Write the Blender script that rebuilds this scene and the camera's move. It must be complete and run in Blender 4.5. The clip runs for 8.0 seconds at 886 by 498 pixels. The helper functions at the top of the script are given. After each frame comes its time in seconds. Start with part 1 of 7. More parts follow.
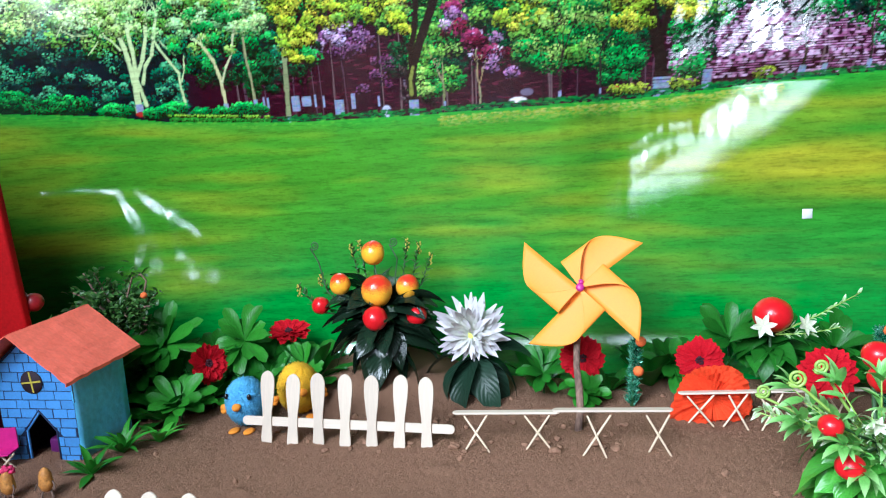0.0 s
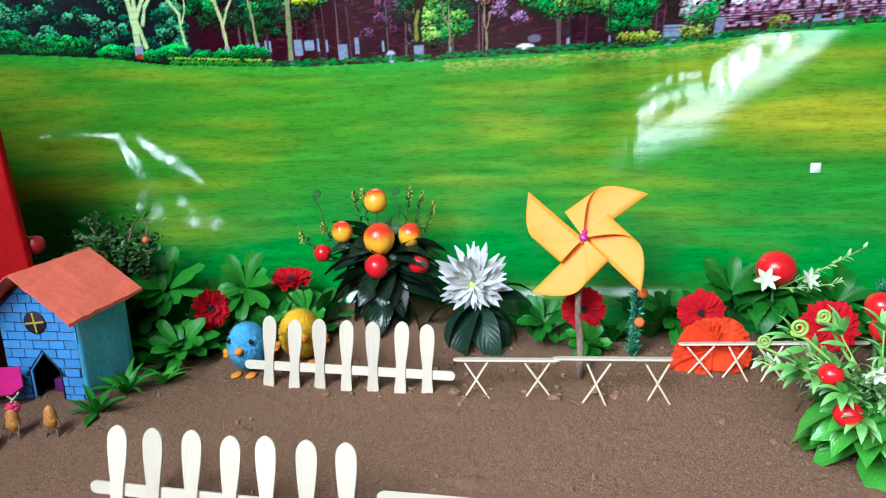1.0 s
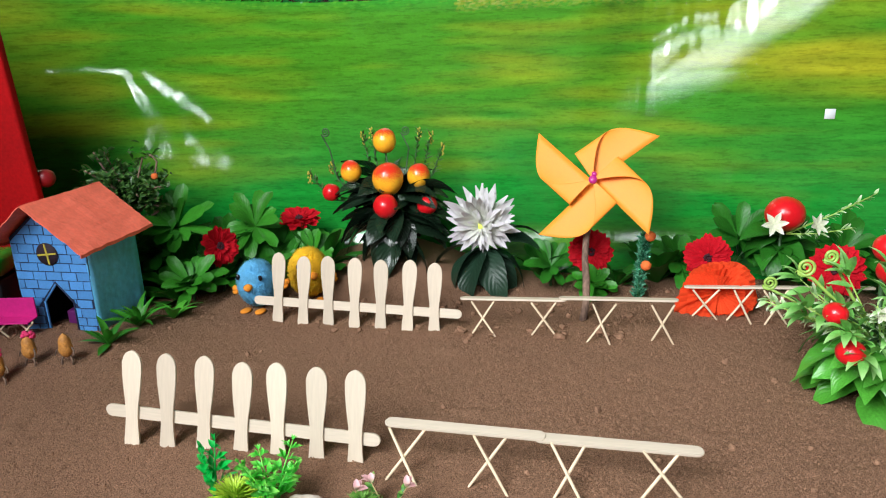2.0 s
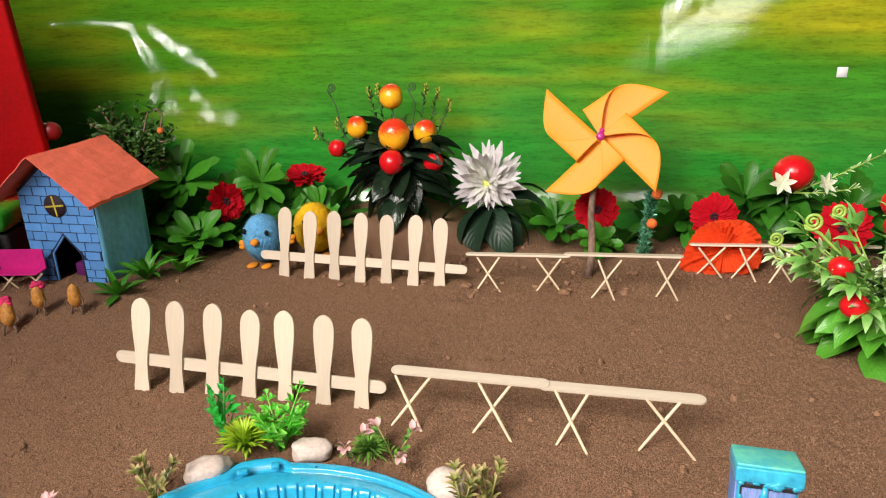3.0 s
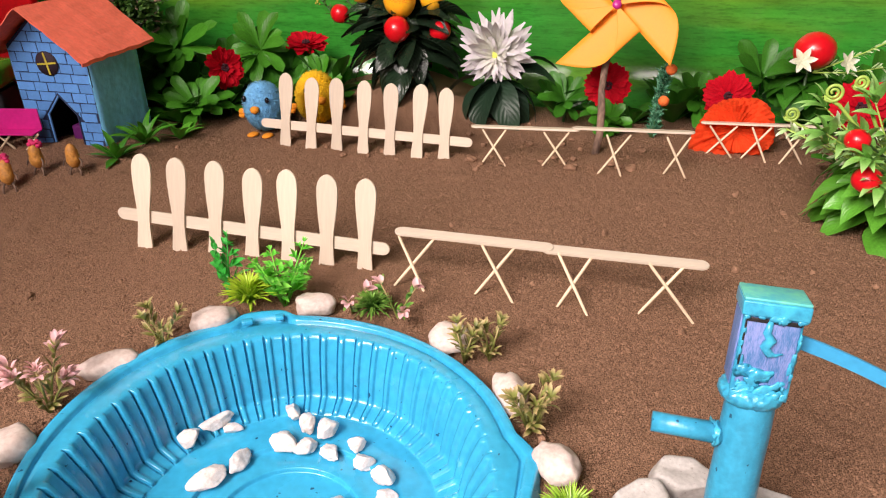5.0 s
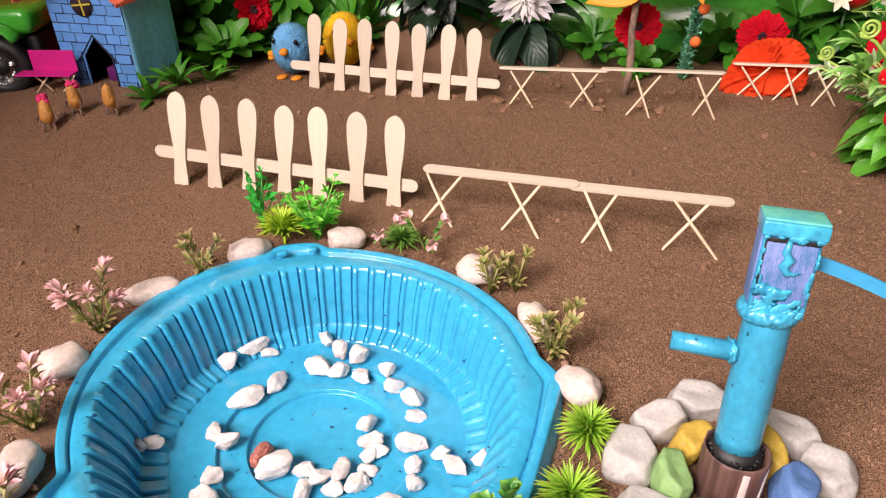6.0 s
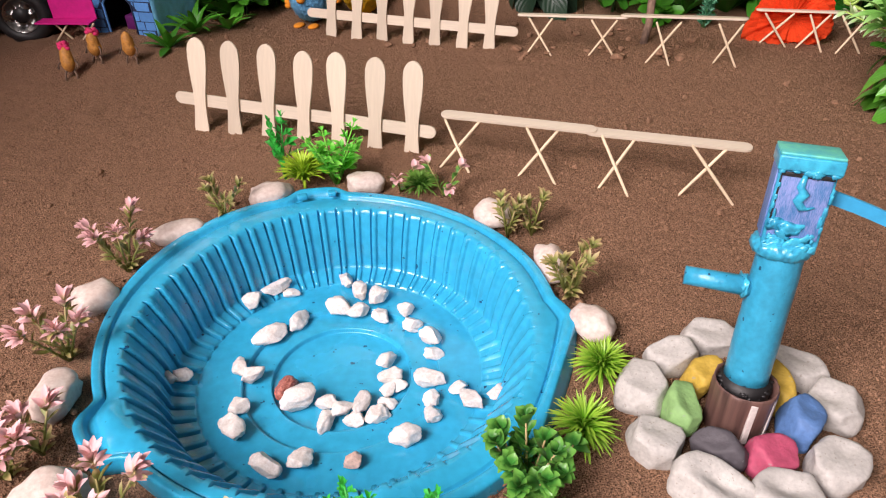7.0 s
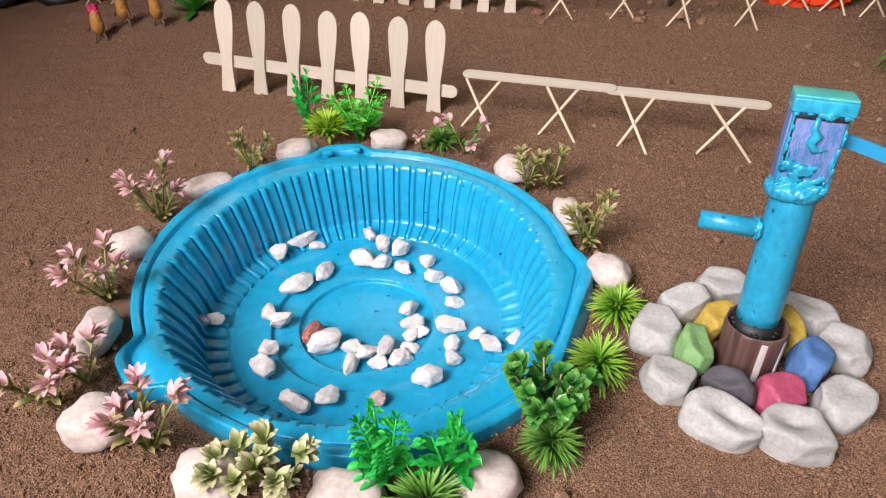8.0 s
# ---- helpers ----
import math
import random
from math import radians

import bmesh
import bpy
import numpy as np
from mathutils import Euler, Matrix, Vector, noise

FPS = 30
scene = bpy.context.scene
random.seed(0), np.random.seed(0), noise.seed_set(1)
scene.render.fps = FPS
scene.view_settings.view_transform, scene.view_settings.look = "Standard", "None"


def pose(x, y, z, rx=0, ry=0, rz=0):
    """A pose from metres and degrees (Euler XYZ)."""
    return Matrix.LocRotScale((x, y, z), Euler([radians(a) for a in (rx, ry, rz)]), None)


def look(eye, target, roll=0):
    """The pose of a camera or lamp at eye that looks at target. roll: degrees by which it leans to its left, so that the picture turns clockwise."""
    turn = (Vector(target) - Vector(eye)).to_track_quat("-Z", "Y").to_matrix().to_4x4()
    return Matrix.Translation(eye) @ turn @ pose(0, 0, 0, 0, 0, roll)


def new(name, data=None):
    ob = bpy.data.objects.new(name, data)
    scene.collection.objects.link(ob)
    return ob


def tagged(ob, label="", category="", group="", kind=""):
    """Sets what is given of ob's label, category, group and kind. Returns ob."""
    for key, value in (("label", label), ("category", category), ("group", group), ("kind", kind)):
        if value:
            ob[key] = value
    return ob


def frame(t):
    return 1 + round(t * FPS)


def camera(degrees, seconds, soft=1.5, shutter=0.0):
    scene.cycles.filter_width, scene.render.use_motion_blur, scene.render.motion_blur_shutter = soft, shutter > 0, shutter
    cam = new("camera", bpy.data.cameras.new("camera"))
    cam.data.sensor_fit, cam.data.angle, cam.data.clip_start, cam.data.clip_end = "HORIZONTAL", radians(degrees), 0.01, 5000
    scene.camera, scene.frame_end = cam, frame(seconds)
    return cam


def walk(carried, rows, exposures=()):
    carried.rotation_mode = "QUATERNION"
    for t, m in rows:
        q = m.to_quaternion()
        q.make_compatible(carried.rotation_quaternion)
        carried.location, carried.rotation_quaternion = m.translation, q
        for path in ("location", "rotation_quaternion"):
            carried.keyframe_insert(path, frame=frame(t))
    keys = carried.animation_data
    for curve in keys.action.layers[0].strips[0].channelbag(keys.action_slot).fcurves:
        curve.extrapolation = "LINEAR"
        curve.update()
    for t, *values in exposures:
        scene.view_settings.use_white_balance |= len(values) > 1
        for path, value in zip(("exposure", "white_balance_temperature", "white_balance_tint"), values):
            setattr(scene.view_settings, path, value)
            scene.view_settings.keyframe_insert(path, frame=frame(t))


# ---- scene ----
cam = camera(66.4, 8.0, soft=1.15)
PATH = [
    (0, (0.0133, -0.0734, 0.3208), (0.0039, 0.4193, 0.2365), -3.07),
    (0.5, (0.0115, -0.0721, 0.3146), (0.0009, 0.4170, 0.2116), -2.72),
    (1, (0.0116, -0.0712, 0.3082), (-0.0005, 0.4155, 0.1943), -2.25),
    (1.5, (0.0096, -0.0738, 0.3009), (-0.0044, 0.4085, 0.1696), -1.73),
    (3, (0.0057, -0.0826, 0.2817), (-0.0142, 0.3876, 0.1127), -1.09),
    (3.5, (0.0050, -0.0837, 0.2757), (-0.0138, 0.3816, 0.0938), -0.75),
    (4, (0.0044, -0.0817, 0.2673), (-0.0106, 0.3754, 0.0652), -0.20),
    (4.5, (0.0030, -0.0807, 0.2586), (-0.0120, 0.3674, 0.0373), 0.49),
    (5, (0.0017, -0.0861, 0.2557), (-0.0171, 0.3531, 0.0174), 0.42),
    (6.5, (0.0004, -0.1087, 0.2484), (-0.0422, 0.3025, -0.0328), -0.73),
    (7, (-0.0000, -0.1139, 0.2468), (-0.0455, 0.2884, -0.0467), -0.98),
    (7.5, (0.0005, -0.1221, 0.2444), (-0.0502, 0.2721, -0.0589), -1.46),
    (8, (-0.0005, -0.1335, 0.2422), (-0.0576, 0.2571, -0.0646), -1.64),
]
EXPOSURES = [
    (0.0, 0.48, 5180, 6),
    (1.0, 0.44, 5180, -1),
    (1.5, 0.32, 5330, 1),
    (2.8, 0.19, 7020, 11),
    (4.5, 0.15, 7130, 19),
    (5.4, 0.28, 7200, 25),
    (6.5, 0.12, 7100, 25),
    (8.0, -0.07, 6330, 16),
]
walk(cam, [(t, look(eye, target, roll)) for t, eye, target, roll in PATH], EXPOSURES)

# ---- light ----
world = bpy.data.worlds.new("daylight")
scene.world = world
world.use_nodes = True
sky = world.node_tree.nodes.new("ShaderNodeTexSky")
sky.sky_type, sky.sun_disc, sky.sun_elevation, sky.sun_rotation = "NISHITA", False, radians(40), radians(200)
world.node_tree.links.new(sky.outputs[0], world.node_tree.nodes["Background"].inputs[0])
world.node_tree.nodes["Background"].inputs[1].default_value = 0.1


def window_light(name, m, w, h, watts, colour):
    """Daylight that comes in through a window or door opening of w by h metres."""
    data = bpy.data.lights.new(name, "AREA")
    data.shape, data.size, data.size_y, data.energy, data.color = "RECTANGLE", w, h, watts, colour
    ob = new(name, data)
    ob.matrix_world = m
    return ob


# a big window in the wall on the left, and another behind the camera
window_light("west_daylight", look((-0.900, -0.82, 1.30), (-0.35, -0.27, 0.70)), 0.86, 1.0, 72, (1.0, 0.975, 0.95))
window_light("south_daylight", look((-0.20, -1.985, 1.50), (-0.15, 0.0, 0.7)), 1.10, 0.82, 19, (1.0, 0.98, 0.95))


# ---- materials ----
def surface(name, col, rough=0.6, var=0.2, scale=40.0, fine=500.0, bump=0.15, depth=0.0006, metal=0.0, coat=0.0, rnd=0.0, col2=None, translucent=0.0, spec=0.5, stretch=(1, 1, 1), bump_scale=None, crisp=0.3):
    """A principled material with variation at two scales, fine relief, and a shade of its own for each object (rnd)."""
    m = bpy.data.materials.new(name)
    m.use_nodes = True
    nt = m.node_tree
    n, ln = nt.nodes, nt.links
    bsdf = n["Principled BSDF"]
    tc, mp = n.new("ShaderNodeTexCoord"), n.new("ShaderNodeMapping")
    mp.inputs["Scale"].default_value = stretch
    ln.new(tc.outputs["Object"], mp.inputs[0])
    a, b = n.new("ShaderNodeTexNoise"), n.new("ShaderNodeTexNoise")
    a.inputs["Scale"].default_value, a.inputs["Detail"].default_value = scale, 4
    b.inputs["Scale"].default_value, b.inputs["Detail"].default_value = fine, 3
    for t in (a, b):
        ln.new(mp.outputs[0], t.inputs["Vector"])
    mix = n.new("ShaderNodeMix")
    mix.data_type = "RGBA"
    dark = [c * (1 - var) for c in col] if col2 is None else col2
    light = [min(1.0, c * (1 + var * 0.7)) for c in col]
    mix.inputs[6].default_value, mix.inputs[7].default_value = (*dark, 1), (*light, 1)
    add = n.new("ShaderNodeMath")
    add.operation = "ADD"
    ln.new(a.outputs[0], add.inputs[0])
    ln.new(b.outputs[0], add.inputs[1])
    rng = n.new("ShaderNodeMapRange")
    rng.inputs[1].default_value, rng.inputs[2].default_value = 1 - crisp, 1 + crisp
    ln.new(add.outputs[0], rng.inputs[0])
    ln.new(rng.outputs[0], mix.inputs[0])
    out = mix.outputs[2]
    if rnd:
        info, hsv, mr = n.new("ShaderNodeObjectInfo"), n.new("ShaderNodeHueSaturation"), n.new("ShaderNodeMapRange")
        mr.inputs[3].default_value, mr.inputs[4].default_value = 1 - rnd, 1 + rnd
        ln.new(info.outputs["Random"], mr.inputs[0])
        ln.new(mr.outputs[0], hsv.inputs["Value"])
        ln.new(out, hsv.inputs["Color"])
        out = hsv.outputs[0]
    ln.new(out, bsdf.inputs["Base Color"])
    bsdf.inputs["Metallic"].default_value = metal
    bsdf.inputs["Coat Weight"].default_value = coat
    bsdf.inputs["Coat Roughness"].default_value = 0.12
    bsdf.inputs["Specular IOR Level"].default_value = spec
    rr = n.new("ShaderNodeMapRange")
    rr.inputs[3].default_value, rr.inputs[4].default_value = max(0.02, rough * 0.8), min(1.0, rough * 1.2)
    ln.new(a.outputs[0], rr.inputs[0])
    ln.new(rr.outputs[0], bsdf.inputs["Roughness"])
    if bump:
        bp = n.new("ShaderNodeBump")
        bp.inputs["Strength"].default_value, bp.inputs["Distance"].default_value = bump, depth
        src = b
        if bump_scale:
            src = n.new("ShaderNodeTexNoise")
            src.inputs["Scale"].default_value, src.inputs["Detail"].default_value = bump_scale, 5
            ln.new(mp.outputs[0], src.inputs["Vector"])
        ln.new(src.outputs[0], bp.inputs["Height"])
        ln.new(bp.outputs[0], bsdf.inputs["Normal"])
    if translucent:
        tr, ms = n.new("ShaderNodeBsdfTranslucent"), n.new("ShaderNodeMixShader")
        ms.inputs[0].default_value = translucent
        ln.new(out, tr.inputs[0])
        ln.new(bsdf.outputs[0], ms.inputs[1])
        ln.new(tr.outputs[0], ms.inputs[2])
        ln.new(ms.outputs[0], n["Material Output"].inputs[0])
    return m


def leafy(name, col, tip=None, rough=0.45, vein=0.25, veins=16.0, rnd=0.15, translucent=0.15, coat=0.0, tip_from=0.45, tip_to=0.9, var=0.25):
    """Leaf or petal: side veins and a midrib from the lv attribute (across, along), and another colour towards the tip."""
    m = surface(name, col, rough, var, 60, 600, 0.0, rnd=rnd, translucent=translucent, coat=coat)
    nt = m.node_tree
    n, ln = nt.nodes, nt.links
    bsdf = n["Principled BSDF"]
    at, sep = n.new("ShaderNodeAttribute"), n.new("ShaderNodeSeparateXYZ")
    at.attribute_name = "lv"
    ln.new(at.outputs["Vector"], sep.inputs[0])
    old = bsdf.inputs["Base Color"].links[0].from_socket
    if tip:
        mr, mix = n.new("ShaderNodeMapRange"), n.new("ShaderNodeMix")
        mr.interpolation_type = "SMOOTHSTEP"
        mr.inputs[1].default_value, mr.inputs[2].default_value = tip_from, tip_to
        ln.new(sep.outputs[1], mr.inputs[0])
        mix.data_type = "RGBA"
        mix.inputs[7].default_value = (*tip, 1)
        ln.new(mr.outputs[0], mix.inputs[0])
        ln.new(old, mix.inputs[6])
        ln.new(mix.outputs[2], bsdf.inputs["Base Color"])
        for node in n:
            if node.type == "BSDF_TRANSLUCENT":
                ln.new(mix.outputs[2], node.inputs[0])
    if vein:
        ab, k, ad, sn, bp = (n.new("ShaderNodeMath") for _ in range(5))
        ab.operation, k.operation, ad.operation, sn.operation = "ABSOLUTE", "MULTIPLY_ADD", "MULTIPLY_ADD", "SINE"
        ln.new(sep.outputs[0], ab.inputs[0])
        ln.new(ab.outputs[0], k.inputs[0])
        k.inputs[1].default_value, k.inputs[2].default_value = -0.35, 0.0
        ad.inputs[1].default_value = veins * 6.283
        ln.new(sep.outputs[1], ad.inputs[0])
        mul = n.new("ShaderNodeMath")
        mul.operation = "MULTIPLY"
        mul.inputs[1].default_value = veins * 6.283
        ln.new(k.outputs[0], mul.inputs[0])
        ln.new(mul.outputs[0], ad.inputs[2])
        ln.new(ad.outputs[0], sn.inputs[0])
        bm = n.new("ShaderNodeBump")
        bm.inputs["Strength"].default_value, bm.inputs["Distance"].default_value = vein, 0.0008
        ln.new(sn.outputs[0], bm.inputs["Height"])
        ln.new(bm.outputs[0], bsdf.inputs["Normal"])
        n.remove(bp)
    return m


M_SOIL = surface("soil", (0.385, 0.215, 0.133), 0.95, 0.35, 1250, 2800, 1.0, 0.0020, col2=(0.055, 0.030, 0.018), spec=0.12, bump_scale=1500, crisp=0.20)
M_CRUMB = surface("soil_crumb", (0.330, 0.184, 0.114), 0.95, 0.35, 300, 1400, 0.6, 0.0006, spec=0.12, col2=(0.12, 0.067, 0.042))
M_WOOD = surface("pale_birch_wood", (0.63, 0.53, 0.415), 0.55, 0.08, 30, 260, 0.10, 0.0003, rnd=0.10, stretch=(3, 3, 0.25))
M_WOODX = surface("pale_birch_rail", (0.63, 0.535, 0.425), 0.55, 0.09, 30, 260, 0.12, 0.0003, rnd=0.08, stretch=(0.25, 3, 3))
M_PICK = surface("bamboo_toothpick", (0.74, 0.59, 0.41), 0.55, 0.15, 60, 500, 0.1, 0.0002, rnd=0.08)
M_POND = surface("blue_enamel_paint", (0.010, 0.355, 0.590), 0.26, 0.14, 24, 190, 0.10, 0.0005, coat=0.35)


def chipped(m, dark, scale, edge):
    """Small sparse chips and dirt flecks in a coat of paint."""
    n, ln = m.node_tree.nodes, m.node_tree.links
    bsdf = n["Principled BSDF"]
    tc, t, mr, mix = n.new("ShaderNodeTexCoord"), n.new("ShaderNodeTexNoise"), n.new("ShaderNodeMapRange"), n.new("ShaderNodeMix")
    t.inputs["Scale"].default_value, t.inputs["Detail"].default_value, t.inputs["Roughness"].default_value = scale, 2, 0.4
    ln.new(tc.outputs["Object"], t.inputs["Vector"])
    mr.inputs[1].default_value, mr.inputs[2].default_value = edge, edge + 0.015
    ln.new(t.outputs[0], mr.inputs[0])
    mix.data_type = "RGBA"
    src = bsdf.inputs["Base Color"].links[0].from_socket
    ln.new(mr.outputs[0], mix.inputs[0])
    ln.new(src, mix.inputs[6])
    mix.inputs[7].default_value = (*dark, 1)
    ln.new(mix.outputs[2], bsdf.inputs["Base Color"])


chipped(M_POND, (0.006, 0.055, 0.13), 260, 0.735)
M_PUMP = surface("blue_acrylic_paint", (0.018, 0.300, 0.480), 0.36, 0.2, 90, 350, 0.45, 0.0008, coat=0.15)
M_GLUE = surface("thick_blue_paint", (0.024, 0.360, 0.520), 0.30, 0.30, 120, 420, 0.40, 0.0008, coat=0.3, col2=(0.014, 0.24, 0.40))
M_PURPLE = surface("purple_label", (0.155, 0.20, 0.41), 0.5, 0.35, 90, 520, 0.5, 0.0006, stretch=(5, 5, 0.4), col2=(0.045, 0.16, 0.36), crisp=0.2)
M_CAPGREEN = surface("green_blue_paint", (0.10, 0.46, 0.34), 0.4, 0.3, 90, 420, 0.2, 0.0004, col2=(0.03, 0.36, 0.45))
M_STRIP = surface("blue_plastic_strip", (0.025, 0.32, 0.58), 0.35, 0.12, 40, 300, 0.05, 0.0003)
M_PINKDOT = surface("pink_print", (0.60, 0.02, 0.28), 0.5, 0.1)
M_BLACK = surface("black_rubber", (0.012, 0.011, 0.012), 0.55, 0.3, 60, 400, 0.3, 0.0006)
M_CHROME = surface("chrome", (0.30, 0.29, 0.28), 0.28, 0.15, 60, 300, 0.05, 0.0003, metal=1.0)
M_TRACTOR = surface("green_plastic", (0.03, 0.36, 0.03), 0.25, 0.12, 30, 200, 0.05, 0.0003, coat=0.4)
M_POT = surface("brown_striped_cap", (0.16, 0.085, 0.07), 0.45, 0.45, 40, 220, 0.2, 0.0005, stretch=(1.6, 1.6, 0.08), col2=(0.045, 0.022, 0.02))
M_POTPALE = surface("pale_cap_stripe", (0.62, 0.55, 0.52), 0.5, 0.15)
M_WHITESTONE = surface("white_painted_stone", (0.452, 0.428, 0.402), 0.75, 0.20, 60, 520, 0.40, 0.0007, rnd=0.06, bump_scale=420)
M_STONE = surface("pale_river_stone", (0.62, 0.54, 0.49), 0.6, 0.22, 55, 380, 0.4, 0.0006, rnd=0.12, col2=(0.50, 0.38, 0.33))
M_QUARTZ = surface("white_marble_chip", (0.74, 0.70, 0.68), 0.55, 0.16, 160, 800, 0.3, 0.0004, rnd=0.08, col2=(0.58, 0.50, 0.46))
M_PINKCHIP = surface("pinkish_marble_chip", (0.62, 0.42, 0.35), 0.6, 0.3, 160, 700, 0.4, 0.0004)
M_REDCHIP = surface("red_granite_chip", (0.46, 0.17, 0.13), 0.55, 0.5, 420, 1100, 0.5, 0.0005, col2=(0.16, 0.026, 0.020))


chipped(M_PUMP, (0.010, 0.060, 0.11), 330, 0.725)
chipped(M_WHITESTONE, (0.34, 0.31, 0.28), 700, 0.685)


def painted(name, col):
    m = surface(name, col, 0.7, 0.2, 70, 420, 0.5, 0.0008)
    chipped(m, [0.55 * c + 0.10 for c in col], 300, 0.715)
    return m


M_YSTONE = painted("yellow_painted_stone", (0.50, 0.33, 0.05))
M_GSTONE = painted("green_painted_stone", (0.21, 0.38, 0.14))
M_KSTONE = painted("charcoal_painted_stone", (0.075, 0.066, 0.076))
M_RSTONE = painted("pink_painted_stone", (0.42, 0.065, 0.125))
M_BSTONE = painted("blue_painted_stone", (0.085, 0.19, 0.42))
M_HOUSE = surface("blue_painted_card", (0.085, 0.275, 0.64), 0.65, 0.12, 60, 400, 0.12, 0.0004, rnd=0.10)
M_MORTAR = surface("dark_blue_ink_line", (0.010, 0.020, 0.065), 0.7, 0.2)
M_SIDE = surface("teal_crumpled_paper", (0.17, 0.56, 0.92), 0.5, 0.2, 26, 160, 0.8, 0.0040, bump_scale=38)
M_ROOF = surface("coral_paper", (0.92, 0.185, 0.120), 0.85, 0.12, 30, 300, 0.2, 0.0010, bump_scale=45)
M_ROOF.node_tree.nodes["Principled BSDF"].inputs["Specular IOR Level"].default_value = 0.15
M_DARK = surface("near_black", (0.020, 0.008, 0.018), 0.8, 0.3)
M_GOLD = surface("yellow_ink", (0.50, 0.42, 0.05), 0.5, 0.2)
M_MAGENTA = surface("magenta_paper", (0.60, 0.010, 0.22), 0.6, 0.12, 40, 300, 0.1, 0.0004)
M_PURPLECARD = surface("purple_card", (0.10, 0.005, 0.10), 0.6, 0.2)
M_PEANUT = surface("peanut_shell", (0.50, 0.22, 0.04), 0.6, 0.35, 160, 500, 0.8, 0.0012, col2=(0.32, 0.13, 0.03), bump_scale=330)
M_REDWOOL = surface("pink_red_wool", (0.66, 0.03, 0.14), 0.9, 0.3, 200, 900, 0.8, 0.0010)
M_BLUEFUR = surface("blue_plush", (0.15, 0.45, 0.72), 0.9, 0.3, 120, 900, 0.0)
M_YELLOWFUR = surface("yellow_plush", (0.84, 0.50, 0.012), 0.9, 0.3, 120, 900, 0.0)
M_FELT = surface("orange_felt", (0.78, 0.27, 0.015), 0.85, 0.15, 120, 800, 0.3, 0.0004)
M_EYE = surface("black_bead", (0.006, 0.006, 0.01), 0.15, 0.1)
M_ORANGEPAPER = surface("orange_paper", (0.95, 0.340, 0.028), 0.6, 0.06, 20, 500, 0.08, 0.0003, translucent=0.12)
M_TWIG = surface("brown_twig_bark", (0.20, 0.125, 0.09), 0.85, 0.5, 80, 400, 0.8, 0.0012, stretch=(1, 1, 0.2), col2=(0.06, 0.035, 0.025))
M_PIN = surface("magenta_pin", (0.45, 0.02, 0.22), 0.3, 0.2)
M_FOIL = surface("green_tinsel_foil", (0.20, 0.50, 0.34), 0.26, 0.3, 160, 700, 0.0, metal=0.5, col2=(0.010, 0.15, 0.06), crisp=0.12)
M_ORANGEBALL = surface("orange_pompom", (0.80, 0.16, 0.03), 0.8, 0.2, 200, 800, 0.5, 0.0006)
M_TISSUE = leafy("red_orange_crepe", (1.0, 0.085, 0.022), rough=0.9, vein=0.2, veins=3, translucent=0.35, rnd=0.06)
M_REDPETAL = leafy("red_silk_petal", (0.50, 0.004, 0.014), rough=0.7, vein=0.2, veins=4, rnd=0.1, translucent=0.15)
for m in (M_TISSUE, M_REDPETAL):
    m.node_tree.nodes["Principled BSDF"].inputs["Specular IOR Level"].default_value = 0.12
M_REDFLOWERDARK = surface("dark_flower_heart", (0.05, 0.004, 0.012), 0.8, 0.4, 200, 900, 0.6, 0.0008)
M_WHITEPETAL = leafy("white_silk_petal", (0.70, 0.71, 0.63), tip=(0.66, 0.62, 0.66), rough=0.6, vein=0.2, veins=3, rnd=0.05, translucent=0.2, var=0.08)
M_MUMHEART = surface("lime_flower_heart", (0.62, 0.68, 0.12), 0.7, 0.2, 200, 900, 0.4, 0.0008)
M_LEAF = leafy("fresh_green_leaf", (0.043, 0.215, 0.016), rough=0.40, vein=0.10, veins=7, rnd=0.22)
M_LEAFMID = leafy("mid_green_leaf", (0.029, 0.160, 0.013), rough=0.40, vein=0.10, veins=7, rnd=0.25)
M_LEAFBRIGHT = leafy("bright_green_leaf", (0.095, 0.37, 0.035), rough=0.32, vein=0.12, veins=9, rnd=0.2)
M_LEAFPALE = leafy("pale_fresh_leaf", (0.18, 0.46, 0.09), tip=(0.33, 0.60, 0.20), rough=0.4, vein=0.12, veins=7, rnd=0.15)
M_LEAFDARK = leafy("dark_glossy_leaf", (0.012, 0.027, 0.014), rough=0.24, vein=0.40, veins=9, rnd=0.25, translucent=0.02, coat=0.40)
M_LEAFMUM = leafy("dull_dark_green_leaf", (0.014, 0.036, 0.020), rough=0.42, vein=0.2, veins=9, rnd=0.25, translucent=0.04)
for m in (M_LEAF, M_LEAFMID, M_LEAFDARK, M_LEAFMUM):
    m.node_tree.nodes["Principled BSDF"].inputs["Specular IOR Level"].default_value = 0.3
M_SMALLLEAF = leafy("shrub_leaf", (0.036, 0.110, 0.018), tip=(0.10, 0.21, 0.04), rough=0.45, vein=0.0, rnd=0.2)
M_DARKBERRY = surface("dark_red_berry", (0.24, 0.004, 0.010), 0.45, 0.2, 60, 300, 0.0, coat=0.1)
M_PALESPRIG = leafy("pale_green_sprig", (0.38, 0.58, 0.24), tip=(0.70, 0.78, 0.56), rough=0.45, vein=0.0, rnd=0.12)
M_CURL = surface("lime_curl", (0.34, 0.52, 0.10), 0.35, 0.2, 60, 300, 0.05)
M_DARKSTEM = surface("dark_green_stem", (0.03, 0.085, 0.022), 0.5, 0.3, 60, 300, 0.1)
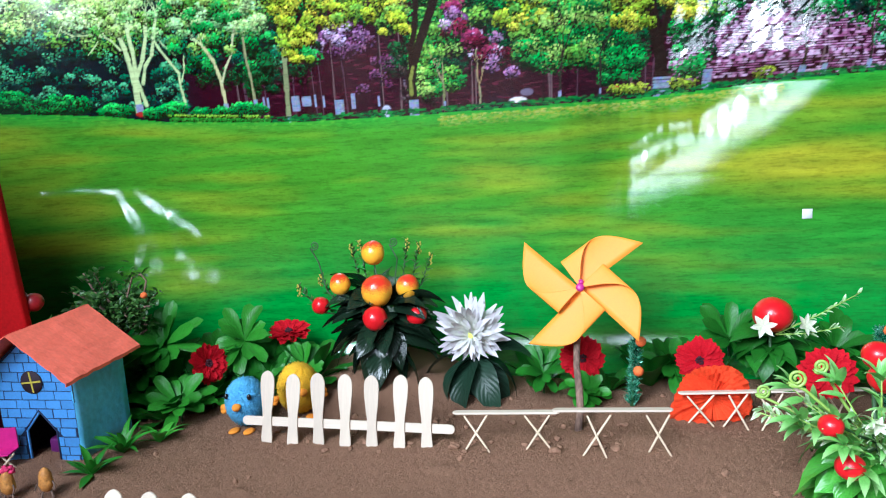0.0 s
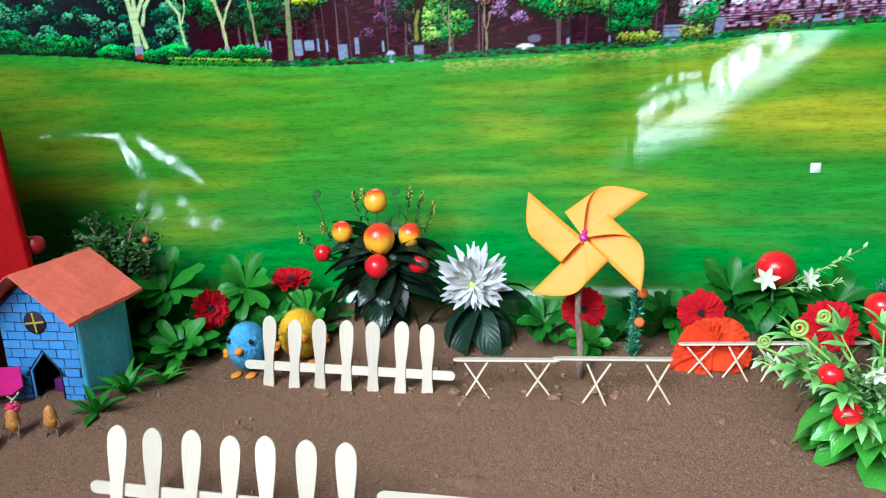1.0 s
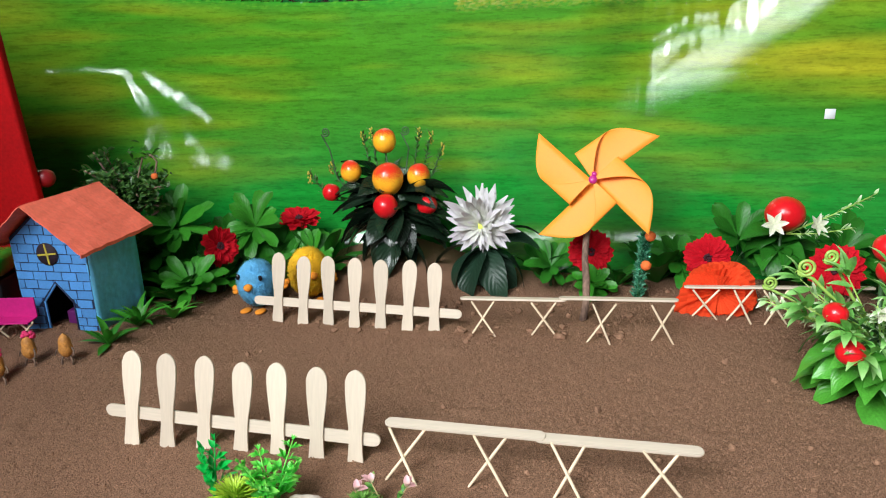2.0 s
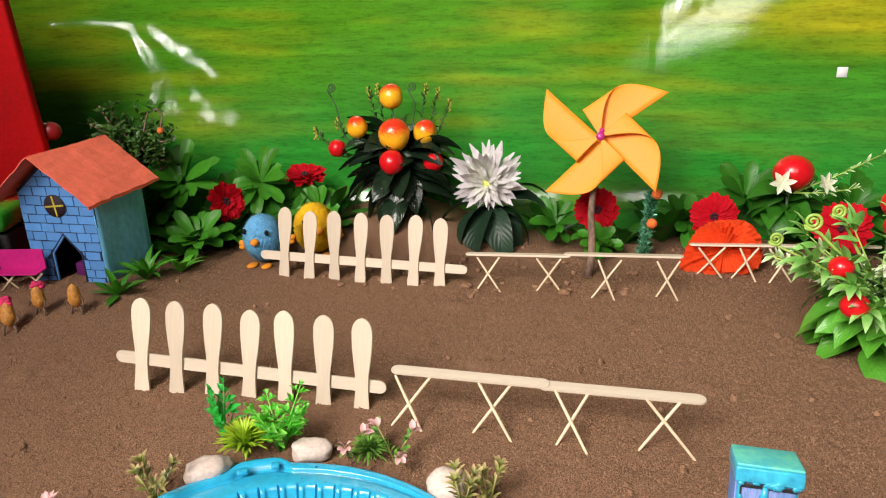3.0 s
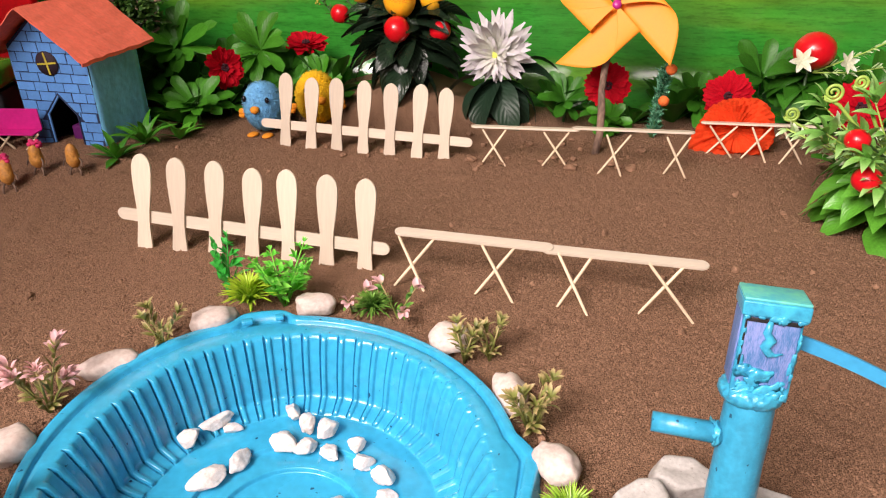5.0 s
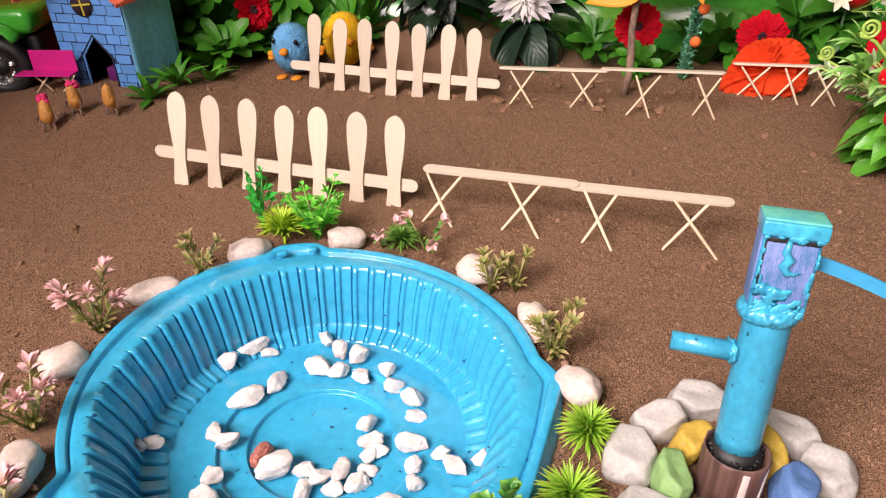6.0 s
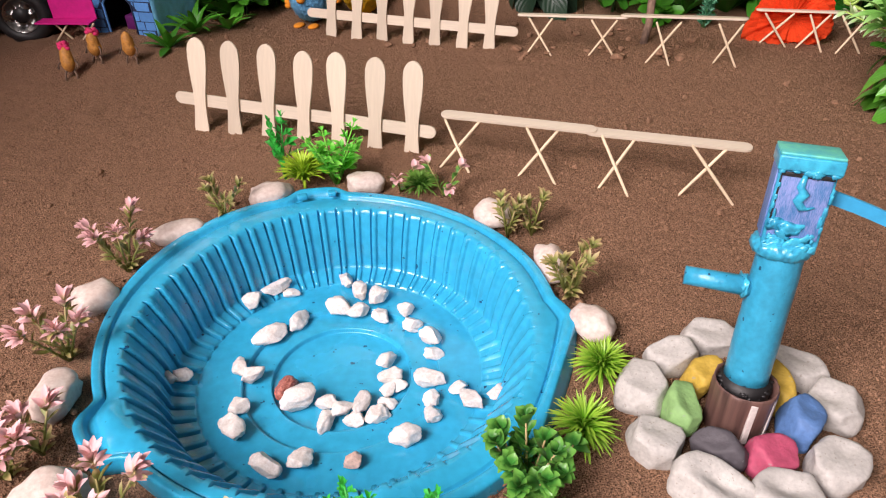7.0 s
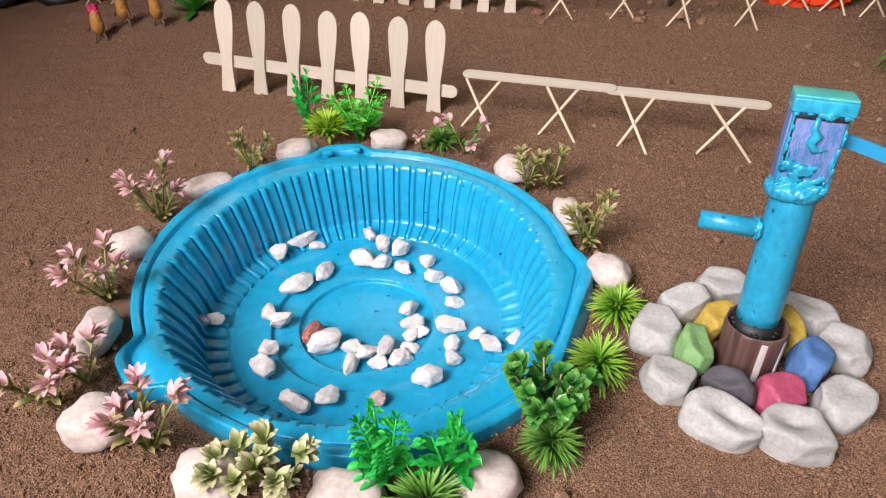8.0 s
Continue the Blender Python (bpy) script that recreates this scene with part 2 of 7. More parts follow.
M_LIMENEEDLE = leafy("lime_plastic_needle", (0.13, 0.38, 0.020), tip=(0.34, 0.56, 0.06), rough=0.35, vein=0.0, rnd=0.1, translucent=0.2)
M_YELLOWNEEDLE = leafy("yellow_lime_needle", (0.25, 0.50, 0.025), tip=(0.48, 0.66, 0.05), rough=0.35, vein=0.0, rnd=0.1, translucent=0.2)
M_DARKNEEDLE = leafy("dark_green_needle", (0.060, 0.20, 0.03), tip=(0.18, 0.38, 0.06), rough=0.4, vein=0.0, rnd=0.1)
M_FERN = leafy("bright_plastic_fern", (0.024, 0.48, 0.066), rough=0.3, vein=0.2, veins=6, rnd=0.1, translucent=0.2)
M_FERNPALE = leafy("light_green_plastic_leaf", (0.10, 0.60, 0.05), tip=(0.26, 0.72, 0.10), rough=0.3, vein=0.15, veins=5, rnd=0.15, translucent=0.25)
M_OLIVE = leafy("olive_sprig_leaf", (0.23, 0.25, 0.06), tip=(0.46, 0.34, 0.16), rough=0.5, vein=0.0, rnd=0.12)
M_PINKTIP = leafy("pink_tipped_petal", (0.50, 0.42, 0.24), tip=(0.78, 0.46, 0.47), rough=0.5, vein=0.0, rnd=0.1, tip_from=0.10, tip_to=0.55)
M_SUCCULENT = leafy("pale_yellow_green_leaf", (0.30, 0.37, 0.11), tip=(0.64, 0.58, 0.34), rough=0.45, vein=0.0, rnd=0.1)
M_PLASTICBUSH = leafy("green_plastic_bush_leaf", (0.036, 0.200, 0.030), tip=(0.13, 0.36, 0.06), rough=0.32, vein=0.0, rnd=0.2)
M_YELLOWBUD = surface("yellow_bud", (0.48, 0.40, 0.05), 0.6, 0.25, 200, 700, 0.3)
M_REDFRUIT = surface("glossy_red_fruit", (0.62, 0.006, 0.012), 0.30, 0.12, 30, 200, 0.0, coat=0.18)
M_WHITEFLOWER = leafy("cream_petal", (0.74, 0.76, 0.55), tip=(0.82, 0.82, 0.72), rough=0.5, vein=0.0, rnd=0.05, translucent=0.2)
M_REDCLOTH = surface("red_cloth_board", (0.36, 0.003, 0.005), 0.9, 0.25, 14, 300, 0.25, 0.0010, spec=0.15)
M_WALL = surface("brown_wall_plaster", (0.085, 0.075, 0.068), 0.8, 0.08, 3, 60, 0.15, 0.0015)
M_CEIL = surface("grey_ceiling", (0.12, 0.117, 0.113), 0.85, 0.05, 3, 60, 0.1, 0.0015)
M_FLOOR = surface("grey_floor_tile", (0.12, 0.113, 0.107), 0.4, 0.12, 4, 80, 0.1, 0.0010)
M_FRAME = surface("white_window_frame", (0.72, 0.71, 0.69), 0.4, 0.06, 10, 100, 0.05)
M_STICKER = surface("white_sticker", (0.74, 0.76, 0.78), 0.5, 0.06)


def mango_skin():
    """Painted fruit: yellow-orange with a red blush over the top."""
    m = surface("yellow_red_fruit", (0.90, 0.44, 0.020), 0.3, 0.12, 40, 300, 0.05, coat=0.3)
    n, ln = m.node_tree.nodes, m.node_tree.links
    bsdf = n["Principled BSDF"]
    old = bsdf.inputs["Base Color"].links[0].from_socket
    at, sep, nz = n.new("ShaderNodeAttribute"), n.new("ShaderNodeSeparateXYZ"), n.new("ShaderNodeTexNoise")
    at.attribute_name = "lv"
    ln.new(at.outputs["Vector"], sep.inputs[0])
    nz.inputs["Scale"].default_value = 60
    ad, mr, mix = n.new("ShaderNodeMath"), n.new("ShaderNodeMapRange"), n.new("ShaderNodeMix")
    ad.operation = "ADD"
    ln.new(sep.outputs[1], ad.inputs[0])
    ln.new(nz.outputs[0], ad.inputs[1])
    mr.inputs[1].default_value, mr.inputs[2].default_value = 1.04, 1.24
    mr.interpolation_type = "SMOOTHSTEP"
    ln.new(ad.outputs[0], mr.inputs[0])
    ln.new(mr.outputs[0], mix.inputs[0])
    mix.data_type = "RGBA"
    mix.inputs[7].default_value = (0.72, 0.03, 0.012, 1)
    ln.new(old, mix.inputs[6])
    ln.new(mix.outputs[2], bsdf.inputs["Base Color"])
    return m


M_MANGO = mango_skin()


def banner_print():
    """Glossy vinyl: the printed colours come from the sheet's own colour layer, with stretched streaks of grass and leaf speckle."""
    m = bpy.data.materials.new("printed_vinyl")
    m.use_nodes = True
    n, ln = m.node_tree.nodes, m.node_tree.links
    bsdf = n["Principled BSDF"]
    col = n.new("ShaderNodeAttribute")
    col.attribute_name = "print"
    tc = n.new("ShaderNodeTexCoord")

    def noise_at(scale, stretch, detail=5):
        mp, t = n.new("ShaderNodeMapping"), n.new("ShaderNodeTexNoise")
        mp.inputs["Scale"].default_value = stretch
        t.inputs["Scale"].default_value, t.inputs["Detail"].default_value = scale, detail
        ln.new(tc.outputs["Object"], mp.inputs[0])
        ln.new(mp.outputs[0], t.inputs["Vector"])
        return t.outputs[0]

    streak, speck = noise_at(7, (1, 1, 26), 8), noise_at(260, (1, 1, 1.4))
    mr, mr2, mul = n.new("ShaderNodeMapRange"), n.new("ShaderNodeMapRange"), n.new("ShaderNodeMath")
    mr.inputs[1].default_value, mr.inputs[2].default_value, mr.inputs[3].default_value, mr.inputs[4].default_value = 0.3, 0.7, 0.93, 1.07
    mr2.inputs[1].default_value, mr2.inputs[2].default_value, mr2.inputs[3].default_value, mr2.inputs[4].default_value = 0.3, 0.7, 0.93, 1.07
    ln.new(streak, mr.inputs[0])
    ln.new(speck, mr2.inputs[0])
    mul.operation = "MULTIPLY"
    ln.new(mr.outputs[0], mul.inputs[0])
    ln.new(mr2.outputs[0], mul.inputs[1])
    fleck, mr3, mul2 = noise_at(62, (1, 1, 6), 8), n.new("ShaderNodeMapRange"), n.new("ShaderNodeMath")
    mr3.inputs[1].default_value, mr3.inputs[2].default_value, mr3.inputs[3].default_value, mr3.inputs[4].default_value = 0.36, 0.50, 0.80, 1.04
    ln.new(fleck, mr3.inputs[0])
    mul2.operation = "MULTIPLY"
    ln.new(mul.outputs[0], mul2.inputs[0])
    ln.new(mr3.outputs[0], mul2.inputs[1])
    mul = mul2
    hsv = n.new("ShaderNodeHueSaturation")
    ln.new(mul.outputs[0], hsv.inputs["Value"])
    ln.new(col.outputs["Color"], hsv.inputs["Color"])
    ln.new(hsv.outputs[0], bsdf.inputs["Base Color"])
    bsdf.inputs["Roughness"].default_value = 0.15
    bsdf.inputs["Specular IOR Level"].default_value = 0.86
    bsdf.inputs["Coat Weight"].default_value, bsdf.inputs["Coat Roughness"].default_value = 0.06, 0.12
    bp, bp2 = n.new("ShaderNodeBump"), n.new("ShaderNodeBump")
    bp.inputs["Strength"].default_value, bp.inputs["Distance"].default_value = 0.26, 0.004
    ln.new(noise_at(14, (1, 1, 1), 3), bp.inputs["Height"])
    bp2.inputs["Strength"].default_value, bp2.inputs["Distance"].default_value = 0.24, 0.0006
    ln.new(noise_at(330, (1, 1, 3), 2), bp2.inputs["Height"])
    ln.new(bp.outputs[0], bp2.inputs["Normal"])
    ln.new(bp2.outputs[0], bsdf.inputs["Normal"])
    return m


M_BANNER = banner_print()


# ---- mesh tools ----
def smooth01(a, b, x):
    t = min(1.0, max(0.0, (x - a) / (b - a)))
    return t * t * (3 - 2 * t)


def lift(x, y):
    """Height of the soil: nearly flat, heaped up along the banner and by the house."""
    h = -0.003 + 0.0022 * noise.noise(Vector((x * 9, y * 9, 0.3))) + 0.0012 * noise.noise(Vector((x * 28, y * 28, 1.7)))
    h += 0.014 * math.exp(-(((x + 0.42) / 0.13) ** 2 + ((y - 0.56) / 0.10) ** 2))
    h += 0.009 * math.exp(-(((x - 0.24) / 0.13) ** 2 + ((y - 0.56) / 0.10) ** 2))
    back = smooth01(0.62, 0.73, y + 0.13 * x)
    h += back * (0.004 + 0.034 * math.exp(-(((x + 0.085) / 0.105) ** 2)))
    return h


ICO = {}


def ico(sub):
    if sub not in ICO:
        bm = bmesh.new()
        bmesh.ops.create_icosphere(bm, subdivisions=sub, radius=1.0)
        bm.verts.ensure_lookup_table()
        ICO[sub] = ([v.co.copy() for v in bm.verts], [[v.index for v in f.verts] for f in bm.faces])
        bm.free()
    return ICO[sub]


class Shape:
    """Collects the faces of one mesh. a: the lv attribute of each vertex (across, along)."""

    def __init__(self):
        self.v, self.f, self.m, self.a = [], [], [], []

    def add(self, vs, fs, mi=0, lv=None):
        o = len(self.v)
        self.v += [tuple(p) for p in vs]
        self.a += lv or [(0.0, 0.0, 0.0)] * len(vs)
        self.f += [tuple(o + i for i in f) for f in fs]
        self.m += [mi] * len(fs)
        return self

    def tube(self, path, r, n=8, mi=0, caps=True):
        path = [Vector(p) for p in path]
        rs = r if isinstance(r, (list, tuple)) else [r] * len(path)
        vs, fs = [], []
        up = None
        for i, p in enumerate(path):
            d = (path[min(i + 1, len(path) - 1)] - path[max(i - 1, 0)]).normalized()
            if up is None:
                up = d.orthogonal().normalized()
            up = (up - d * up.dot(d)).normalized()
            side = d.cross(up)
            for k in range(n):
                w = 2 * math.pi * k / n
                vs.append(p + (up * math.cos(w) + side * math.sin(w)) * rs[i])
        for i in range(len(path) - 1):
            for k in range(n):
                a, b = i * n + k, i * n + (k + 1) % n
                fs.append((a, b, b + n, a + n))
        if caps:
            fs.append(tuple(range(n - 1, -1, -1)))
            fs.append(tuple((len(path) - 1) * n + k for k in range(n)))
        m = len(path) - 1
        return self.add(vs, fs, mi, [(0.0, i / max(1, m), 0.0) for i in range(len(path)) for _ in range(n)])

    def lathe(self, prof, n=32, mi=0, at=(0, 0, 0), wave=None):
        vs, fs = [], []
        for j, (r, z) in enumerate(prof):
            for k in range(n):
                w = 2 * math.pi * k / n
                rr, zz = (r, z) if wave is None else wave(r, z, w, j)
                vs.append((at[0] + rr * math.cos(w), at[1] + rr * math.sin(w), at[2] + zz))
        for j in range(len(prof) - 1):
            for k in range(n):
                a, b = j * n + k, j * n + (k + 1) % n
                fs.append((a, b, b + n, a + n))
        return self.add(vs, fs, mi)

    def box(self, lo, hi, bevel=0.0, mi=0, m=None):
        """A box with cut edges."""
        c = [(a + b) / 2 for a, b in zip(lo, hi)]
        s = [(b - a) / 2 for a, b in zip(lo, hi)]
        bm = bmesh.new()
        bmesh.ops.create_cube(bm, size=1.0)
        for v in bm.verts:
            v.co = Vector((c[i] + 2 * s[i] * v.co[i] for i in range(3)))
        if bevel:
            bmesh.ops.bevel(bm, geom=list(bm.edges), offset=bevel, segments=2, affect="EDGES", profile=0.6)
        bm.verts.index_update()
        vs = [(m @ v.co) if m else v.co.copy() for v in bm.verts]
        fs = [[v.index for v in f.verts] for f in bm.faces]
        bm.free()
        return self.add(vs, fs, mi)

    def blob(self, at, radii, seed=0, rough=0.12, sub=3, mi=0, m=None, freq=1.3, square=1.0):
        """A lumpy, rounded body; square below 1 makes it blocky."""
        vs, fs = ico(sub)
        off = Vector((seed * 3.17, seed * 1.31, seed * 7.7))
        out, lv = [], []
        for v in vs:
            q = Vector([math.copysign(abs(c) ** square, c) for c in v]) if square != 1 else v
            k = 1 + rough * (noise.noise(v * freq + off) + 0.4 * noise.noise(v * freq * 3.1 + off))
            p = Vector((q.x * radii[0] * k, q.y * radii[1] * k, q.z * radii[2] * k))
            p = (m @ p) if m else p
            out.append(p + Vector(at))
            lv.append((0.0, v.z * 0.5 + 0.5, 0.0))
        return self.add(out, fs, mi, lv)

    def plate(self, outline, thick, m=None, mi=0, cut=0.0003):
        """A flat piece cut to an outline in x and z, standing in the plane y = 0, with softened edges."""
        n = len(outline)
        cx, cz = sum(p[0] for p in outline) / n, sum(p[1] for p in outline) / n
        rings = []
        for y, k in ((-thick / 2, cut), (-thick / 2 + cut, 0), (thick / 2 - cut, 0), (thick / 2, cut)):
            ring = []
            for x, z in outline:
                d = math.hypot(x - cx, z - cz) or 1
                ring.append(Vector((x - (x - cx) / d * k, y, z - (z - cz) / d * k)))
            rings.append(ring)
        vs = [(m @ p) if m else p for ring in rings for p in ring]
        fs = []
        for j in range(3):
            for k in range(n):
                a, b = j * n + k, j * n + (k + 1) % n
                fs.append((a, b, b + n, a + n))
        fs += [tuple(range(n - 1, -1, -1)), tuple(3 * n + k for k in range(n))]
        return self.add(vs, fs, mi)

    def leaf(self, L, W, droop=0.3, fold=0.25, n=7, m=None, mi=0, shape="oval", wavy=0.0, thick=0.0):
        """A leaf along +y from the origin, its face up (+z): midrib fold, bend and outline."""
        vs, fs, lv = [], [], []
        for i in range(n + 1):
            t = i / n
            if shape == "oval":
                w = math.sin(math.pi * min(1, t ** 0.8)) ** 0.8 * (1 - 0.15 * t)
            elif shape == "spoon":
                w = (0.20 + 0.80 * smooth01(0.0, 0.72, t)) * (math.sqrt(max(0.0, 1 - (max(0.0, t - 0.78) / 0.22) ** 2))) * (1 + 0.045 * math.sin(t * 22))
            elif shape == "round":
                w = math.sin(math.pi * min(1.0, t ** 1.25 * 0.97 + 0.02)) ** 0.55
            elif shape == "strap":
                w = min(1.0, 1.6 * t + 0.45) * (1 - max(0, t - 0.72) / 0.28 * 0.88)
            else:
                w = (1 - t) ** 0.7 * min(1, 6 * t + 0.35)
            w = max(w, 0.04) * W / 2
            ang = droop * t * t
            y, z = L * t * math.cos(ang), -L * t * math.sin(ang)
            for s in (-1, -0.5, 0, 0.5, 1):
                vs.append(Vector((s * w, y, z + abs(s) * w * fold + wavy * W * math.sin(9 * t + s * 2) * abs(s))))
                lv.append((float(s), t, 0.0))
        for i in range(n):
            for k in range(4):
                a = i * 5 + k
                fs.append((a, a + 1, a + 6, a + 5))
        if m:
            vs = [m @ v for v in vs]
        return self.add(vs, fs, mi, lv)

    def mesh(self, name, mats, smooth=True):
        me = bpy.data.meshes.new(name)
        me.from_pydata(self.v, [], self.f)
        for mt in mats if isinstance(mats, (list, tuple)) else [mats]:
            me.materials.append(mt)
        me.polygons.foreach_set("material_index", self.m)
        me.polygons.foreach_set("use_smooth", [smooth] * len(self.f))
        at = me.attributes.new("lv", "FLOAT_VECTOR", "POINT")
        at.data.foreach_set("vector", [c for p in self.a for c in p])
        me.update()
        return me


def thing(name, label, category, at=(0, 0, 0), turn=0.0, group="", kind="", lean=(0, 0)):
    """An empty at the thing's base; its parts are built round it."""
    ob = new(name)
    ob.empty_display_size = 0.01
    ob.matrix_world = pose(*at, lean[0], lean[1], turn)
    return tagged(ob, label, category, group, kind)


def part(name, shape, mats, parent, label="", smooth=True, m=None):
    """One mesh under a thing or under a part; shape is a Shape or a mesh that is shared."""
    me = shape.mesh(name, mats, smooth) if isinstance(shape, Shape) else shape
    ob = new(name, me)
    ob.parent = parent
    if m is not None:
        ob.matrix_local = m
    if label:
        ob["label"] = label
    return ob


def whole(name, shape, mats, label, category, at=(0, 0, 0), turn=0.0, group="", kind="", smooth=True, lean=(0, 0)):
    """A thing that is one mesh."""
    ob = new(name, shape.mesh(name, mats, smooth))
    ob.matrix_world = pose(*at, lean[0], lean[1], turn)
    return tagged(ob, label, category, group, kind)


def aim(at, towards, roll=0.0):
    """Pose whose +y points along a direction, with +z as far up as it can."""
    y = Vector(towards).normalized()
    x = y.cross(Vector((0, 0, 1)))
    x = x.normalized() if x.length > 1e-4 else Vector((1, 0, 0))
    z = x.cross(y)
    m = Matrix((x, y, z)).transposed().to_4x4()
    return Matrix.Translation(at) @ m @ Matrix.Rotation(roll, 4, "Y")


def polar(az, el):
    """Unit direction by azimuth from +x and elevation, in degrees."""
    a, e = radians(az), radians(el)
    return Vector((math.cos(a) * math.cos(e), math.sin(a) * math.cos(e), math.sin(e)))


rnd = random.Random(7)

# ---- room ----
X0, X1, Y0, Y1, Z0, Z1 = -0.92, 1.7, -2.0, 1.1, -0.08, 2.4


def slab(name, lo, hi, mt, label, category):
    return whole(name, Shape().box(lo, hi), mt, label, category, kind="structure", smooth=False)


slab("floor", (X0 - 0.1, Y0 - 0.1, Z0 - 0.1), (X1 + 0.1, Y1 + 0.1, Z0), M_FLOOR, "grey tiled room floor under the soil bed", "floor")
slab("ceiling", (X0 - 0.1, Y0 - 0.1, Z1), (X1 + 0.1, Y1 + 0.1, Z1 + 0.1), M_CEIL, "plain grey ceiling", "ceiling")
slab("wall_north", (X0 - 0.1, Y1, Z0), (X1 + 0.1, Y1 + 0.1, Z1), M_WALL, "brown plastered wall behind the banner", "wall")
slab("wall_east", (X1, Y0, Z0), (X1 + 0.1, Y1, Z1), M_WALL, "brown plastered wall", "wall")


def wall_with_window(name, lo, hi, axis, a0, a1, z0, z1, label, frame_name):
    """A wall with a window opening from a0 to a1 along axis (0 or 1) and from z0 to z1, and a white frame in it."""
    sh, fr = Shape(), Shape()
    for b0, b1, c0, c1 in ((lo[axis], a0, lo[2], hi[2]), (a1, hi[axis], lo[2], hi[2]), (a0, a1, lo[2], z0), (a0, a1, z1, hi[2])):
        p, q = list(lo), list(hi)
        p[axis], q[axis], p[2], q[2] = b0, b1, c0, c1
        sh.box(p, q)
    far = 1 - axis
    for b0, b1, c0, c1 in ((a0, a0 + 0.03, z0, z1), (a1 - 0.03, a1, z0, z1), (a0 + 0.03, a1 - 0.03, z0, z0 + 0.03), (a0 + 0.03, a1 - 0.03, z1 - 0.03, z1)):
        p, q = [0, 0, c0], [0, 0, c1]
        p[axis], q[axis] = b0, b1
        p[far], q[far] = lo[far] + 0.02, lo[far] + 0.05
        fr.box(p, q, 0.003)
    whole(name, sh, M_WALL, label, "wall", kind="structure", smooth=False)
    whole(frame_name, fr, M_FRAME, "white window frame in the wall", "window", kind="structure", smooth=False)


wall_with_window("wall_south", (X0 - 0.1, Y0 - 0.1, Z0), (X1 + 0.1, Y0, Z1), 0, -0.77, 0.37, 1.07, 1.93, "brown plastered wall with a window opening", "window_1")
wall_with_window("wall_west", (X0 - 0.1, Y0, Z0), (X0, Y1, Z1), 1, -1.29, -0.35, 0.78, 1.82, "brown plastered wall with a window opening", "window_2")

# ---- soil ----
POND = (-0.091, 0.155)
RIM_Z = 0.004


def soil_bed():
    """One sheet of soil from wall to wall of the bed, hollowed out under the basin, with skirts down to the floor."""
    def steps(stops):
        """Grid lines: finer where the camera comes near."""
        out = []
        for a, b, d in stops:
            n = max(1, round((b - a) / d))
            out += [a + (b - a) * k / n for k in range(n)]
        return out + [stops[-1][1]]

    gx = steps(((-0.80, -0.36, 0.0060), (-0.36, 0.30, 0.0019), (0.30, 0.72, 0.0060)))
    gy = steps(((-0.50, -0.03, 0.0120), (-0.03, 0.45, 0.0019), (0.45, 0.70, 0.0034), (0.70, 0.98, 0.0090)))
    nx, ny = len(gx) - 1, len(gy) - 1
    vs = []
    for j, y in enumerate(gy):
        for i, x in enumerate(gx):
            h = lift(x, y)
            p = Vector((x, y, 0))
            h += 0.0005 * noise.noise(p * 75) + 0.0006 * noise.noise(p * 190 + Vector((3, 1, 5))) + 0.0011 * noise.noise(p * 360 + Vector((7, 1, 5)))
            clod = noise.noise(p * 34 + Vector((9, 2, 4)))
            h += max(0, clod - 0.42) * 0.008
            pit = noise.noise(p * 95 + Vector((1, 8, 4)))
            h -= max(0, pit - 0.36) * 0.0048
            r = math.hypot(x - POND[0], y - POND[1])
            h = h * smooth01(0.116, 0.160, r) + (RIM_Z - 0.009) * (1 - smooth01(0.116, 0.160, r))
            h -= (0.062 + h) * (1 - smooth01(0.109, 0.118, r))
            if i in (0, nx) or j in (0, ny):
                h = Z0
            vs.append((x, y, h))
    fs = [(j * (nx + 1) + i, j * (nx + 1) + i + 1, (j + 1) * (nx + 1) + i + 1, (j + 1) * (nx + 1) + i) for j in range(ny) for i in range(nx)]
    return whole("ground", Shape().add(vs, fs), M_SOIL, "dry brown sieved soil spread as a flat bed", "soil", kind="structure")


soil_bed()


def soil_crumbs():
    """Loose grains and small clods that lie on the soil."""
    r = random.Random(11)
    sh = Shape()
    base_v, base_f = ico(1)
    oct_v = [Vector(v) for v in ((1, 0, 0), (-1, 0, 0), (0, 1, 0), (0, -1, 0), (0, 0, 1), (0, 0, -1))]
    oct_f = [(0, 2, 4), (2, 1, 4), (1, 3, 4), (3, 0, 4), (2, 0, 5), (1, 2, 5), (3, 1, 5), (0, 3, 5)]
    for k in range(105000):
        y = -0.05 + 0.75 * r.random() ** 1.5
        x = (r.random() - 0.5) * (0.62 + 0.55 * y) - 0.03
        if math.hypot(x - POND[0], y - POND[1]) < 0.131:
            continue
        s = 0.00036 + 0.0008 * r.random() ** 3
        big = r.random() < 0.0014
        if big:
            s = 0.0015 + 0.0022 * r.random() ** 2
        vs, fs = (base_v, base_f) if big else (oct_v, oct_f)
        c = Vector((x, y, lift(x, y) + s * 0.4))
        turn = Euler((r.random() * 6, r.random() * 6, r.random() * 6)).to_matrix()
        sc = Vector((1, 0.7 + 0.5 * r.random(), 0.6 + 0.4 * r.random())) * s
        sh.add([c + turn @ Vector((v.x * sc.x, v.y * sc.y, v.z * sc.z)) * (0.8 + 0.4 * r.random()) for v in vs], fs)
    return whole("soil_crumbs", sh, M_CRUMB, "loose brown soil grains and small clods", "soil", kind="stuff", smooth=False)


soil_crumbs()

# ---- printed banner ----
BANNER_SLOPE, BANNER_Y = -0.13, 0.822


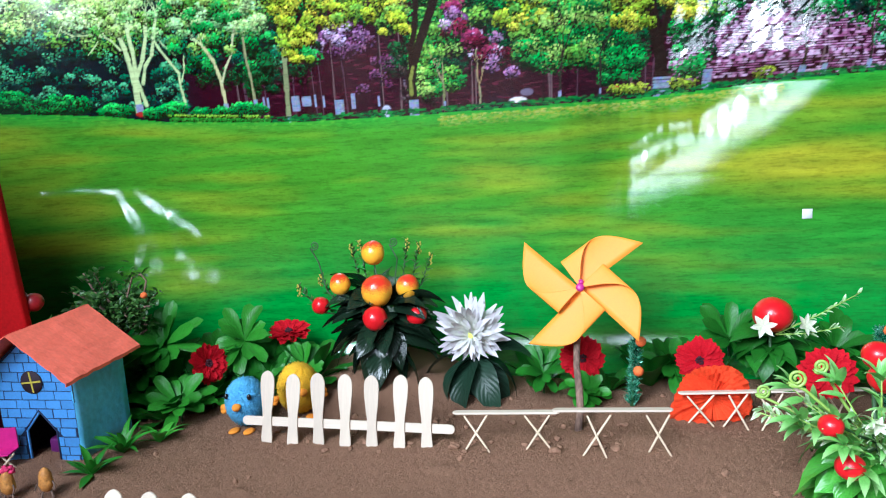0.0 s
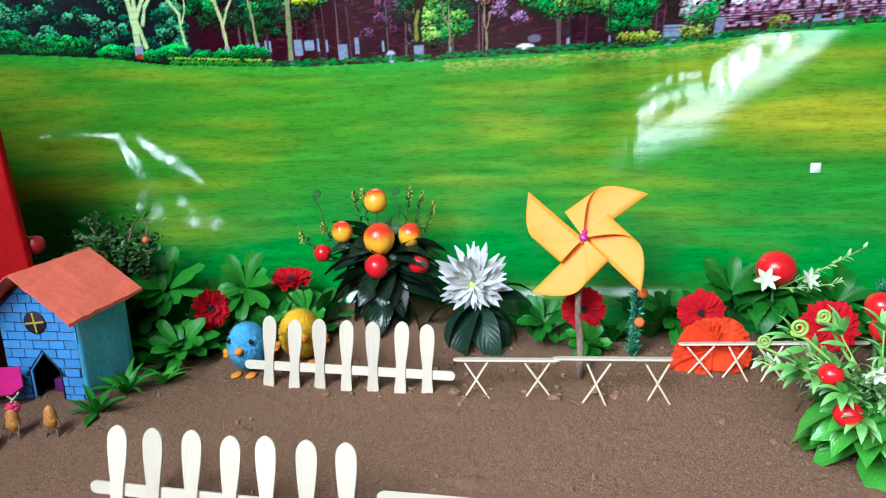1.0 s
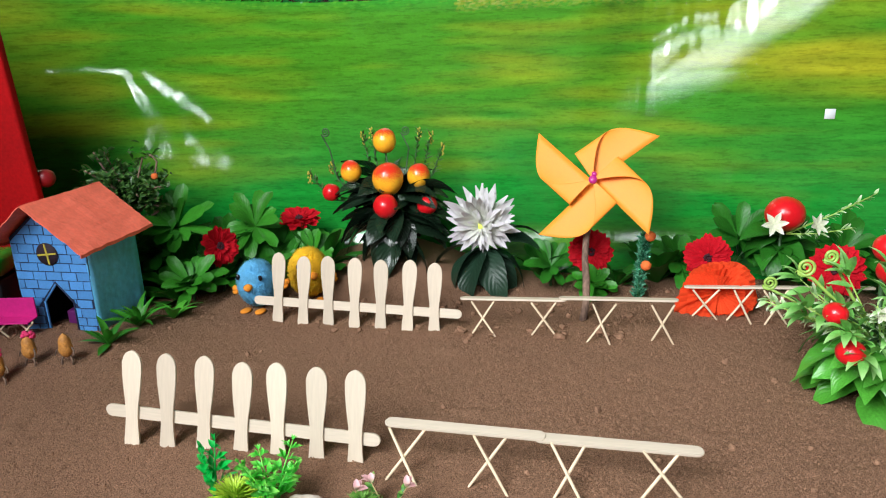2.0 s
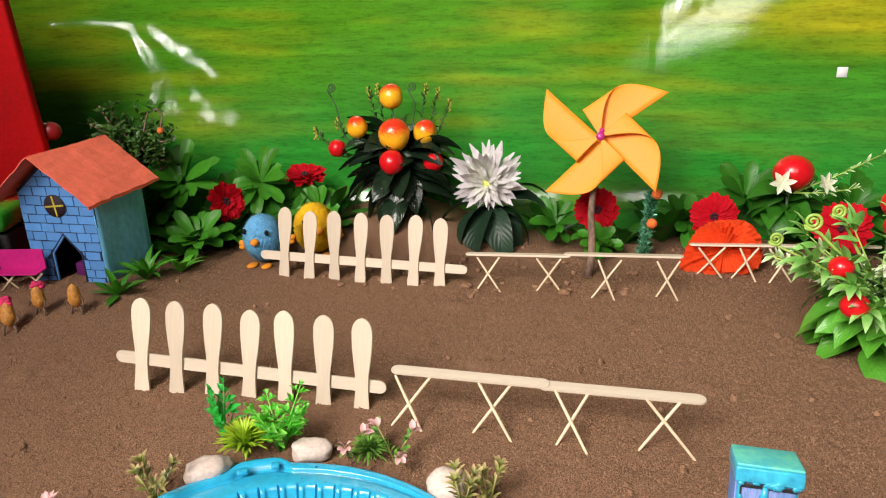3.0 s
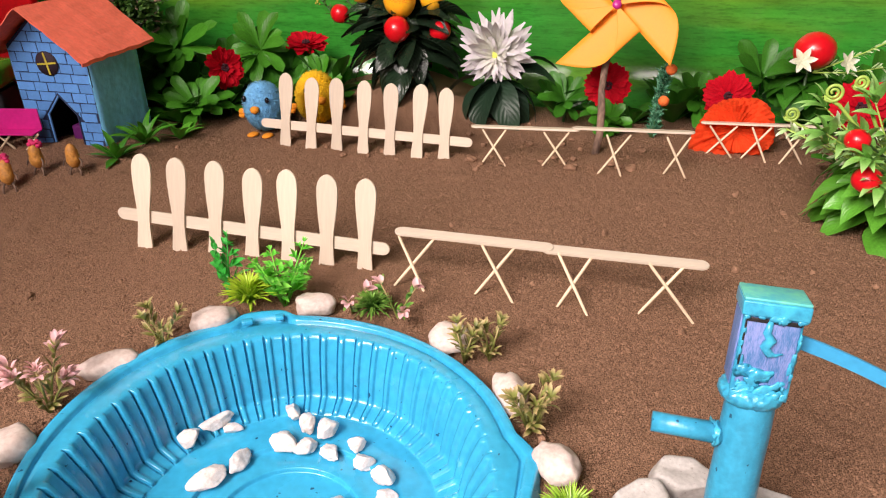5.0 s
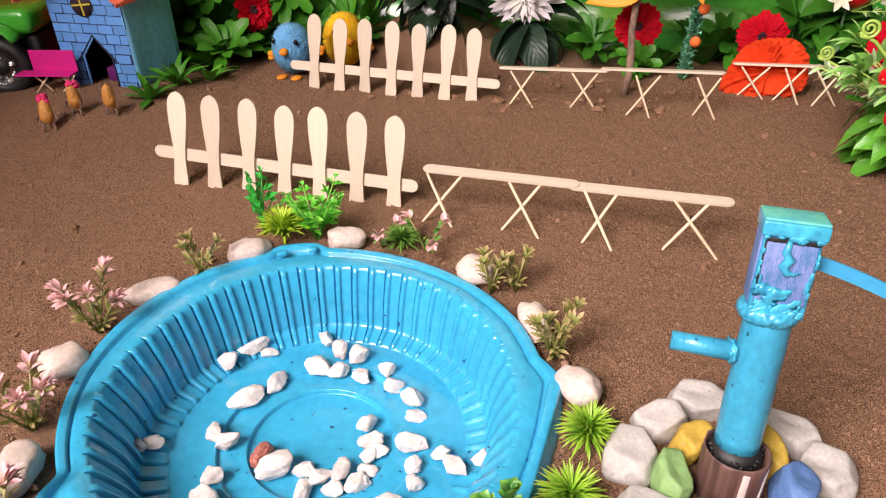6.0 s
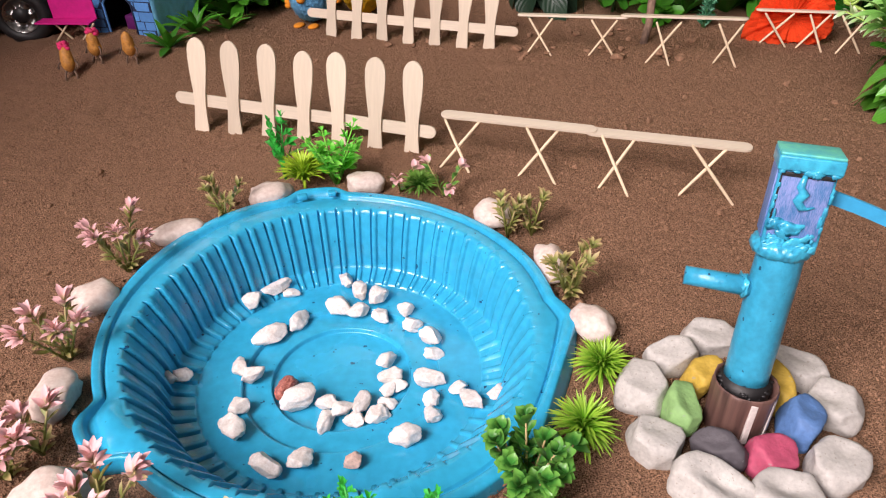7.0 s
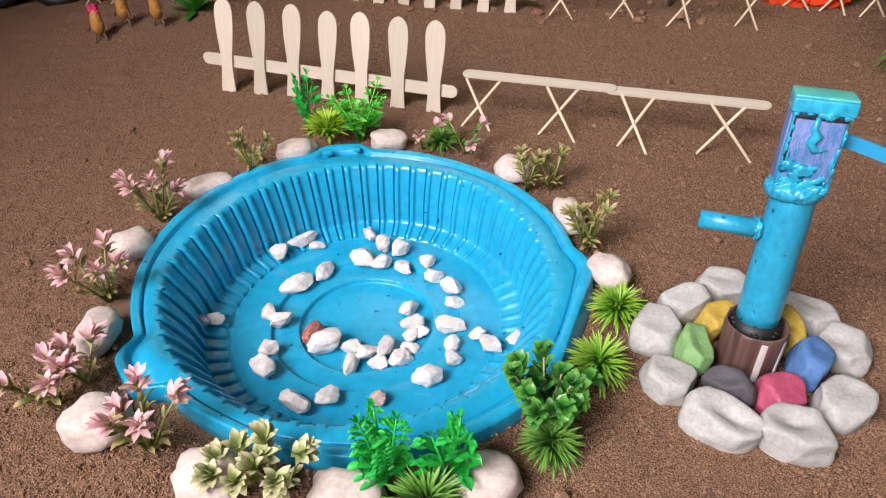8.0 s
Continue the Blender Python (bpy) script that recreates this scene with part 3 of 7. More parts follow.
def ridge(x, z, pts, s):
    """Closeness (0 to 1) to a crease that runs along a polyline; s: its half width."""
    best = 9.0
    for (xa, za), (xb, zb) in zip(pts, pts[1:]):
        dx, dz = xb - xa, zb - za
        t = max(0.0, min(1.0, ((x - xa) * dx + (z - za) * dz) / (dx * dx + dz * dz)))
        best = min(best, math.hypot(x - xa - dx * t, z - za - dz * t))
    return math.exp(-((best / s) ** 2))


CREASES = (
    (((-0.545, 0.262), (-0.50, 0.263), (-0.455, 0.257), (-0.443, 0.232), (-0.436, 0.200)), 0.0095, 0.0042),
    (((-0.437, 0.200), (-0.440, 0.160), (-0.446, 0.130)), 0.030, 0.0090),
    (((-0.430, 0.256), (-0.412, 0.240), (-0.398, 0.222), (-0.386, 0.200), (-0.376, 0.165)), 0.0120, 0.0040),
    (((-0.385, 0.222), (-0.360, 0.200), (-0.350, 0.190)), 0.0120, 0.0046),
    (((-0.415, 0.140), (-0.380, 0.120), (-0.340, 0.114)), 0.034, 0.0100),
)


def banner_face(x, z):
    """Depth of the hanging vinyl at a place: sags, folds and a forward curl at its foot."""
    y = BANNER_Y + BANNER_SLOPE * x
    y -= 0.045 * math.exp(-max(0.0, z - 0.004) / 0.018) + 0.07 * max(0.0, z - 0.25) + 0.12 * max(0.0, z - 0.33) * (1 - smooth01(0.08, 0.22, x)) * smooth01(-0.50, -0.30, x)
    y += 0.004 * math.sin(5.0 * x + 1.0) + 0.003 * math.sin(9 * x - 7 * z)
    # the left end bends forward and sags towards its foot
    y -= 0.85 * max(0.0, -0.32 - x) ** 2
    y -= 0.085 * max(0.0, 0.27 - z) * smooth01(-0.24, -0.40, x)
    # a broad slanting fold at the upper right; its lower side faces up, and small pleats run along it
    u = x - 0.33 + 0.3 * (z - 0.36)
    d = (z - 0.352) - 0.36 * (x - 0.33) + 0.012 * noise.noise(Vector((x * 20, z * 5, 1.0)))
    side = smooth01(0.15, 0.25, x) * (1 - smooth01(-0.08, 0.05, x - 0.44 - 0.8 * min(0.0, z - 0.36)))
    fold = math.exp(-((d / (0.082 if d < 0 else 0.30)) ** 2)) * side
    y += 0.0265 * fold
    y += fold * (0.0012 * noise.noise(Vector((u * 16, d * 62, 3.0))) + 0.0020 * noise.noise(Vector((x * 46, z * 9, 5.0))) + 0.0007 * noise.noise(Vector((x * 110, z * 22, 7.0))))
    # wrinkles that climb to the right above it
    top = smooth01(0.365, 0.40, z) * smooth01(0.25, 0.32, x)
    y += top * (0.23 * (z - 0.39) - 0.11 * (x - 0.27) + 0.22 * max(0.0, x - 0.415) + 0.0026 * noise.noise(Vector(((x - z) * 24, (x + z) * 7, 3.3))) + 0.0009 * noise.noise(Vector(((x - 0.7 * z) * 80, (x + z) * 14, 2.0))) + 0.0006 * noise.noise(Vector(((x - z) * 200, (x + z) * 60, 6.0))) + 0.0003 * noise.noise(Vector((x * 150, z * 330, 5.0))))
    # creases at the lower left
    if -0.60 < x < -0.28:
        for pts, s, deep in CREASES:
            k = ridge(x, z, pts, s)
            if k > 0.02:
                y -= 0.64 * deep * k * (1 + 0.42 * noise.noise(Vector((x * 34, z * 28, 8.0))) + 0.05 * noise.noise(Vector((x * 160, z * 90, 3.0))))
    y += 0.0024 * noise.noise(Vector((x * 11, z * 9, 2.0))) + 0.0009 * noise.noise(Vector((x * 30, z * 16, 4.0)))
    return y


class Canvas:
    """The photo print on the upper part of the banner: a park with trees, painted in small dabs."""

    def __init__(self, x0, x1, z0, z1, step, seed):
        self.x0, self.z0, self.step = x0, z0, step
        self.nx, self.nz = int((x1 - x0) / step) + 1, int((z1 - z0) / step) + 1
        self.c = np.zeros((self.nz, self.nx, 3))
        self.r = random.Random(seed)

    def window(self, x, z, rx, rz):
        i0, i1 = int((x - rx - self.x0) / self.step), int((x + rx - self.x0) / self.step) + 2
        j0, j1 = int((z - rz - self.z0) / self.step), int((z + rz - self.z0) / self.step) + 2
        i0, j0, i1, j1 = max(i0, 0), max(j0, 0), min(i1, self.nx), min(j1, self.nz)
        if i0 >= i1 or j0 >= j1:
            return None
        xs = self.x0 + self.step * np.arange(i0, i1)[None, :] - x
        zs = self.z0 + self.step * np.arange(j0, j1)[:, None] - z
        return (slice(j0, j1), slice(i0, i1)), xs, zs

    def dab(self, x, z, rx, rz, col, alpha=1.0, soft=0.3):
        w = self.window(x, z, rx, rz)
        if w is None:
            return
        sl, xs, zs = w
        d = np.sqrt((xs / rx) ** 2 + (zs / rz) ** 2)
        k = (np.clip((1 - d) / soft, 0, 1) * alpha)[..., None]
        self.c[sl] = self.c[sl] * (1 - k) + np.array(col) * k

    def limb(self, pts, w0, w1, col, alpha=1.0):
        for (xa, za), (xb, zb) in zip(pts, pts[1:]):
            n = max(2, int(math.hypot(xb - xa, zb - za) / 0.0012))
            for k in range(n):
                t = k / n
                w = w0 + (w1 - w0) * t
                self.dab(xa + (xb - xa) * t, za + (zb - za) * t, w, w, col, alpha, 0.4)

    def tree(self, x, z, h, w, col, seed, spread=0.35, levels=3):
        r = random.Random(seed)

        def grow(px, pz, ang, length, width, level):
            qx, qz = px + length * math.sin(ang), pz + length * math.cos(ang)
            self.limb([(px, pz), ((px + qx) / 2 + width * r.uniform(-1, 1), (pz + qz) / 2), (qx, qz)], width, width * 0.7, [c * r.uniform(0.85, 1.1) for c in col])
            if level:
                for k in range(r.choice((2, 2, 3))):
                    grow(qx, qz, ang + r.uniform(-spread, spread) * 1.5, length * r.uniform(0.55, 0.85), width * 0.62, level - 1)

        grow(x, z, r.uniform(-0.06, 0.06), h * 0.45, w, levels)


def paint_park(cv):
    """Lawn below, dark brick and shade behind, rows of trees with leafy clumps and clipped bushes."""
    r = cv.r
    xs = cv.x0 + cv.step * np.arange(cv.nx)
    zs = cv.z0 + cv.step * np.arange(cv.nz)
    edge = np.interp(xs, (-0.7, -0.45, -0.37, -0.2, 0.0, 0.25, 0.42, 0.55, 0.7), (0.384, 0.367, 0.355, 0.346, 0.346, 0.351, 0.362, 0.367, 0.372))
    cv.edge = edge
    lawn = zs[:, None] < edge[None, :]
    ground = lambda x: float(np.interp(x, xs, edge))  # noqa: E731
    t = np.clip((xs + 0.37) / 0.06, 0, 1)[None, :, None]
    cv.c[:] = (1 - t) * np.array((0.006, 0.020, 0.026)) + t * np.array((0.040, 0.008, 0.020))

    def clump(x, z, R, cols, n=72, size=0.0016, flat=0.8, alpha=0.92, gain=1.06):
        """A bunch of leaves, lit from above."""
        base = r.choice(cols)
        for _ in range(n):
            a, d = r.random() * 6.283, r.random() ** 0.6
            px, pz = d * math.cos(a), d * math.sin(a)
            k = max(0.05, gain * (0.46 + 0.58 * pz + r.uniform(-0.42, 0.42)))
            c = [min(0.9, b * k * r.uniform(0.85, 1.15)) for b in base]
            s = size * r.uniform(0.6, 1.3)
            cv.dab(x + R * px, z + R * flat * pz, s * 1.15, s * 0.85, c, alpha, 0.4)

    def stand(xa, xb, za, zb, count, R, cols, **kw):
        for _ in range(count):
            clump(r.uniform(xa, xb), r.uniform(za, zb), R * r.uniform(0.6, 1.25), cols, **kw)

    teal, blue = ((0.05, 0.34, 0.08), (0.09, 0.46, 0.12), (0.02, 0.14, 0.04)), ((0.03, 0.20, 0.11), (0.16, 0.48, 0.26), (0.008, 0.05, 0.04), (0.012, 0.07, 0.06))
    lime, fresh = ((0.46, 0.54, 0.05), (0.56, 0.58, 0.08), (0.34, 0.48, 0.05)), ((0.26, 0.48, 0.09), (0.38, 0.56, 0.16), (0.17, 0.40, 0.08))
    mauve, wine = ((0.40, 0.24, 0.42), (0.55, 0.42, 0.58), (0.24, 0.10, 0.25)), ((0.24, 0.02, 0.07), (0.34, 0.06, 0.16), (0.14, 0.01, 0.04))
    pale, brown, dark = (0.42, 0.50, 0.28), (0.24, 0.22, 0.13), (0.030, 0.018, 0.014)
    # brick and far trunks in the shade
    for _ in range(1500):
        x, z = r.uniform(-0.25, 0.32), r.uniform(0.35, 0.45)
        cv.dab(x, z, 0.006, 0.0012, r.choice(((0.085, 0.016, 0.035), (0.025, 0.006, 0.015), (0.12, 0.030, 0.055))), 0.6)
    for _ in range(60):
        x = r.uniform(-0.28, 0.55)
        cv.limb([(x, ground(x) + 0.004), (x + r.uniform(-0.004, 0.004), 0.45)], 0.0014, 0.0010, r.choice(((0.015, 0.010, 0.012), (0.10, 0.06, 0.08), (0.16, 0.12, 0.12))), 0.7)
    # pale lavender bricks; part of the vinyl's glare is put into their colour
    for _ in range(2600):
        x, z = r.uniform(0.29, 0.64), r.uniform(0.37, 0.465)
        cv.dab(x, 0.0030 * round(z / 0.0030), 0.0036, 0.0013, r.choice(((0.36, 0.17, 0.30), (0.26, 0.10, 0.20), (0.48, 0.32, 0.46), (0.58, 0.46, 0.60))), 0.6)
    # leafy masses, far to near
    shade = ((0.02, 0.11, 0.045), (0.03, 0.15, 0.05), (0.015, 0.08, 0.04))
    stand(-0.32, -0.16, 0.40, 0.48, 60, 0.015, shade)
    stand(-0.06, 0.34, 0.40, 0.50, 190, 0.015, shade)
    stand(0.30, 0.64, 0.435, 0.56, 150, 0.016, shade + teal)
    stand(-0.70, -0.34, 0.375, 0.47, 300, 0.010, blue, n=56, size=0.0013)
    stand(-0.38, -0.335, 0.37, 0.43, 24, 0.010, blue)
    stand(-0.335, -0.20, 0.418, 0.47, 60, 0.011, blue + teal)
    stand(-0.46, -0.20, 0.44, 0.56, 130, 0.014, teal + blue + fresh)
    stand(-0.70, -0.40, 0.45, 0.58, 174, 0.018, fresh + blue)
    stand(-0.70, -0.40, 0.475, 0.58, 150, 0.022, ((0.60, 0.82, 0.30), (0.50, 0.74, 0.26), (0.62, 0.82, 0.44)), gain=1.35, n=120, alpha=0.7)
    stand(-0.30, 0.36, 0.455, 0.58, 319, 0.018, fresh + teal)
    stand(-0.245, -0.235, 0.38, 0.46, 8, 0.012, teal)
    stand(-0.150, -0.075, 0.425, 0.462, 16, 0.011, mauve, n=44, alpha=0.6)
    stand(-0.135, -0.110, 0.440, 0.456, 4, 0.008, ((0.62, 0.50, 0.72),), n=50, alpha=0.7)
    stand(-0.10, -0.055, 0.375, 0.42, 9, 0.010, ((0.16, 0.05, 0.13), (0.22, 0.10, 0.2)), n=30)
    stand(-0.235, -0.205, 0.385, 0.43, 14, 0.010, shade)
    stand(-0.190, -0.150, 0.425, 0.450, 12, 0.010, shade + teal)
    stand(-0.045, 0.0, 0.36, 0.41, 16, 0.009, ((0.07, 0.06, 0.05), (0.16, 0.12, 0.13), (0.05, 0.09, 0.04)), n=30)
    stand(-0.025, 0.026, 0.375, 0.47, 66, 0.013, teal + fresh)
    for k in range(30):
        t = r.random()
        clump(0.020 + 0.065 * t + r.gauss(0, 0.007), 0.465 - 0.075 * t + r.gauss(0, 0.010), 0.010, wine if r.random() < 0.8 else mauve)
    stand(0.105, 0.215, 0.395, 0.47, 113, 0.014, teal + fresh)
    stand(0.205, 0.255, 0.375, 0.45, 37, 0.013, teal)
    stand(0.300, 0.330, 0.375, 0.44, 14, 0.012, teal)
    stand(0.34, 0.64, 0.455, 0.56, 101, 0.017, teal + blue)
    stand(0.46, 0.64, 0.40, 0.46, 34, 0.014, teal + blue)
    # trunks
    # a pale tree of several stems that fork near the ground, and slimmer ones beside it
    cv.limb([(-0.404, 0.369), (-0.403, 0.407), (-0.405, 0.437), (-0.407, 0.451), (-0.411, 0.466), (-0.416, 0.495), (-0.417, 0.516)], 0.0042, 0.0030, pale)
    cv.limb([(-0.402, 0.368), (-0.400, 0.400), (-0.398, 0.422), (-0.397, 0.447), (-0.399, 0.472), (-0.395, 0.493), (-0.384, 0.513)], 0.0036, 0.0026, pale)
    cv.limb([(-0.392, 0.379), (-0.396, 0.399), (-0.399, 0.414), (-0.386, 0.436), (-0.375, 0.465), (-0.371, 0.493)], 0.0034, 0.0024, pale)
    cv.limb([(-0.391, 0.407), (-0.384, 0.428), (-0.372, 0.442), (-0.365, 0.463), (-0.355, 0.494), (-0.329, 0.509)], 0.0030, 0.0018, pale)
    cv.limb([(-0.413, 0.450), (-0.422, 0.462), (-0.430, 0.467), (-0.437, 0.482), (-0.426, 0.492), (-0.449, 0.508)], 0.0019, 0.0010, pale)
    cv.limb([(-0.430, 0.467), (-0.448, 0.471), (-0.472, 0.471), (-0.487, 0.479)], 0.0013, 0.0007, pale)
    cv.limb([(-0.436, 0.470), (-0.444, 0.458), (-0.458, 0.445)], 0.0013, 0.0007, pale)
    cv.limb([(-0.368, 0.463), (-0.347, 0.475), (-0.330, 0.483), (-0.312, 0.481), (-0.279, 0.476)], 0.0016, 0.0008, pale)
    cv.limb([(-0.341, 0.476), (-0.326, 0.471), (-0.316, 0.463)], 0.0012, 0.0007, pale)
    cv.limb([(-0.470, 0.486), (-0.480, 0.489), (-0.493, 0.469)], 0.0012, 0.0007, pale)
    cv.limb([(-0.338, 0.365), (-0.339, 0.380), (-0.341, 0.403), (-0.340, 0.417), (-0.348, 0.429), (-0.360, 0.448), (-0.367, 0.463)], 0.0024, 0.0016, pale)
    cv.limb([(-0.338, 0.407), (-0.332, 0.421), (-0.329, 0.439)], 0.0015, 0.0008, pale)
    cv.limb([(-0.340, 0.439), (-0.354, 0.453), (-0.359, 0.460)], 0.0013, 0.0007, pale)
    cv.limb([(-0.283, 0.363), (-0.283, 0.385), (-0.285, 0.408), (-0.290, 0.429), (-0.298, 0.443), (-0.303, 0.451)], 0.0030, 0.0020, (0.42, 0.42, 0.24))
    cv.limb([(-0.283, 0.402), (-0.275, 0.420), (-0.264, 0.436), (-0.259, 0.456), (-0.251, 0.476)], 0.0020, 0.0012, (0.42, 0.44, 0.28))
    cv.limb([(-0.242, 0.372), (-0.243, 0.404), (-0.246, 0.430), (-0.246, 0.456)], 0.0022, 0.0018, (0.26, 0.26, 0.15))
    for x, z, a in ((-0.421, 0.504, -0.4), (-0.386, 0.506, 0.1), (-0.371, 0.485, 0.1), (-0.356, 0.491, 0.3), (-0.447, 0.500, -0.9), (-0.311, 0.477, 0.8), (-0.252, 0.473, 0.2), (-0.301, 0.448, -0.5), (-0.411, 0.466, -0.6), (-0.399, 0.472, 0.3)):
        for k in range(7):
            q = a + r.uniform(-0.8, 0.8)
            n = r.uniform(0.012, 0.034)
            cv.limb([(x, z), (x + 0.5 * n * math.sin(q), z + 0.5 * n * math.cos(q)), (x + n * math.sin(q + r.uniform(-0.4, 0.4)), z + n * math.cos(q))], 0.0009, 0.0006, pale)
    cv.limb([(-0.199, 0.348), (-0.197, 0.387), (-0.195, 0.423), (-0.192, 0.472)], 0.0042, 0.0030, (0.22, 0.25, 0.14))
    for x, h in ((0.009, 0.07), (0.053, 0.06), (0.153, 0.12), (0.205, 0.12), (0.438, 0.10), (0.506, 0.11), (0.56, 0.10)):
        cv.tree(x, ground(x) + 0.004, h, 0.0018, brown if x < 0.06 else (0.05, 0.04, 0.03), int(x * 1000), 0.35, 3)
    cv.limb([(-0.030, 0.346), (-0.031, 0.374), (-0.033, 0.391), (-0.027, 0.412), (-0.017, 0.438), (-0.005, 0.465), (0.008, 0.496)], 0.0062, 0.0056, dark)
    cv.limb([(-0.030, 0.405), (-0.031, 0.426), (-0.025, 0.446), (-0.021, 0.473), (-0.020, 0.499)], 0.0045, 0.0035, dark)
    cv.limb([(-0.033, 0.372), (-0.033, 0.391), (-0.029, 0.406)], 0.0030, 0.0022, (0.20, 0.22, 0.06))
    cv.limb([(0.283, 0.352), (0.281, 0.40), (0.274, 0.43), (0.262, 0.48), (0.252, 0.56)], 0.0085, 0.0080, dark)
    cv.limb([(0.279, 0.42), (0.292, 0.46), (0.318, 0.52)], 0.0050, 0.0040, dark)
    # sunlit bunches in front of the trunks
    stand(-0.52, -0.30, 0.47, 0.56, 49, 0.012, fresh, alpha=0.8)
    stand(-0.42, -0.22, 0.462, 0.55, 70, 0.012, ((0.42, 0.66, 0.34), (0.34, 0.60, 0.26), (0.50, 0.68, 0.30)), alpha=0.55, gain=1.3)
    stand(-0.35, -0.25, 0.44, 0.50, 20, 0.010, fresh + teal, alpha=0.85)
    stand(-0.196, -0.158, 0.422, 0.462, 22, 0.009, lime)
    stand(-0.205, -0.150, 0.465, 0.56, 40, 0.012, lime)
    stand(-0.150, -0.040, 0.462, 0.56, 70, 0.012, lime + fresh[:1])
    stand(-0.065, -0.030, 0.447, 0.47, 10, 0.008, lime)
    stand(0.08, 0.14, 0.435, 0.49, 31, 0.012, lime + fresh)
    stand(0.02, 0.20, 0.485, 0.56, 49, 0.014, fresh)
    stand(0.218, 0.268, 0.435, 0.50, 31, 0.011, lime)
    stand(0.285, 0.335, 0.445, 0.51, 34, 0.011, lime)
    # whitewashed feet of the trunks
    for x, z, w, h in ((-0.402, 0.371, 0.0048, 0.013), (-0.338, 0.365, 0.0032, 0.016), (-0.283, 0.363, 0.0034, 0.017), (-0.242, 0.371, 0.0026, 0.008), (-0.198, 0.347, 0.0030, 0.009), (-0.187, 0.361, 0.0050, 0.026), (-0.172, 0.367, 0.0060, 0.014), (-0.129, 0.353, 0.0058, 0.026), (-0.110, 0.360, 0.0030, 0.026), (-0.160, 0.365, 0.0014, 0.020), (-0.149, 0.364, 0.0012, 0.018), (-0.230, 0.367, 0.0012, 0.018), (-0.225, 0.367, 0.0012, 0.016), (-0.076, 0.361, 0.0016, 0.016), (-0.031, 0.346, 0.0060, 0.028), (0.009, 0.352, 0.0018, 0.012), (0.283, 0.352, 0.0105, 0.036), (0.337, 0.360, 0.0055, 0.032), (0.438, 0.368, 0.0030, 0.014), (0.460, 0.368, 0.0024, 0.014), (0.506, 0.372, 0.0024, 0.010), (0.153, 0.354, 0.0018, 0.016), (0.205, 0.356, 0.0018, 0.014), (0.56, 0.376, 0.0030, 0.012)):
        for k in range(7):
            for q in range(5):
                cv.dab(x + w * (q - 2) * 0.36, z + h * 0.62 * k / 6, w * 0.42, 0.0020, [v * r.uniform(0.75, 1.1) for v in (0.25, 0.29, 0.40)], 0.85)
    for x, z, w, h, col in ((-0.067, 0.352, 0.007, 0.009, (0.42, 0.44, 0.56)), (-0.063, 0.352, 0.0034, 0.004, (0.03, 0.03, 0.06)), (0.101, 0.357, 0.012, 0.004, (0.60, 0.58, 0.60)), (0.112, 0.366, 0.009, 0.005, (0.16, 0.14, 0.2)), (-0.399, 0.367, 0.011, 0.004, (0.30, 0.02, 0.02)), (0.226, 0.366, 0.006, 0.003, (0.4, 0.02, 0.05))):
        cv.dab(x, z, w, h, col, 0.95, 0.2)
    # grass strip in the shade, clipped bushes and a low hedge along the lawn's edge
    for _ in range(900):
        x = r.uniform(-0.24, 0.62)
        cv.dab(x, ground(x) + r.random() * 0.008, 0.004, 0.0014, r.choice(((0.02, 0.14, 0.04), (0.04, 0.22, 0.05), (0.015, 0.08, 0.03))), 0.85)
    bush = ((0.03, 0.20, 0.05), (0.06, 0.30, 0.07), (0.02, 0.13, 0.04))
    for x, z, rx, rz in ((-0.601, 0.389, 0.023, 0.012), (-0.562, 0.390, 0.026, 0.015), (-0.505, 0.383, 0.040, 0.015), (-0.436, 0.372, 0.023, 0.010), (-0.355, 0.370, 0.022, 0.010), (-0.384, 0.367, 0.014, 0.008), (-0.320, 0.365, 0.012, 0.007), (-0.292, 0.365, 0.009, 0.007), (-0.254, 0.365, 0.025, 0.010)):
        cv.dab(x, z - 0.002, rx * 1.15, rz * 1.1, (0.008, 0.05, 0.018), 0.95, 0.25)
        for _ in range(int(18 + 900 * rx)):
            a, d = r.random() * 6.283, r.random() ** 0.5
            up = d * math.sin(a)
            clump(x + rx * d * math.cos(a), z + rz * up * 0.8, 0.0055, bush, 30, 0.0012, gain=1.65 + 1.1 * up)
    for _ in range(90):
        x = r.uniform(-0.364, -0.226)
        clump(x, 0.3520 - 0.065 * (x + 0.30), 0.0060, ((0.05, 0.20, 0.03), (0.07, 0.26, 0.04)), 26, 0.0013)
    for _ in range(60):
        x = r.uniform(-0.368, -0.226)
        clump(x, 0.3590 - 0.065 * (x + 0.30), 0.0028, ((0.22, 0.40, 0.05), (0.28, 0.46, 0.06)), 20, 0.0013, 0.6, gain=1.2)
    for x in (0.225, 0.240, 0.256, 0.301, 0.315, 0.40):
        clump(x, ground(x) + 0.012, 0.013, ((0.36, 0.46, 0.06),), 80, 0.0016, 0.6, gain=1.05)
    # the print is rich in contrast
    cv.c[:] = 1.45 * np.clip(cv.c, 0, 1) ** 1.32
    # lawn in front of the trees
    cv.c[lawn] = np.array((0.040, 0.30, 0.022))
    for _ in range(2000):
        x = r.uniform(0.00, 0.42)
        z = ground(x) - 0.004 - abs(r.gauss(0, 0.010))
        cv.dab(x, z, 0.0030, 0.0012, r.choice(((0.44, 0.38, 0.03), (0.32, 0.38, 0.03), (0.50, 0.46, 0.12), (0.10, 0.30, 0.03))), 0.7)
    for _ in range(700):
        x = r.uniform(-0.66, 0.6)
        cv.dab(x, ground(x) - r.random() * 0.02, 0.004, 0.0012, r.choice(((0.12, 0.42, 0.03), (0.03, 0.22, 0.02))), 0.5)


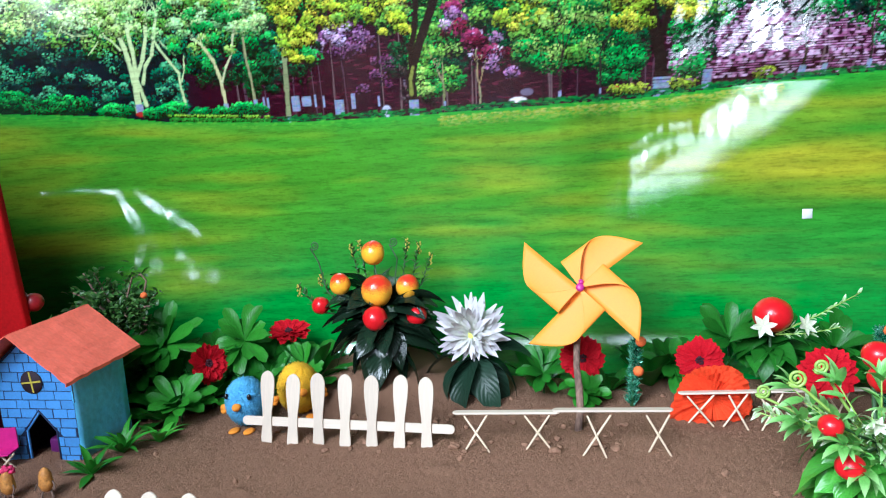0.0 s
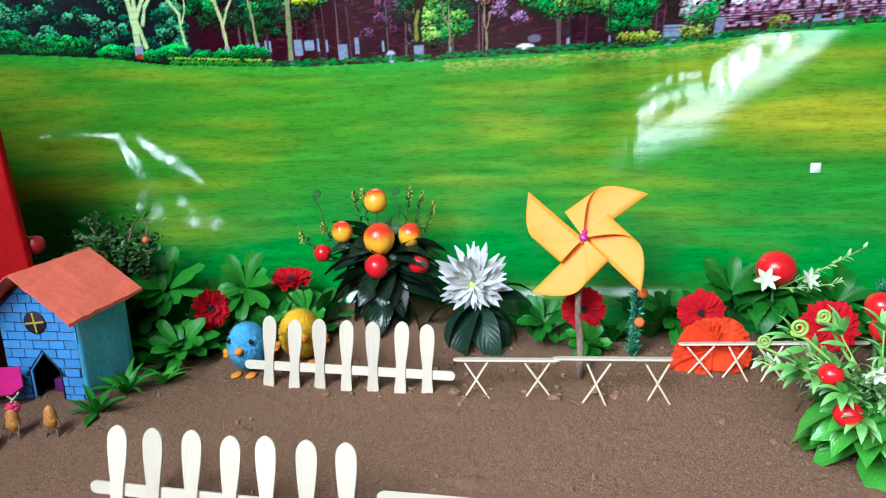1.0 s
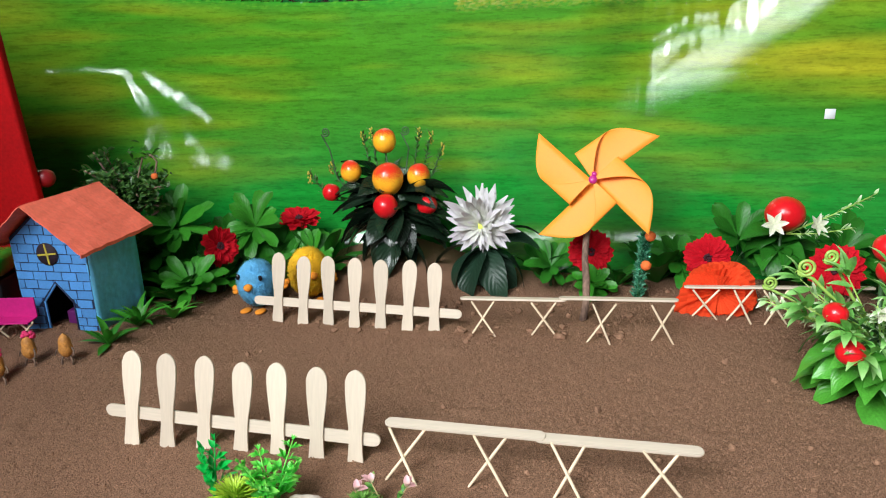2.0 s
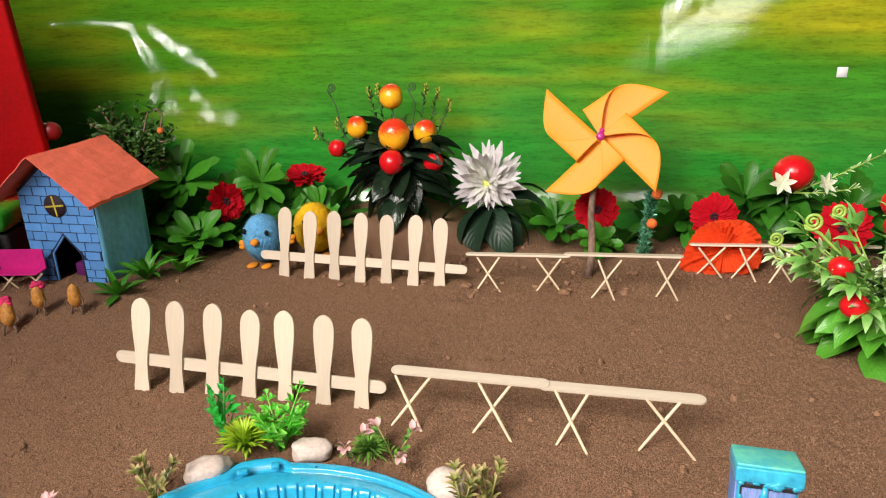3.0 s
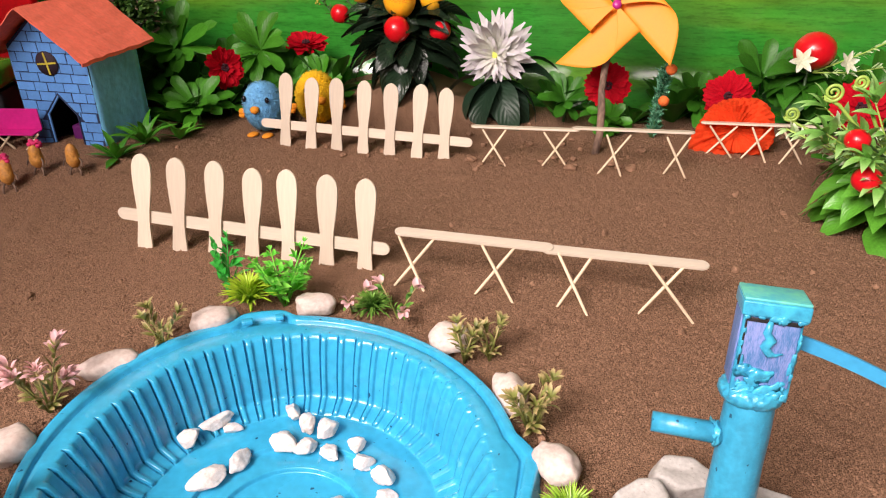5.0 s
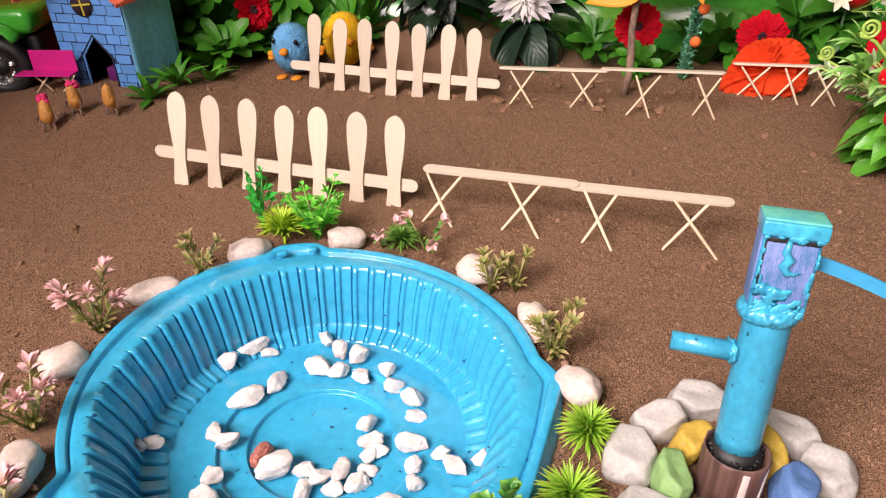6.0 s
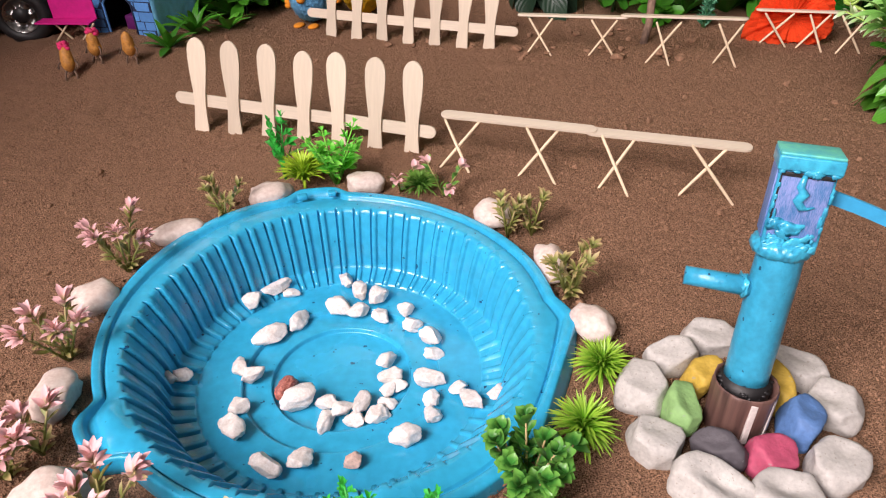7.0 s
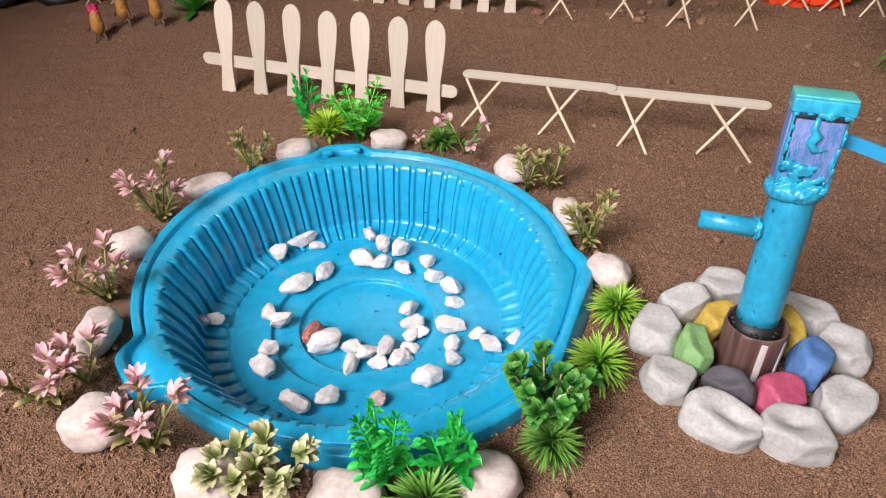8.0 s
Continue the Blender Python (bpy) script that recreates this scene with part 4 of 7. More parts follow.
def lawn_colour(x, z):
    """Printed grass: uneven drifts of green and yellow-green."""
    n1 = noise.noise(Vector((x * 2.6 + 0.8 * z, z * 26, 4.0)))
    n2 = noise.noise(Vector((x * 4.5 + 5, z * 11 + x, 1.0)))
    n3 = noise.noise(Vector((x * 9, z * 70, 6.0)))
    n4 = noise.noise(Vector((x * 1.3 - 2 * z, z * 15, 12.0)))
    warm = max(0.0, min(1.0, 0.6 * n4 + (0.45 + 0.35 * math.exp(-(((x - 0.12) / 0.25) ** 2))) * math.exp(-(((z - 0.240 - 0.02 * x) / 0.045) ** 2)) + 0.65 * n1 + 0.55 * n2 + 0.35 * n3))
    deep = 1 - smooth01(0.09, 0.24, z + 0.05 * n2)
    a = Vector((0.062, 0.238, 0.012)).lerp(Vector((0.020, 0.250, 0.028)), deep)
    c = a.lerp(Vector((0.37, 0.35, 0.014)), warm * (0.90 - 0.62 * deep))
    k = 1 + 0.20 * noise.noise(Vector((x * 6, z * 90, 8.0))) + 0.22 * noise.noise(Vector((x * 18, z * 130, 3.0)))
    return (c.x * k, c.y * k, c.z * k)


def banner():
    step = 0.0014
    x0, x1 = -0.70, 0.66
    cv = Canvas(x0, x1, 0.325, 0.60, step, 5)
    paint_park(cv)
    rows = [-0.004 + 0.0035 * k for k in range(18)]
    while rows[-1] < 0.325 - 0.004:
        rows.append(rows[-1] + 0.0030)
    low = len(rows)
    rows += [0.325 + step * k for k in range(cv.nz)]
    xs = [x0 + step * i for i in range(cv.nx)]
    coarse = xs[::2] + [xs[-1]]
    depth_rows = []
    for z in rows:
        d = [banner_face(x, z) for x in coarse]
        depth_rows.append(np.interp(xs, coarse, d))
    vs, cols = [], []
    edge = cv.edge
    for j, z in enumerate(rows):
        if j < low or z < 0.39:
            base = np.array([lawn_colour(x, z) for x in coarse])
            line = np.stack([np.interp(xs, coarse, base[:, k]) for k in range(3)], 1)
        if j >= low:
            pic = cv.c[j - low]
            if z < 0.39:
                under = (z < edge)[:, None]
                grassy = np.clip((edge[:, None] - z) / 0.02, 0, 1)
                line = np.where(under, line * grassy + pic * (1 - grassy), pic)
            else:
                line = pic
        vs += [(x, y, z) for x, y in zip(xs, depth_rows[j])]
        cols.append(np.c_[line, np.ones(len(xs))])
    nx = len(xs)
    fs = [(j * nx + i, j * nx + i + 1, (j + 1) * nx + i + 1, (j + 1) * nx + i) for j in range(len(rows) - 1) for i in range(nx - 1)]
    me = bpy.data.meshes.new("banner")
    me.from_pydata(vs, [], fs)
    me.polygons.foreach_set("use_smooth", [True] * len(fs))
    me.materials.append(M_BANNER)
    at = me.attributes.new("print", "FLOAT_COLOR", "POINT")
    at.data.foreach_set("color", np.concatenate(cols).ravel())
    me.update()
    ob = new("banner", me)
    sol = ob.modifiers.new("thickness", "SOLIDIFY")
    sol.thickness, sol.offset = 0.0008, 1.0
    tagged(ob, "glossy vinyl banner printed with a park lawn and trees", "banner")
    st = Shape().plate([(-0.006, -0.006), (0.006, -0.006), (0.006, 0.006), (-0.006, 0.006)], 0.0006)
    whole("sticker", st, M_STICKER, "small white paper square stuck on the banner", "sticker", (0.449, banner_face(0.449, 0.199) - 0.0016, 0.199), -7)


banner()

# red cloth-covered board beside the banner
whole("red_board", Shape().box((-0.30, -0.006, -0.02), (0.0, 0.006, 0.37), 0.003), M_REDCLOTH, "upright board covered in red cloth", "board", (-0.460, 0.655, 0.0), -4, lean=(0, -3.7))
# second board is added, never in view; it blocks window light at the left
whole("red_board", Shape().box((-0.006, -0.92, -0.02), (0.006, 0.0, 0.62), 0.003), M_REDCLOTH, "upright red cloth board added out of view to shade the left of the bed", "board", (-0.668, 0.640, 0.0), 2)

# ---- basin ----
PLEATS = 56


def pleat(s):
    """Height of the pleated wall across one pleat (s from 0 to 1): a wide flat panel, a step up to a narrower strip, and a sharp groove."""
    if s < 0.56:
        return 0.42
    if s < 0.62:
        return 0.42 + 0.58 * (s - 0.56) / 0.06
    if s < 0.86:
        return 1.0
    if s < 0.89:
        return 1.0 - 1.35 * (s - 0.86) / 0.03
    if s < 0.95:
        return -0.35
    return -0.35 + 0.77 * (s - 0.95) / 0.05


def basin():
    ob = thing("pond_basin", "round blue plastic basin with fluted wall sunk in soil", "basin", (POND[0], POND[1], RIM_Z))
    tabs = ((radians(108), 0.135, 0.0070), (radians(226), 0.150, 0.0120))

    def near(w, a, half):
        """Closeness of an angle to a, in degrees, with a flat top."""
        d = (math.degrees(w) - a + 180) % 360 - 180
        return math.exp(-((d / half) ** 4))

    def outer(w):
        """How far the rim stands out from a circle: slightly oval, pulled out at the front and to a sharp corner on one side."""
        d = (math.degrees(w) + 180) % 360 - 180
        oval = 0.0046 * math.cos(2 * (w - radians(135))) + 0.0035 * near(w, 298, 34)
        chord = 0.1312 * math.cos(radians(16.5)) / math.cos(radians(min(3, max(-32, d)) + 14.5)) - 0.1257
        if d > 3:
            return chord + (oval - 0.0012 - chord) * min(1.0, (d - 3) / 8) + 0.0012 * smooth01(14, 30, d)
        return chord + (oval - chord) * smooth01(-32, -44, d)

    def inner(w):
        """The wall flares further out at the front than at the back."""
        return 0.0085 * near(w, 295, 62) + 0.0035 * near(w, 205, 34) + 0.0020 * near(w, 118, 25)

    cuts = (0.0, 0.02, 0.18, 0.36, 0.54, 0.565, 0.615, 0.635, 0.74, 0.85, 0.862, 0.888, 0.895, 0.945, 0.955, 0.99)
    turns = [2 * math.pi * (k + s) / PLEATS for k in range(PLEATS) for s in cuts]
    prof = [(0.012, -0.0514), (0.026, -0.0514), (0.0392, -0.0514), (0.0397, -0.0512), (0.0400, -0.0506), (0.0402, -0.0488), (0.0405, -0.0483), (0.0412, -0.0482), (0.047, -0.0483), (0.0550, -0.0484), (0.0558, -0.0484), (0.0562, -0.0480), (0.0564, -0.0458), (0.0567, -0.0453), (0.0574, -0.0452), (0.070, -0.0453), (0.0806, -0.0455), (0.0814, -0.0455), (0.0818, -0.0453), (0.0826, -0.0449), (0.0836, -0.0446), (0.0870, -0.0436), (0.0905, -0.0424), (0.0935, -0.0412), (0.0950, -0.0400), (0.0961, -0.0375), (0.0969, -0.0330), (0.0990, -0.0220), (0.1020, -0.0115), (0.1046, -0.0045), (0.1050, -0.0036), (0.1054, -0.0014), (0.1060, -0.0007), (0.1072, -0.0005), (0.1120, -0.0005), (0.1158, -0.0008), (0.1164, -0.0011), (0.1168, -0.0022), (0.1173, -0.0026), (0.1180, -0.0026), (0.1185, -0.0022), (0.1190, -0.0002), (0.1195, 0.0004), (0.1204, 0.0007), (0.1240, 0.0009), (0.1249, 0.0007), (0.1254, 0.0002), (0.1257, -0.0010), (0.1262, -0.0055), (0.1270, -0.0120)]
    vs, fs, n = [], [], len(turns)
    for r, z in prof:
        out = smooth01(0.111, 0.120, r)
        wall = smooth01(0.0818, 0.0836, r) * (1 - 0.8 * smooth01(0.1052, 0.1058, r)) * (1 - smooth01(0.1062, 0.1074, r))
        for w in turns:
            p = pleat((w * PLEATS / (2 * math.pi)) % 1.0)
            lobe = [(math.exp(-((((w - a + math.pi) % (2 * math.pi) - math.pi) / s) ** 6)), d) for a, s, d in tabs]
            rr = r + out * sum(k * d for k, d in lobe)
            a, b = inner(w), outer(w)
            rr += a * smooth01(0.0965, 0.1050, r) if r < 0.1050 else a + (b - a) * smooth01(0.1050, 0.1250, r)
            zz = z
            if r > 0.1255:
                # a lower layer of the sheet shows below the straight side
                rr += 0.0045 * near(w, 344, 15) * smooth01(0.1256, 0.1268, r)
            if 0.1075 < r < 0.1185:
                zz += 0.0032 * near(w, 224, 5.5) * math.exp(-(((r - 0.1125) / 0.0042) ** 4))
            if wall:
                low = 1 - smooth01(0.0945, 0.0965, r)
                rr -= 0.0034 * p * wall * (1 - 0.35 * low)
                zz += 0.0022 * (p - 0.3) * wall * low
            if r > 0.106:
                zz += 0.0007 * math.sin(3 * w + 1) * out + 0.00025 * noise.noise(Vector((math.cos(w) * 5, math.sin(w) * 5, r * 90)))
                zz -= 0.0014 * sum(k for k, d in lobe) * smooth01(0.112, 0.116, r) * (1 - smooth01(0.119, 0.121, r))
            vs.append((rr * math.cos(w), rr * math.sin(w), zz))
    fs.append(tuple(range(n)))
    for j in range(len(prof) - 1):
        for k in range(n):
            q, t = j * n + k, j * n + (k + 1) % n
            fs.append((q, q + n, t + n, t))
    shell = part("shell", Shape().add(vs, fs), M_POND, ob)
    sol = shell.modifiers.new("thickness", "SOLIDIFY")
    sol.thickness, sol.offset = 0.0009, -1.0
    for a, w in ((103.5, 0.0055), (113, 0.0070)):
        m = pose(0.1235 * math.cos(radians(a)), 0.1235 * math.sin(radians(a)), 0.0012, 0, 0, a + 90)
        part("rim_clip", Shape().box((-w / 2, -0.0022, -0.001), (w / 2, 0.0022, 0.0022), 0.0009, m=m), M_POND, ob, "raised locking tab on the rim")
    return ob


basin()

# ---- stones and chips ----
def floor_height(x, y):
    """Height of the basin's stepped floor and ribbed slope at a place."""
    r = math.hypot(x - POND[0], y - POND[1])
    return RIM_Z + float(np.interp(r, (0.0400, 0.0406, 0.0558, 0.0566, 0.0815, 0.0905, 0.0950, 0.0965), (-0.0516, -0.0484, -0.0486, -0.0454, -0.0456, -0.0418, -0.0394, -0.0370)))


def chip(x, y, size, turn, seed, mt, label, name="pebble"):
    """A broken stone chip: a long ball cut flat by several planes, its edges worn."""
    r = random.Random(seed * 13 + 5)
    vs, fs = ico(4)
    cuts = [(Vector((r.gauss(0, 1), r.gauss(0, 1), r.gauss(0, 1))).normalized(), r.uniform(0.52, 0.78)) for _ in range(11)]
    long = 0.70 if size > 0.0145 else 1.0
    sc = Vector((1.0, r.uniform(0.60, 0.80) * long, r.uniform(0.58, 0.72) * long)) * size * 0.74
    spin = Euler((r.uniform(-0.2, 0.2), r.uniform(-0.2, 0.2), 0)).to_matrix()
    out = []
    for v in vs:
        p = v.copy()
        for n, d in cuts:
            k = p.dot(n)
            if k > d:
                p -= n * (k - d) * 0.90
        p *= 1 + 0.13 * noise.noise(v * 2.4 + Vector((seed, 0, 0))) + 0.04 * noise.noise(v * 7 + Vector((0, seed, 0)))
        out.append(spin @ Vector((p.x * sc.x, p.y * sc.y, p.z * sc.z)))
    low = min(p.z for p in out)
    sh = Shape().add([p - Vector((0, 0, low)) for p in out], fs)
    return whole(name, sh, mt, label, "pebble", (x, y, floor_height(x, y)), turn, "chips in the basin")


def chips(rows, base):
    for k, (x, y, s, turn) in enumerate(rows):
        chip(x, y, s, turn, base + k, M_QUARTZ, "small white marble chip on the basin floor")


chips([(-0.1598, 0.2060, 0.0125, 55), (-0.1495, 0.2198, 0.0152, 40), (-0.1389, 0.2195, 0.0082, 20), (-0.1286, 0.1947, 0.0132, 75), (-0.1397, 0.1797, 0.0183, 45), (-0.1496, 0.1498, 0.0097, 110), (-0.1410, 0.1458, 0.0118, 15), (-0.1401, 0.1222, 0.0103, 40), (-0.1375, 0.1053, 0.0137, -35), (-0.1833, 0.1320, 0.0079, 0), (-0.1789, 0.1375, 0.0097, 20), (-0.1111, 0.1319, 0.0183, 35)], 0)
chips([(-0.1129, 0.0838, 0.0124, -20), (-0.0968, 0.0900, 0.0109, 20), (-0.1050, 0.2339, 0.0114, -50), (-0.0932, 0.2219, 0.0123, 95), (-0.1045, 0.2089, 0.0139, -10), (-0.0917, 0.2083, 0.0121, 15), (-0.0796, 0.2200, 0.0128, 75), (-0.0771, 0.2033, 0.0107, -20), (-0.0617, 0.2076, 0.0089, 25), (-0.0560, 0.1978, 0.0105, -10), (-0.0423, 0.1843, 0.0113, -10), (-0.0397, 0.1739, 0.0095, 0)], 24)
chips([(-0.0376, 0.1528, 0.0145, 0), (-0.0219, 0.1468, 0.0090, 15), (-0.0148, 0.1359, 0.0129, -20), (0.0009, 0.1393, 0.0103, -15), (-0.0363, 0.1360, 0.0089, 80), (-0.0344, 0.1253, 0.0092, 50), (-0.0463, 0.1092, 0.0129, 20), (-0.0670, 0.1669, 0.0106, 40), (-0.0628, 0.1557, 0.0110, 10), (-0.0576, 0.1501, 0.0092, -25), (-0.0624, 0.1455, 0.0086, 60), (-0.0620, 0.1360, 0.0095, 0)], 48)
chips([(-0.0649, 0.1257, 0.0120, 25), (-0.0747, 0.1328, 0.0122, 90), (-0.0848, 0.1294, 0.0111, 45), (-0.0768, 0.1241, 0.0099, 0), (-0.0942, 0.1337, 0.0102, 20), (-0.0923, 0.1196, 0.0110, 90)], 72)
chip(-0.1210, 0.1401, 0.0121, 60, 81, M_REDCHIP, "dark red granite chip on the basin floor")
chip(-0.0705, 0.0926, 0.0103, 30, 83, M_PINKCHIP, "pinkish marble chip on the basin floor")
chip(-0.0159, 0.0916, 0.0104, 60, 84, M_PINKCHIP, "pinkish marble chip on the basin floor")
chip(-0.0076, 0.0999, 0.0053, 0, 85, M_PINKCHIP, "pinkish marble chip on the basin floor")


def block_stone(at, radii, turn, seed, mt, label, group, sink=0.2, tilt=0.0, dent=0.0, power=4.2):
    """A squarish stone with worn edges, a few flat sides and a dent in its top."""
    r = random.Random(seed * 7 + 3)
    vs, fs = ico(4)
    cuts = [(Vector((math.cos(a), math.sin(a), r.uniform(-0.05, 0.45))).normalized(), r.uniform(0.86, 1.02)) for a in [k * 1.57 + 0.78 + r.uniform(-0.5, 0.5) for k in range(4)]]
    cuts.append((Vector((r.gauss(0, 0.16), r.gauss(0, 0.16), 1)).normalized(), 0.80))
    off = Vector((seed * 2.1, seed * 0.7, seed * 3.3))
    dx, dy = r.uniform(-0.3, 0.3), r.uniform(-0.3, 0.3)
    lean = Euler((tilt * r.uniform(0.5, 1), tilt * r.uniform(-1, 1), 0)).to_matrix()
    out = []
    for v in vs:
        p = v / (abs(v.x) ** power + abs(v.y) ** power + abs(v.z) ** power) ** (1 / power)
        for n, d in cuts:
            k = p.dot(n)
            if k > d:
                p -= n * (k - d) * 0.85
        p *= 1 + 0.085 * noise.noise(v * 1.3 + off) + 0.030 * noise.noise(v * 3.6 + off) + 0.010 * noise.noise(v * 9 + off)
        if p.z > 0.3:
            p.z -= dent * math.exp(-(((p.x - dx) / 0.5) ** 2 + ((p.y - dy) / 0.35) ** 2))
        out.append(lean @ Vector((p.x * radii[0], p.y * radii[1], p.z * radii[2])))
    low = min(p.z for p in out)
    top = max(p.z for p in out)
    sh = Shape().add([p - Vector((0, 0, low + sink * (top - low))) for p in out], fs)
    return whole("stone", sh, mt, label, "stone", (at[0], at[1], lift(at[0], at[1])), turn, group)


def stone(at, radii, turn, seed, mt, label, group, name="stone", square=1.0, rough=0.16, sink=0.25):
    sh = Shape().blob((0, 0, radii[2] * (1 - sink)), radii, seed, rough, 3, square=square)
    ob = whole(name, sh, mt, label, "stone", (at[0], at[1], lift(at[0], at[1])), turn, group)
    return ob


for k, (x, y, a, b, c, turn) in enumerate([
    (-0.1600, 0.2680, 0.0150, 0.0100, 0.0085, 25), (-0.2062, 0.2225, 0.0165, 0.0088, 0.0070, 24), (-0.2235, 0.1565, 0.0128, 0.0110, 0.0090, 40), (-0.2100, 0.0860, 0.0095, 0.0145, 0.0090, 5),
    (-0.1790, 0.0320, 0.0145, 0.0135, 0.0105, 0), (-0.1200, 0.0120, 0.0125, 0.0130, 0.0095, 30), (-0.0620, 0.0090, 0.0150, 0.0120, 0.0090, 0), (-0.0095, 0.0220, 0.0145, 0.0120, 0.0095, 15),
    (0.0435, 0.1580, 0.0130, 0.0088, 0.0085, -40), (0.0235, 0.2100, 0.0085, 0.0145, 0.0085, 14), (-0.0120, 0.2580, 0.0135, 0.0110, 0.0085, -5), (-0.1010, 0.2910, 0.0140, 0.0085, 0.0080, 10)]):
    if y > 0.10:
        # clear of the rim
        far = math.hypot(x - POND[0], y - POND[1])
        x, y = x + 0.0045 * (x - POND[0]) / far, y + 0.0045 * (y - POND[1]) / far
    stone((x, y), (a, b, c), turn, k + 1, M_STONE, "smooth pale river stone beside the basin rim", "stones round the basin", square=0.85, rough=0.24)

for k, (x, y, a, b, c, turn, dent) in enumerate([
    (0.0841, 0.1345, 0.0128, 0.0096, 0.0085, 14, 0.15), (0.1075, 0.1510, 0.0150, 0.0095, 0.0085, -6, 0.30), (0.0668, 0.1118, 0.0118, 0.0132, 0.0088, -16, 0.1), (0.0692, 0.0822, 0.0114, 0.0115, 0.0088, 8, 0.15), (0.0884, 0.0608, 0.0165, 0.0108, 0.0090, -24, 0.45),
    (0.1188, 0.0575, 0.0150, 0.0116, 0.0090, -8, 0.45), (0.1440, 0.0765, 0.0136, 0.0110, 0.0085, 38, 0.2), (0.1535, 0.1095, 0.0122, 0.0116, 0.0085, -28, 0.25), (0.1435, 0.1325, 0.0158, 0.0088, 0.0085, -42, 0.2)]):
    block_stone((x + 0.0008, y + 0.0034), (a, b, c), turn, k + 31, M_WHITESTONE, "white painted stone in the ring round the pump", "white stones round the pump", 0.22, 0.12, dent)

for k, (x, y, a, b, c, turn, mt, col) in enumerate([
    (0.0958, 0.1215, 0.0066, 0.0112, 0.0110, -32, M_YSTONE, "yellow"), (0.0829, 0.1010, 0.0074, 0.0120, 0.0098, 4, M_GSTONE, "green"), (0.0958, 0.0805, 0.0116, 0.0068, 0.0090, -34, M_KSTONE, "charcoal grey"),
    (0.1170, 0.0790, 0.0112, 0.0080, 0.0090, 18, M_RSTONE, "pink-red"), (0.1345, 0.0975, 0.0086, 0.0122, 0.0112, -18, M_BSTONE, "blue"), (0.1295, 0.1165, 0.0055, 0.0122, 0.0110, 8, M_YSTONE, "yellow")]):
    block_stone((x, y + 0.0020), (a, b, c), turn, k + 51, mt, col + " painted stone leaning by the pump base", "coloured stones round the pump", 0.14, 0.26, 0.1, 3.4)

# ---- hand pump ----
def pump():
    bx, by = 0.1080, 0.1035
    ob = thing("hand_pump", "toy hand pump painted blue, standing in a brown cap", "pump", (bx, by, lift(bx, by)))
    tilt = pose(0, 0, 0, -10.2, 1.9, 0)
    lean = tilt @ Matrix.Translation((0, 0, 0.0222))
    pot = Shape().lathe([(0.0001, -0.004), (0.0122, -0.004), (0.0129, -0.003), (0.0138, 0.025), (0.0137, 0.0265), (0.0132, 0.0270), (0.0126, 0.0262), (0.0124, 0.017), (0.0001, 0.017)], 40, wave=lambda r, z, w, j: (r + (0.0003 * (1 if math.sin(20 * w) > 0 else -1) if 2 <= j <= 4 else 0), z))
    cap = part("base_cap", pot, M_POT, ob, "dark brown ribbed cap", m=pose(0, 0, 0, -4, 1, 0))
    for a in (272, 318):
        part("pale_stripe", Shape().box((0.0128, -0.0014, 0.002), (0.0141, 0.0014, 0.0245), 0.0003, m=pose(0, 0, 0, 0, 0, a)), M_POTPALE, cap)
    up = lambda z: lean @ Vector((0, 0, z))  # noqa: E731
    part("rubber_ring", Shape().tube([up(-0.010), up(-0.0040), up(0.0005), up(0.0050)], [0.0108, 0.0111, 0.0109, 0.0104], 28), M_BLACK, ob, "black rubber ring")
    n = 12
    part("barrel", Shape().tube([up(0.0040 + 0.0680 * i / n) for i in range(n + 1)], [0.0094 - 0.00003 * i + 0.00012 * math.sin(5 * i) for i in range(n + 1)], 32), M_PUMP, ob)
    sp = Shape().tube([up(0.0490) + Vector((-0.008, 0.0010, 0)), up(0.0488) + Vector((-0.022, 0.0042, 0.0002)), up(0.0485) + Vector((-0.0335, 0.0070, 0.0004))], [0.0044, 0.0041, 0.0040], 18)
    spout = part("spout", sp, M_PUMP, ob)
    part("glue_bead", Shape().blob(up(0.0490) + Vector((-0.0108, 0.0014, 0)), (0.0018, 0.0050, 0.0052), 4, 0.45, 3, freq=3), M_GLUE, spout)
    ring = Shape()
    def crust(r, z, w, j):
        """Thick paint that was dabbed on: lumps, and a lobe at the back of the spout."""
        at = Vector((math.cos(w) * 7, math.sin(w) * 7, j * 0.9))
        k = 1 + 0.06 * noise.noise(at) + 0.035 * noise.noise(at * 2.3) + 0.15 * smooth01(0.3, 0.9, -math.cos(w))
        return (r * (k if 0 < j < 10 else 1), z + 0.0008 * noise.noise(at * 1.3 + Vector((5, 2, 1))))

    ring.lathe([(0.0080, -0.0020), (0.0092, -0.0018), (0.0100, -0.0010), (0.0105, 0.0), (0.0108, 0.0010), (0.0108, 0.0020), (0.0106, 0.0029), (0.0102, 0.0037), (0.0097, 0.0043), (0.0090, 0.0048), (0.0070, 0.0048)], 120, wave=crust)
    part("paint_collar", ring, M_GLUE, ob, "lumpy thick blue paint", m=lean @ Matrix.Translation((0, 0, 0.0675)))
    head = lean @ Matrix.Translation((0.0005, 0, 0.0695)) @ pose(0, 0, 0, 0, 0, -13)
    bodyw = Shape().box((-0.0101, -0.0070, 0.0), (0.0101, 0.0070, 0.0345), 0.0008, m=head)
    hd = part("head_box", bodyw, M_PUMP, ob)
    part("front_label", Shape().box((-0.0090, -0.0077, 0.006), (0.0090, -0.0069, 0.0322), 0.0003, m=head), M_PURPLE, hd, "purple label streaked with blue paint")
    part("side_label", Shape().box((-0.0108, -0.0062, 0.004), (-0.0100, 0.0062, 0.0322), 0.0003, m=head), M_PURPLE, hd)
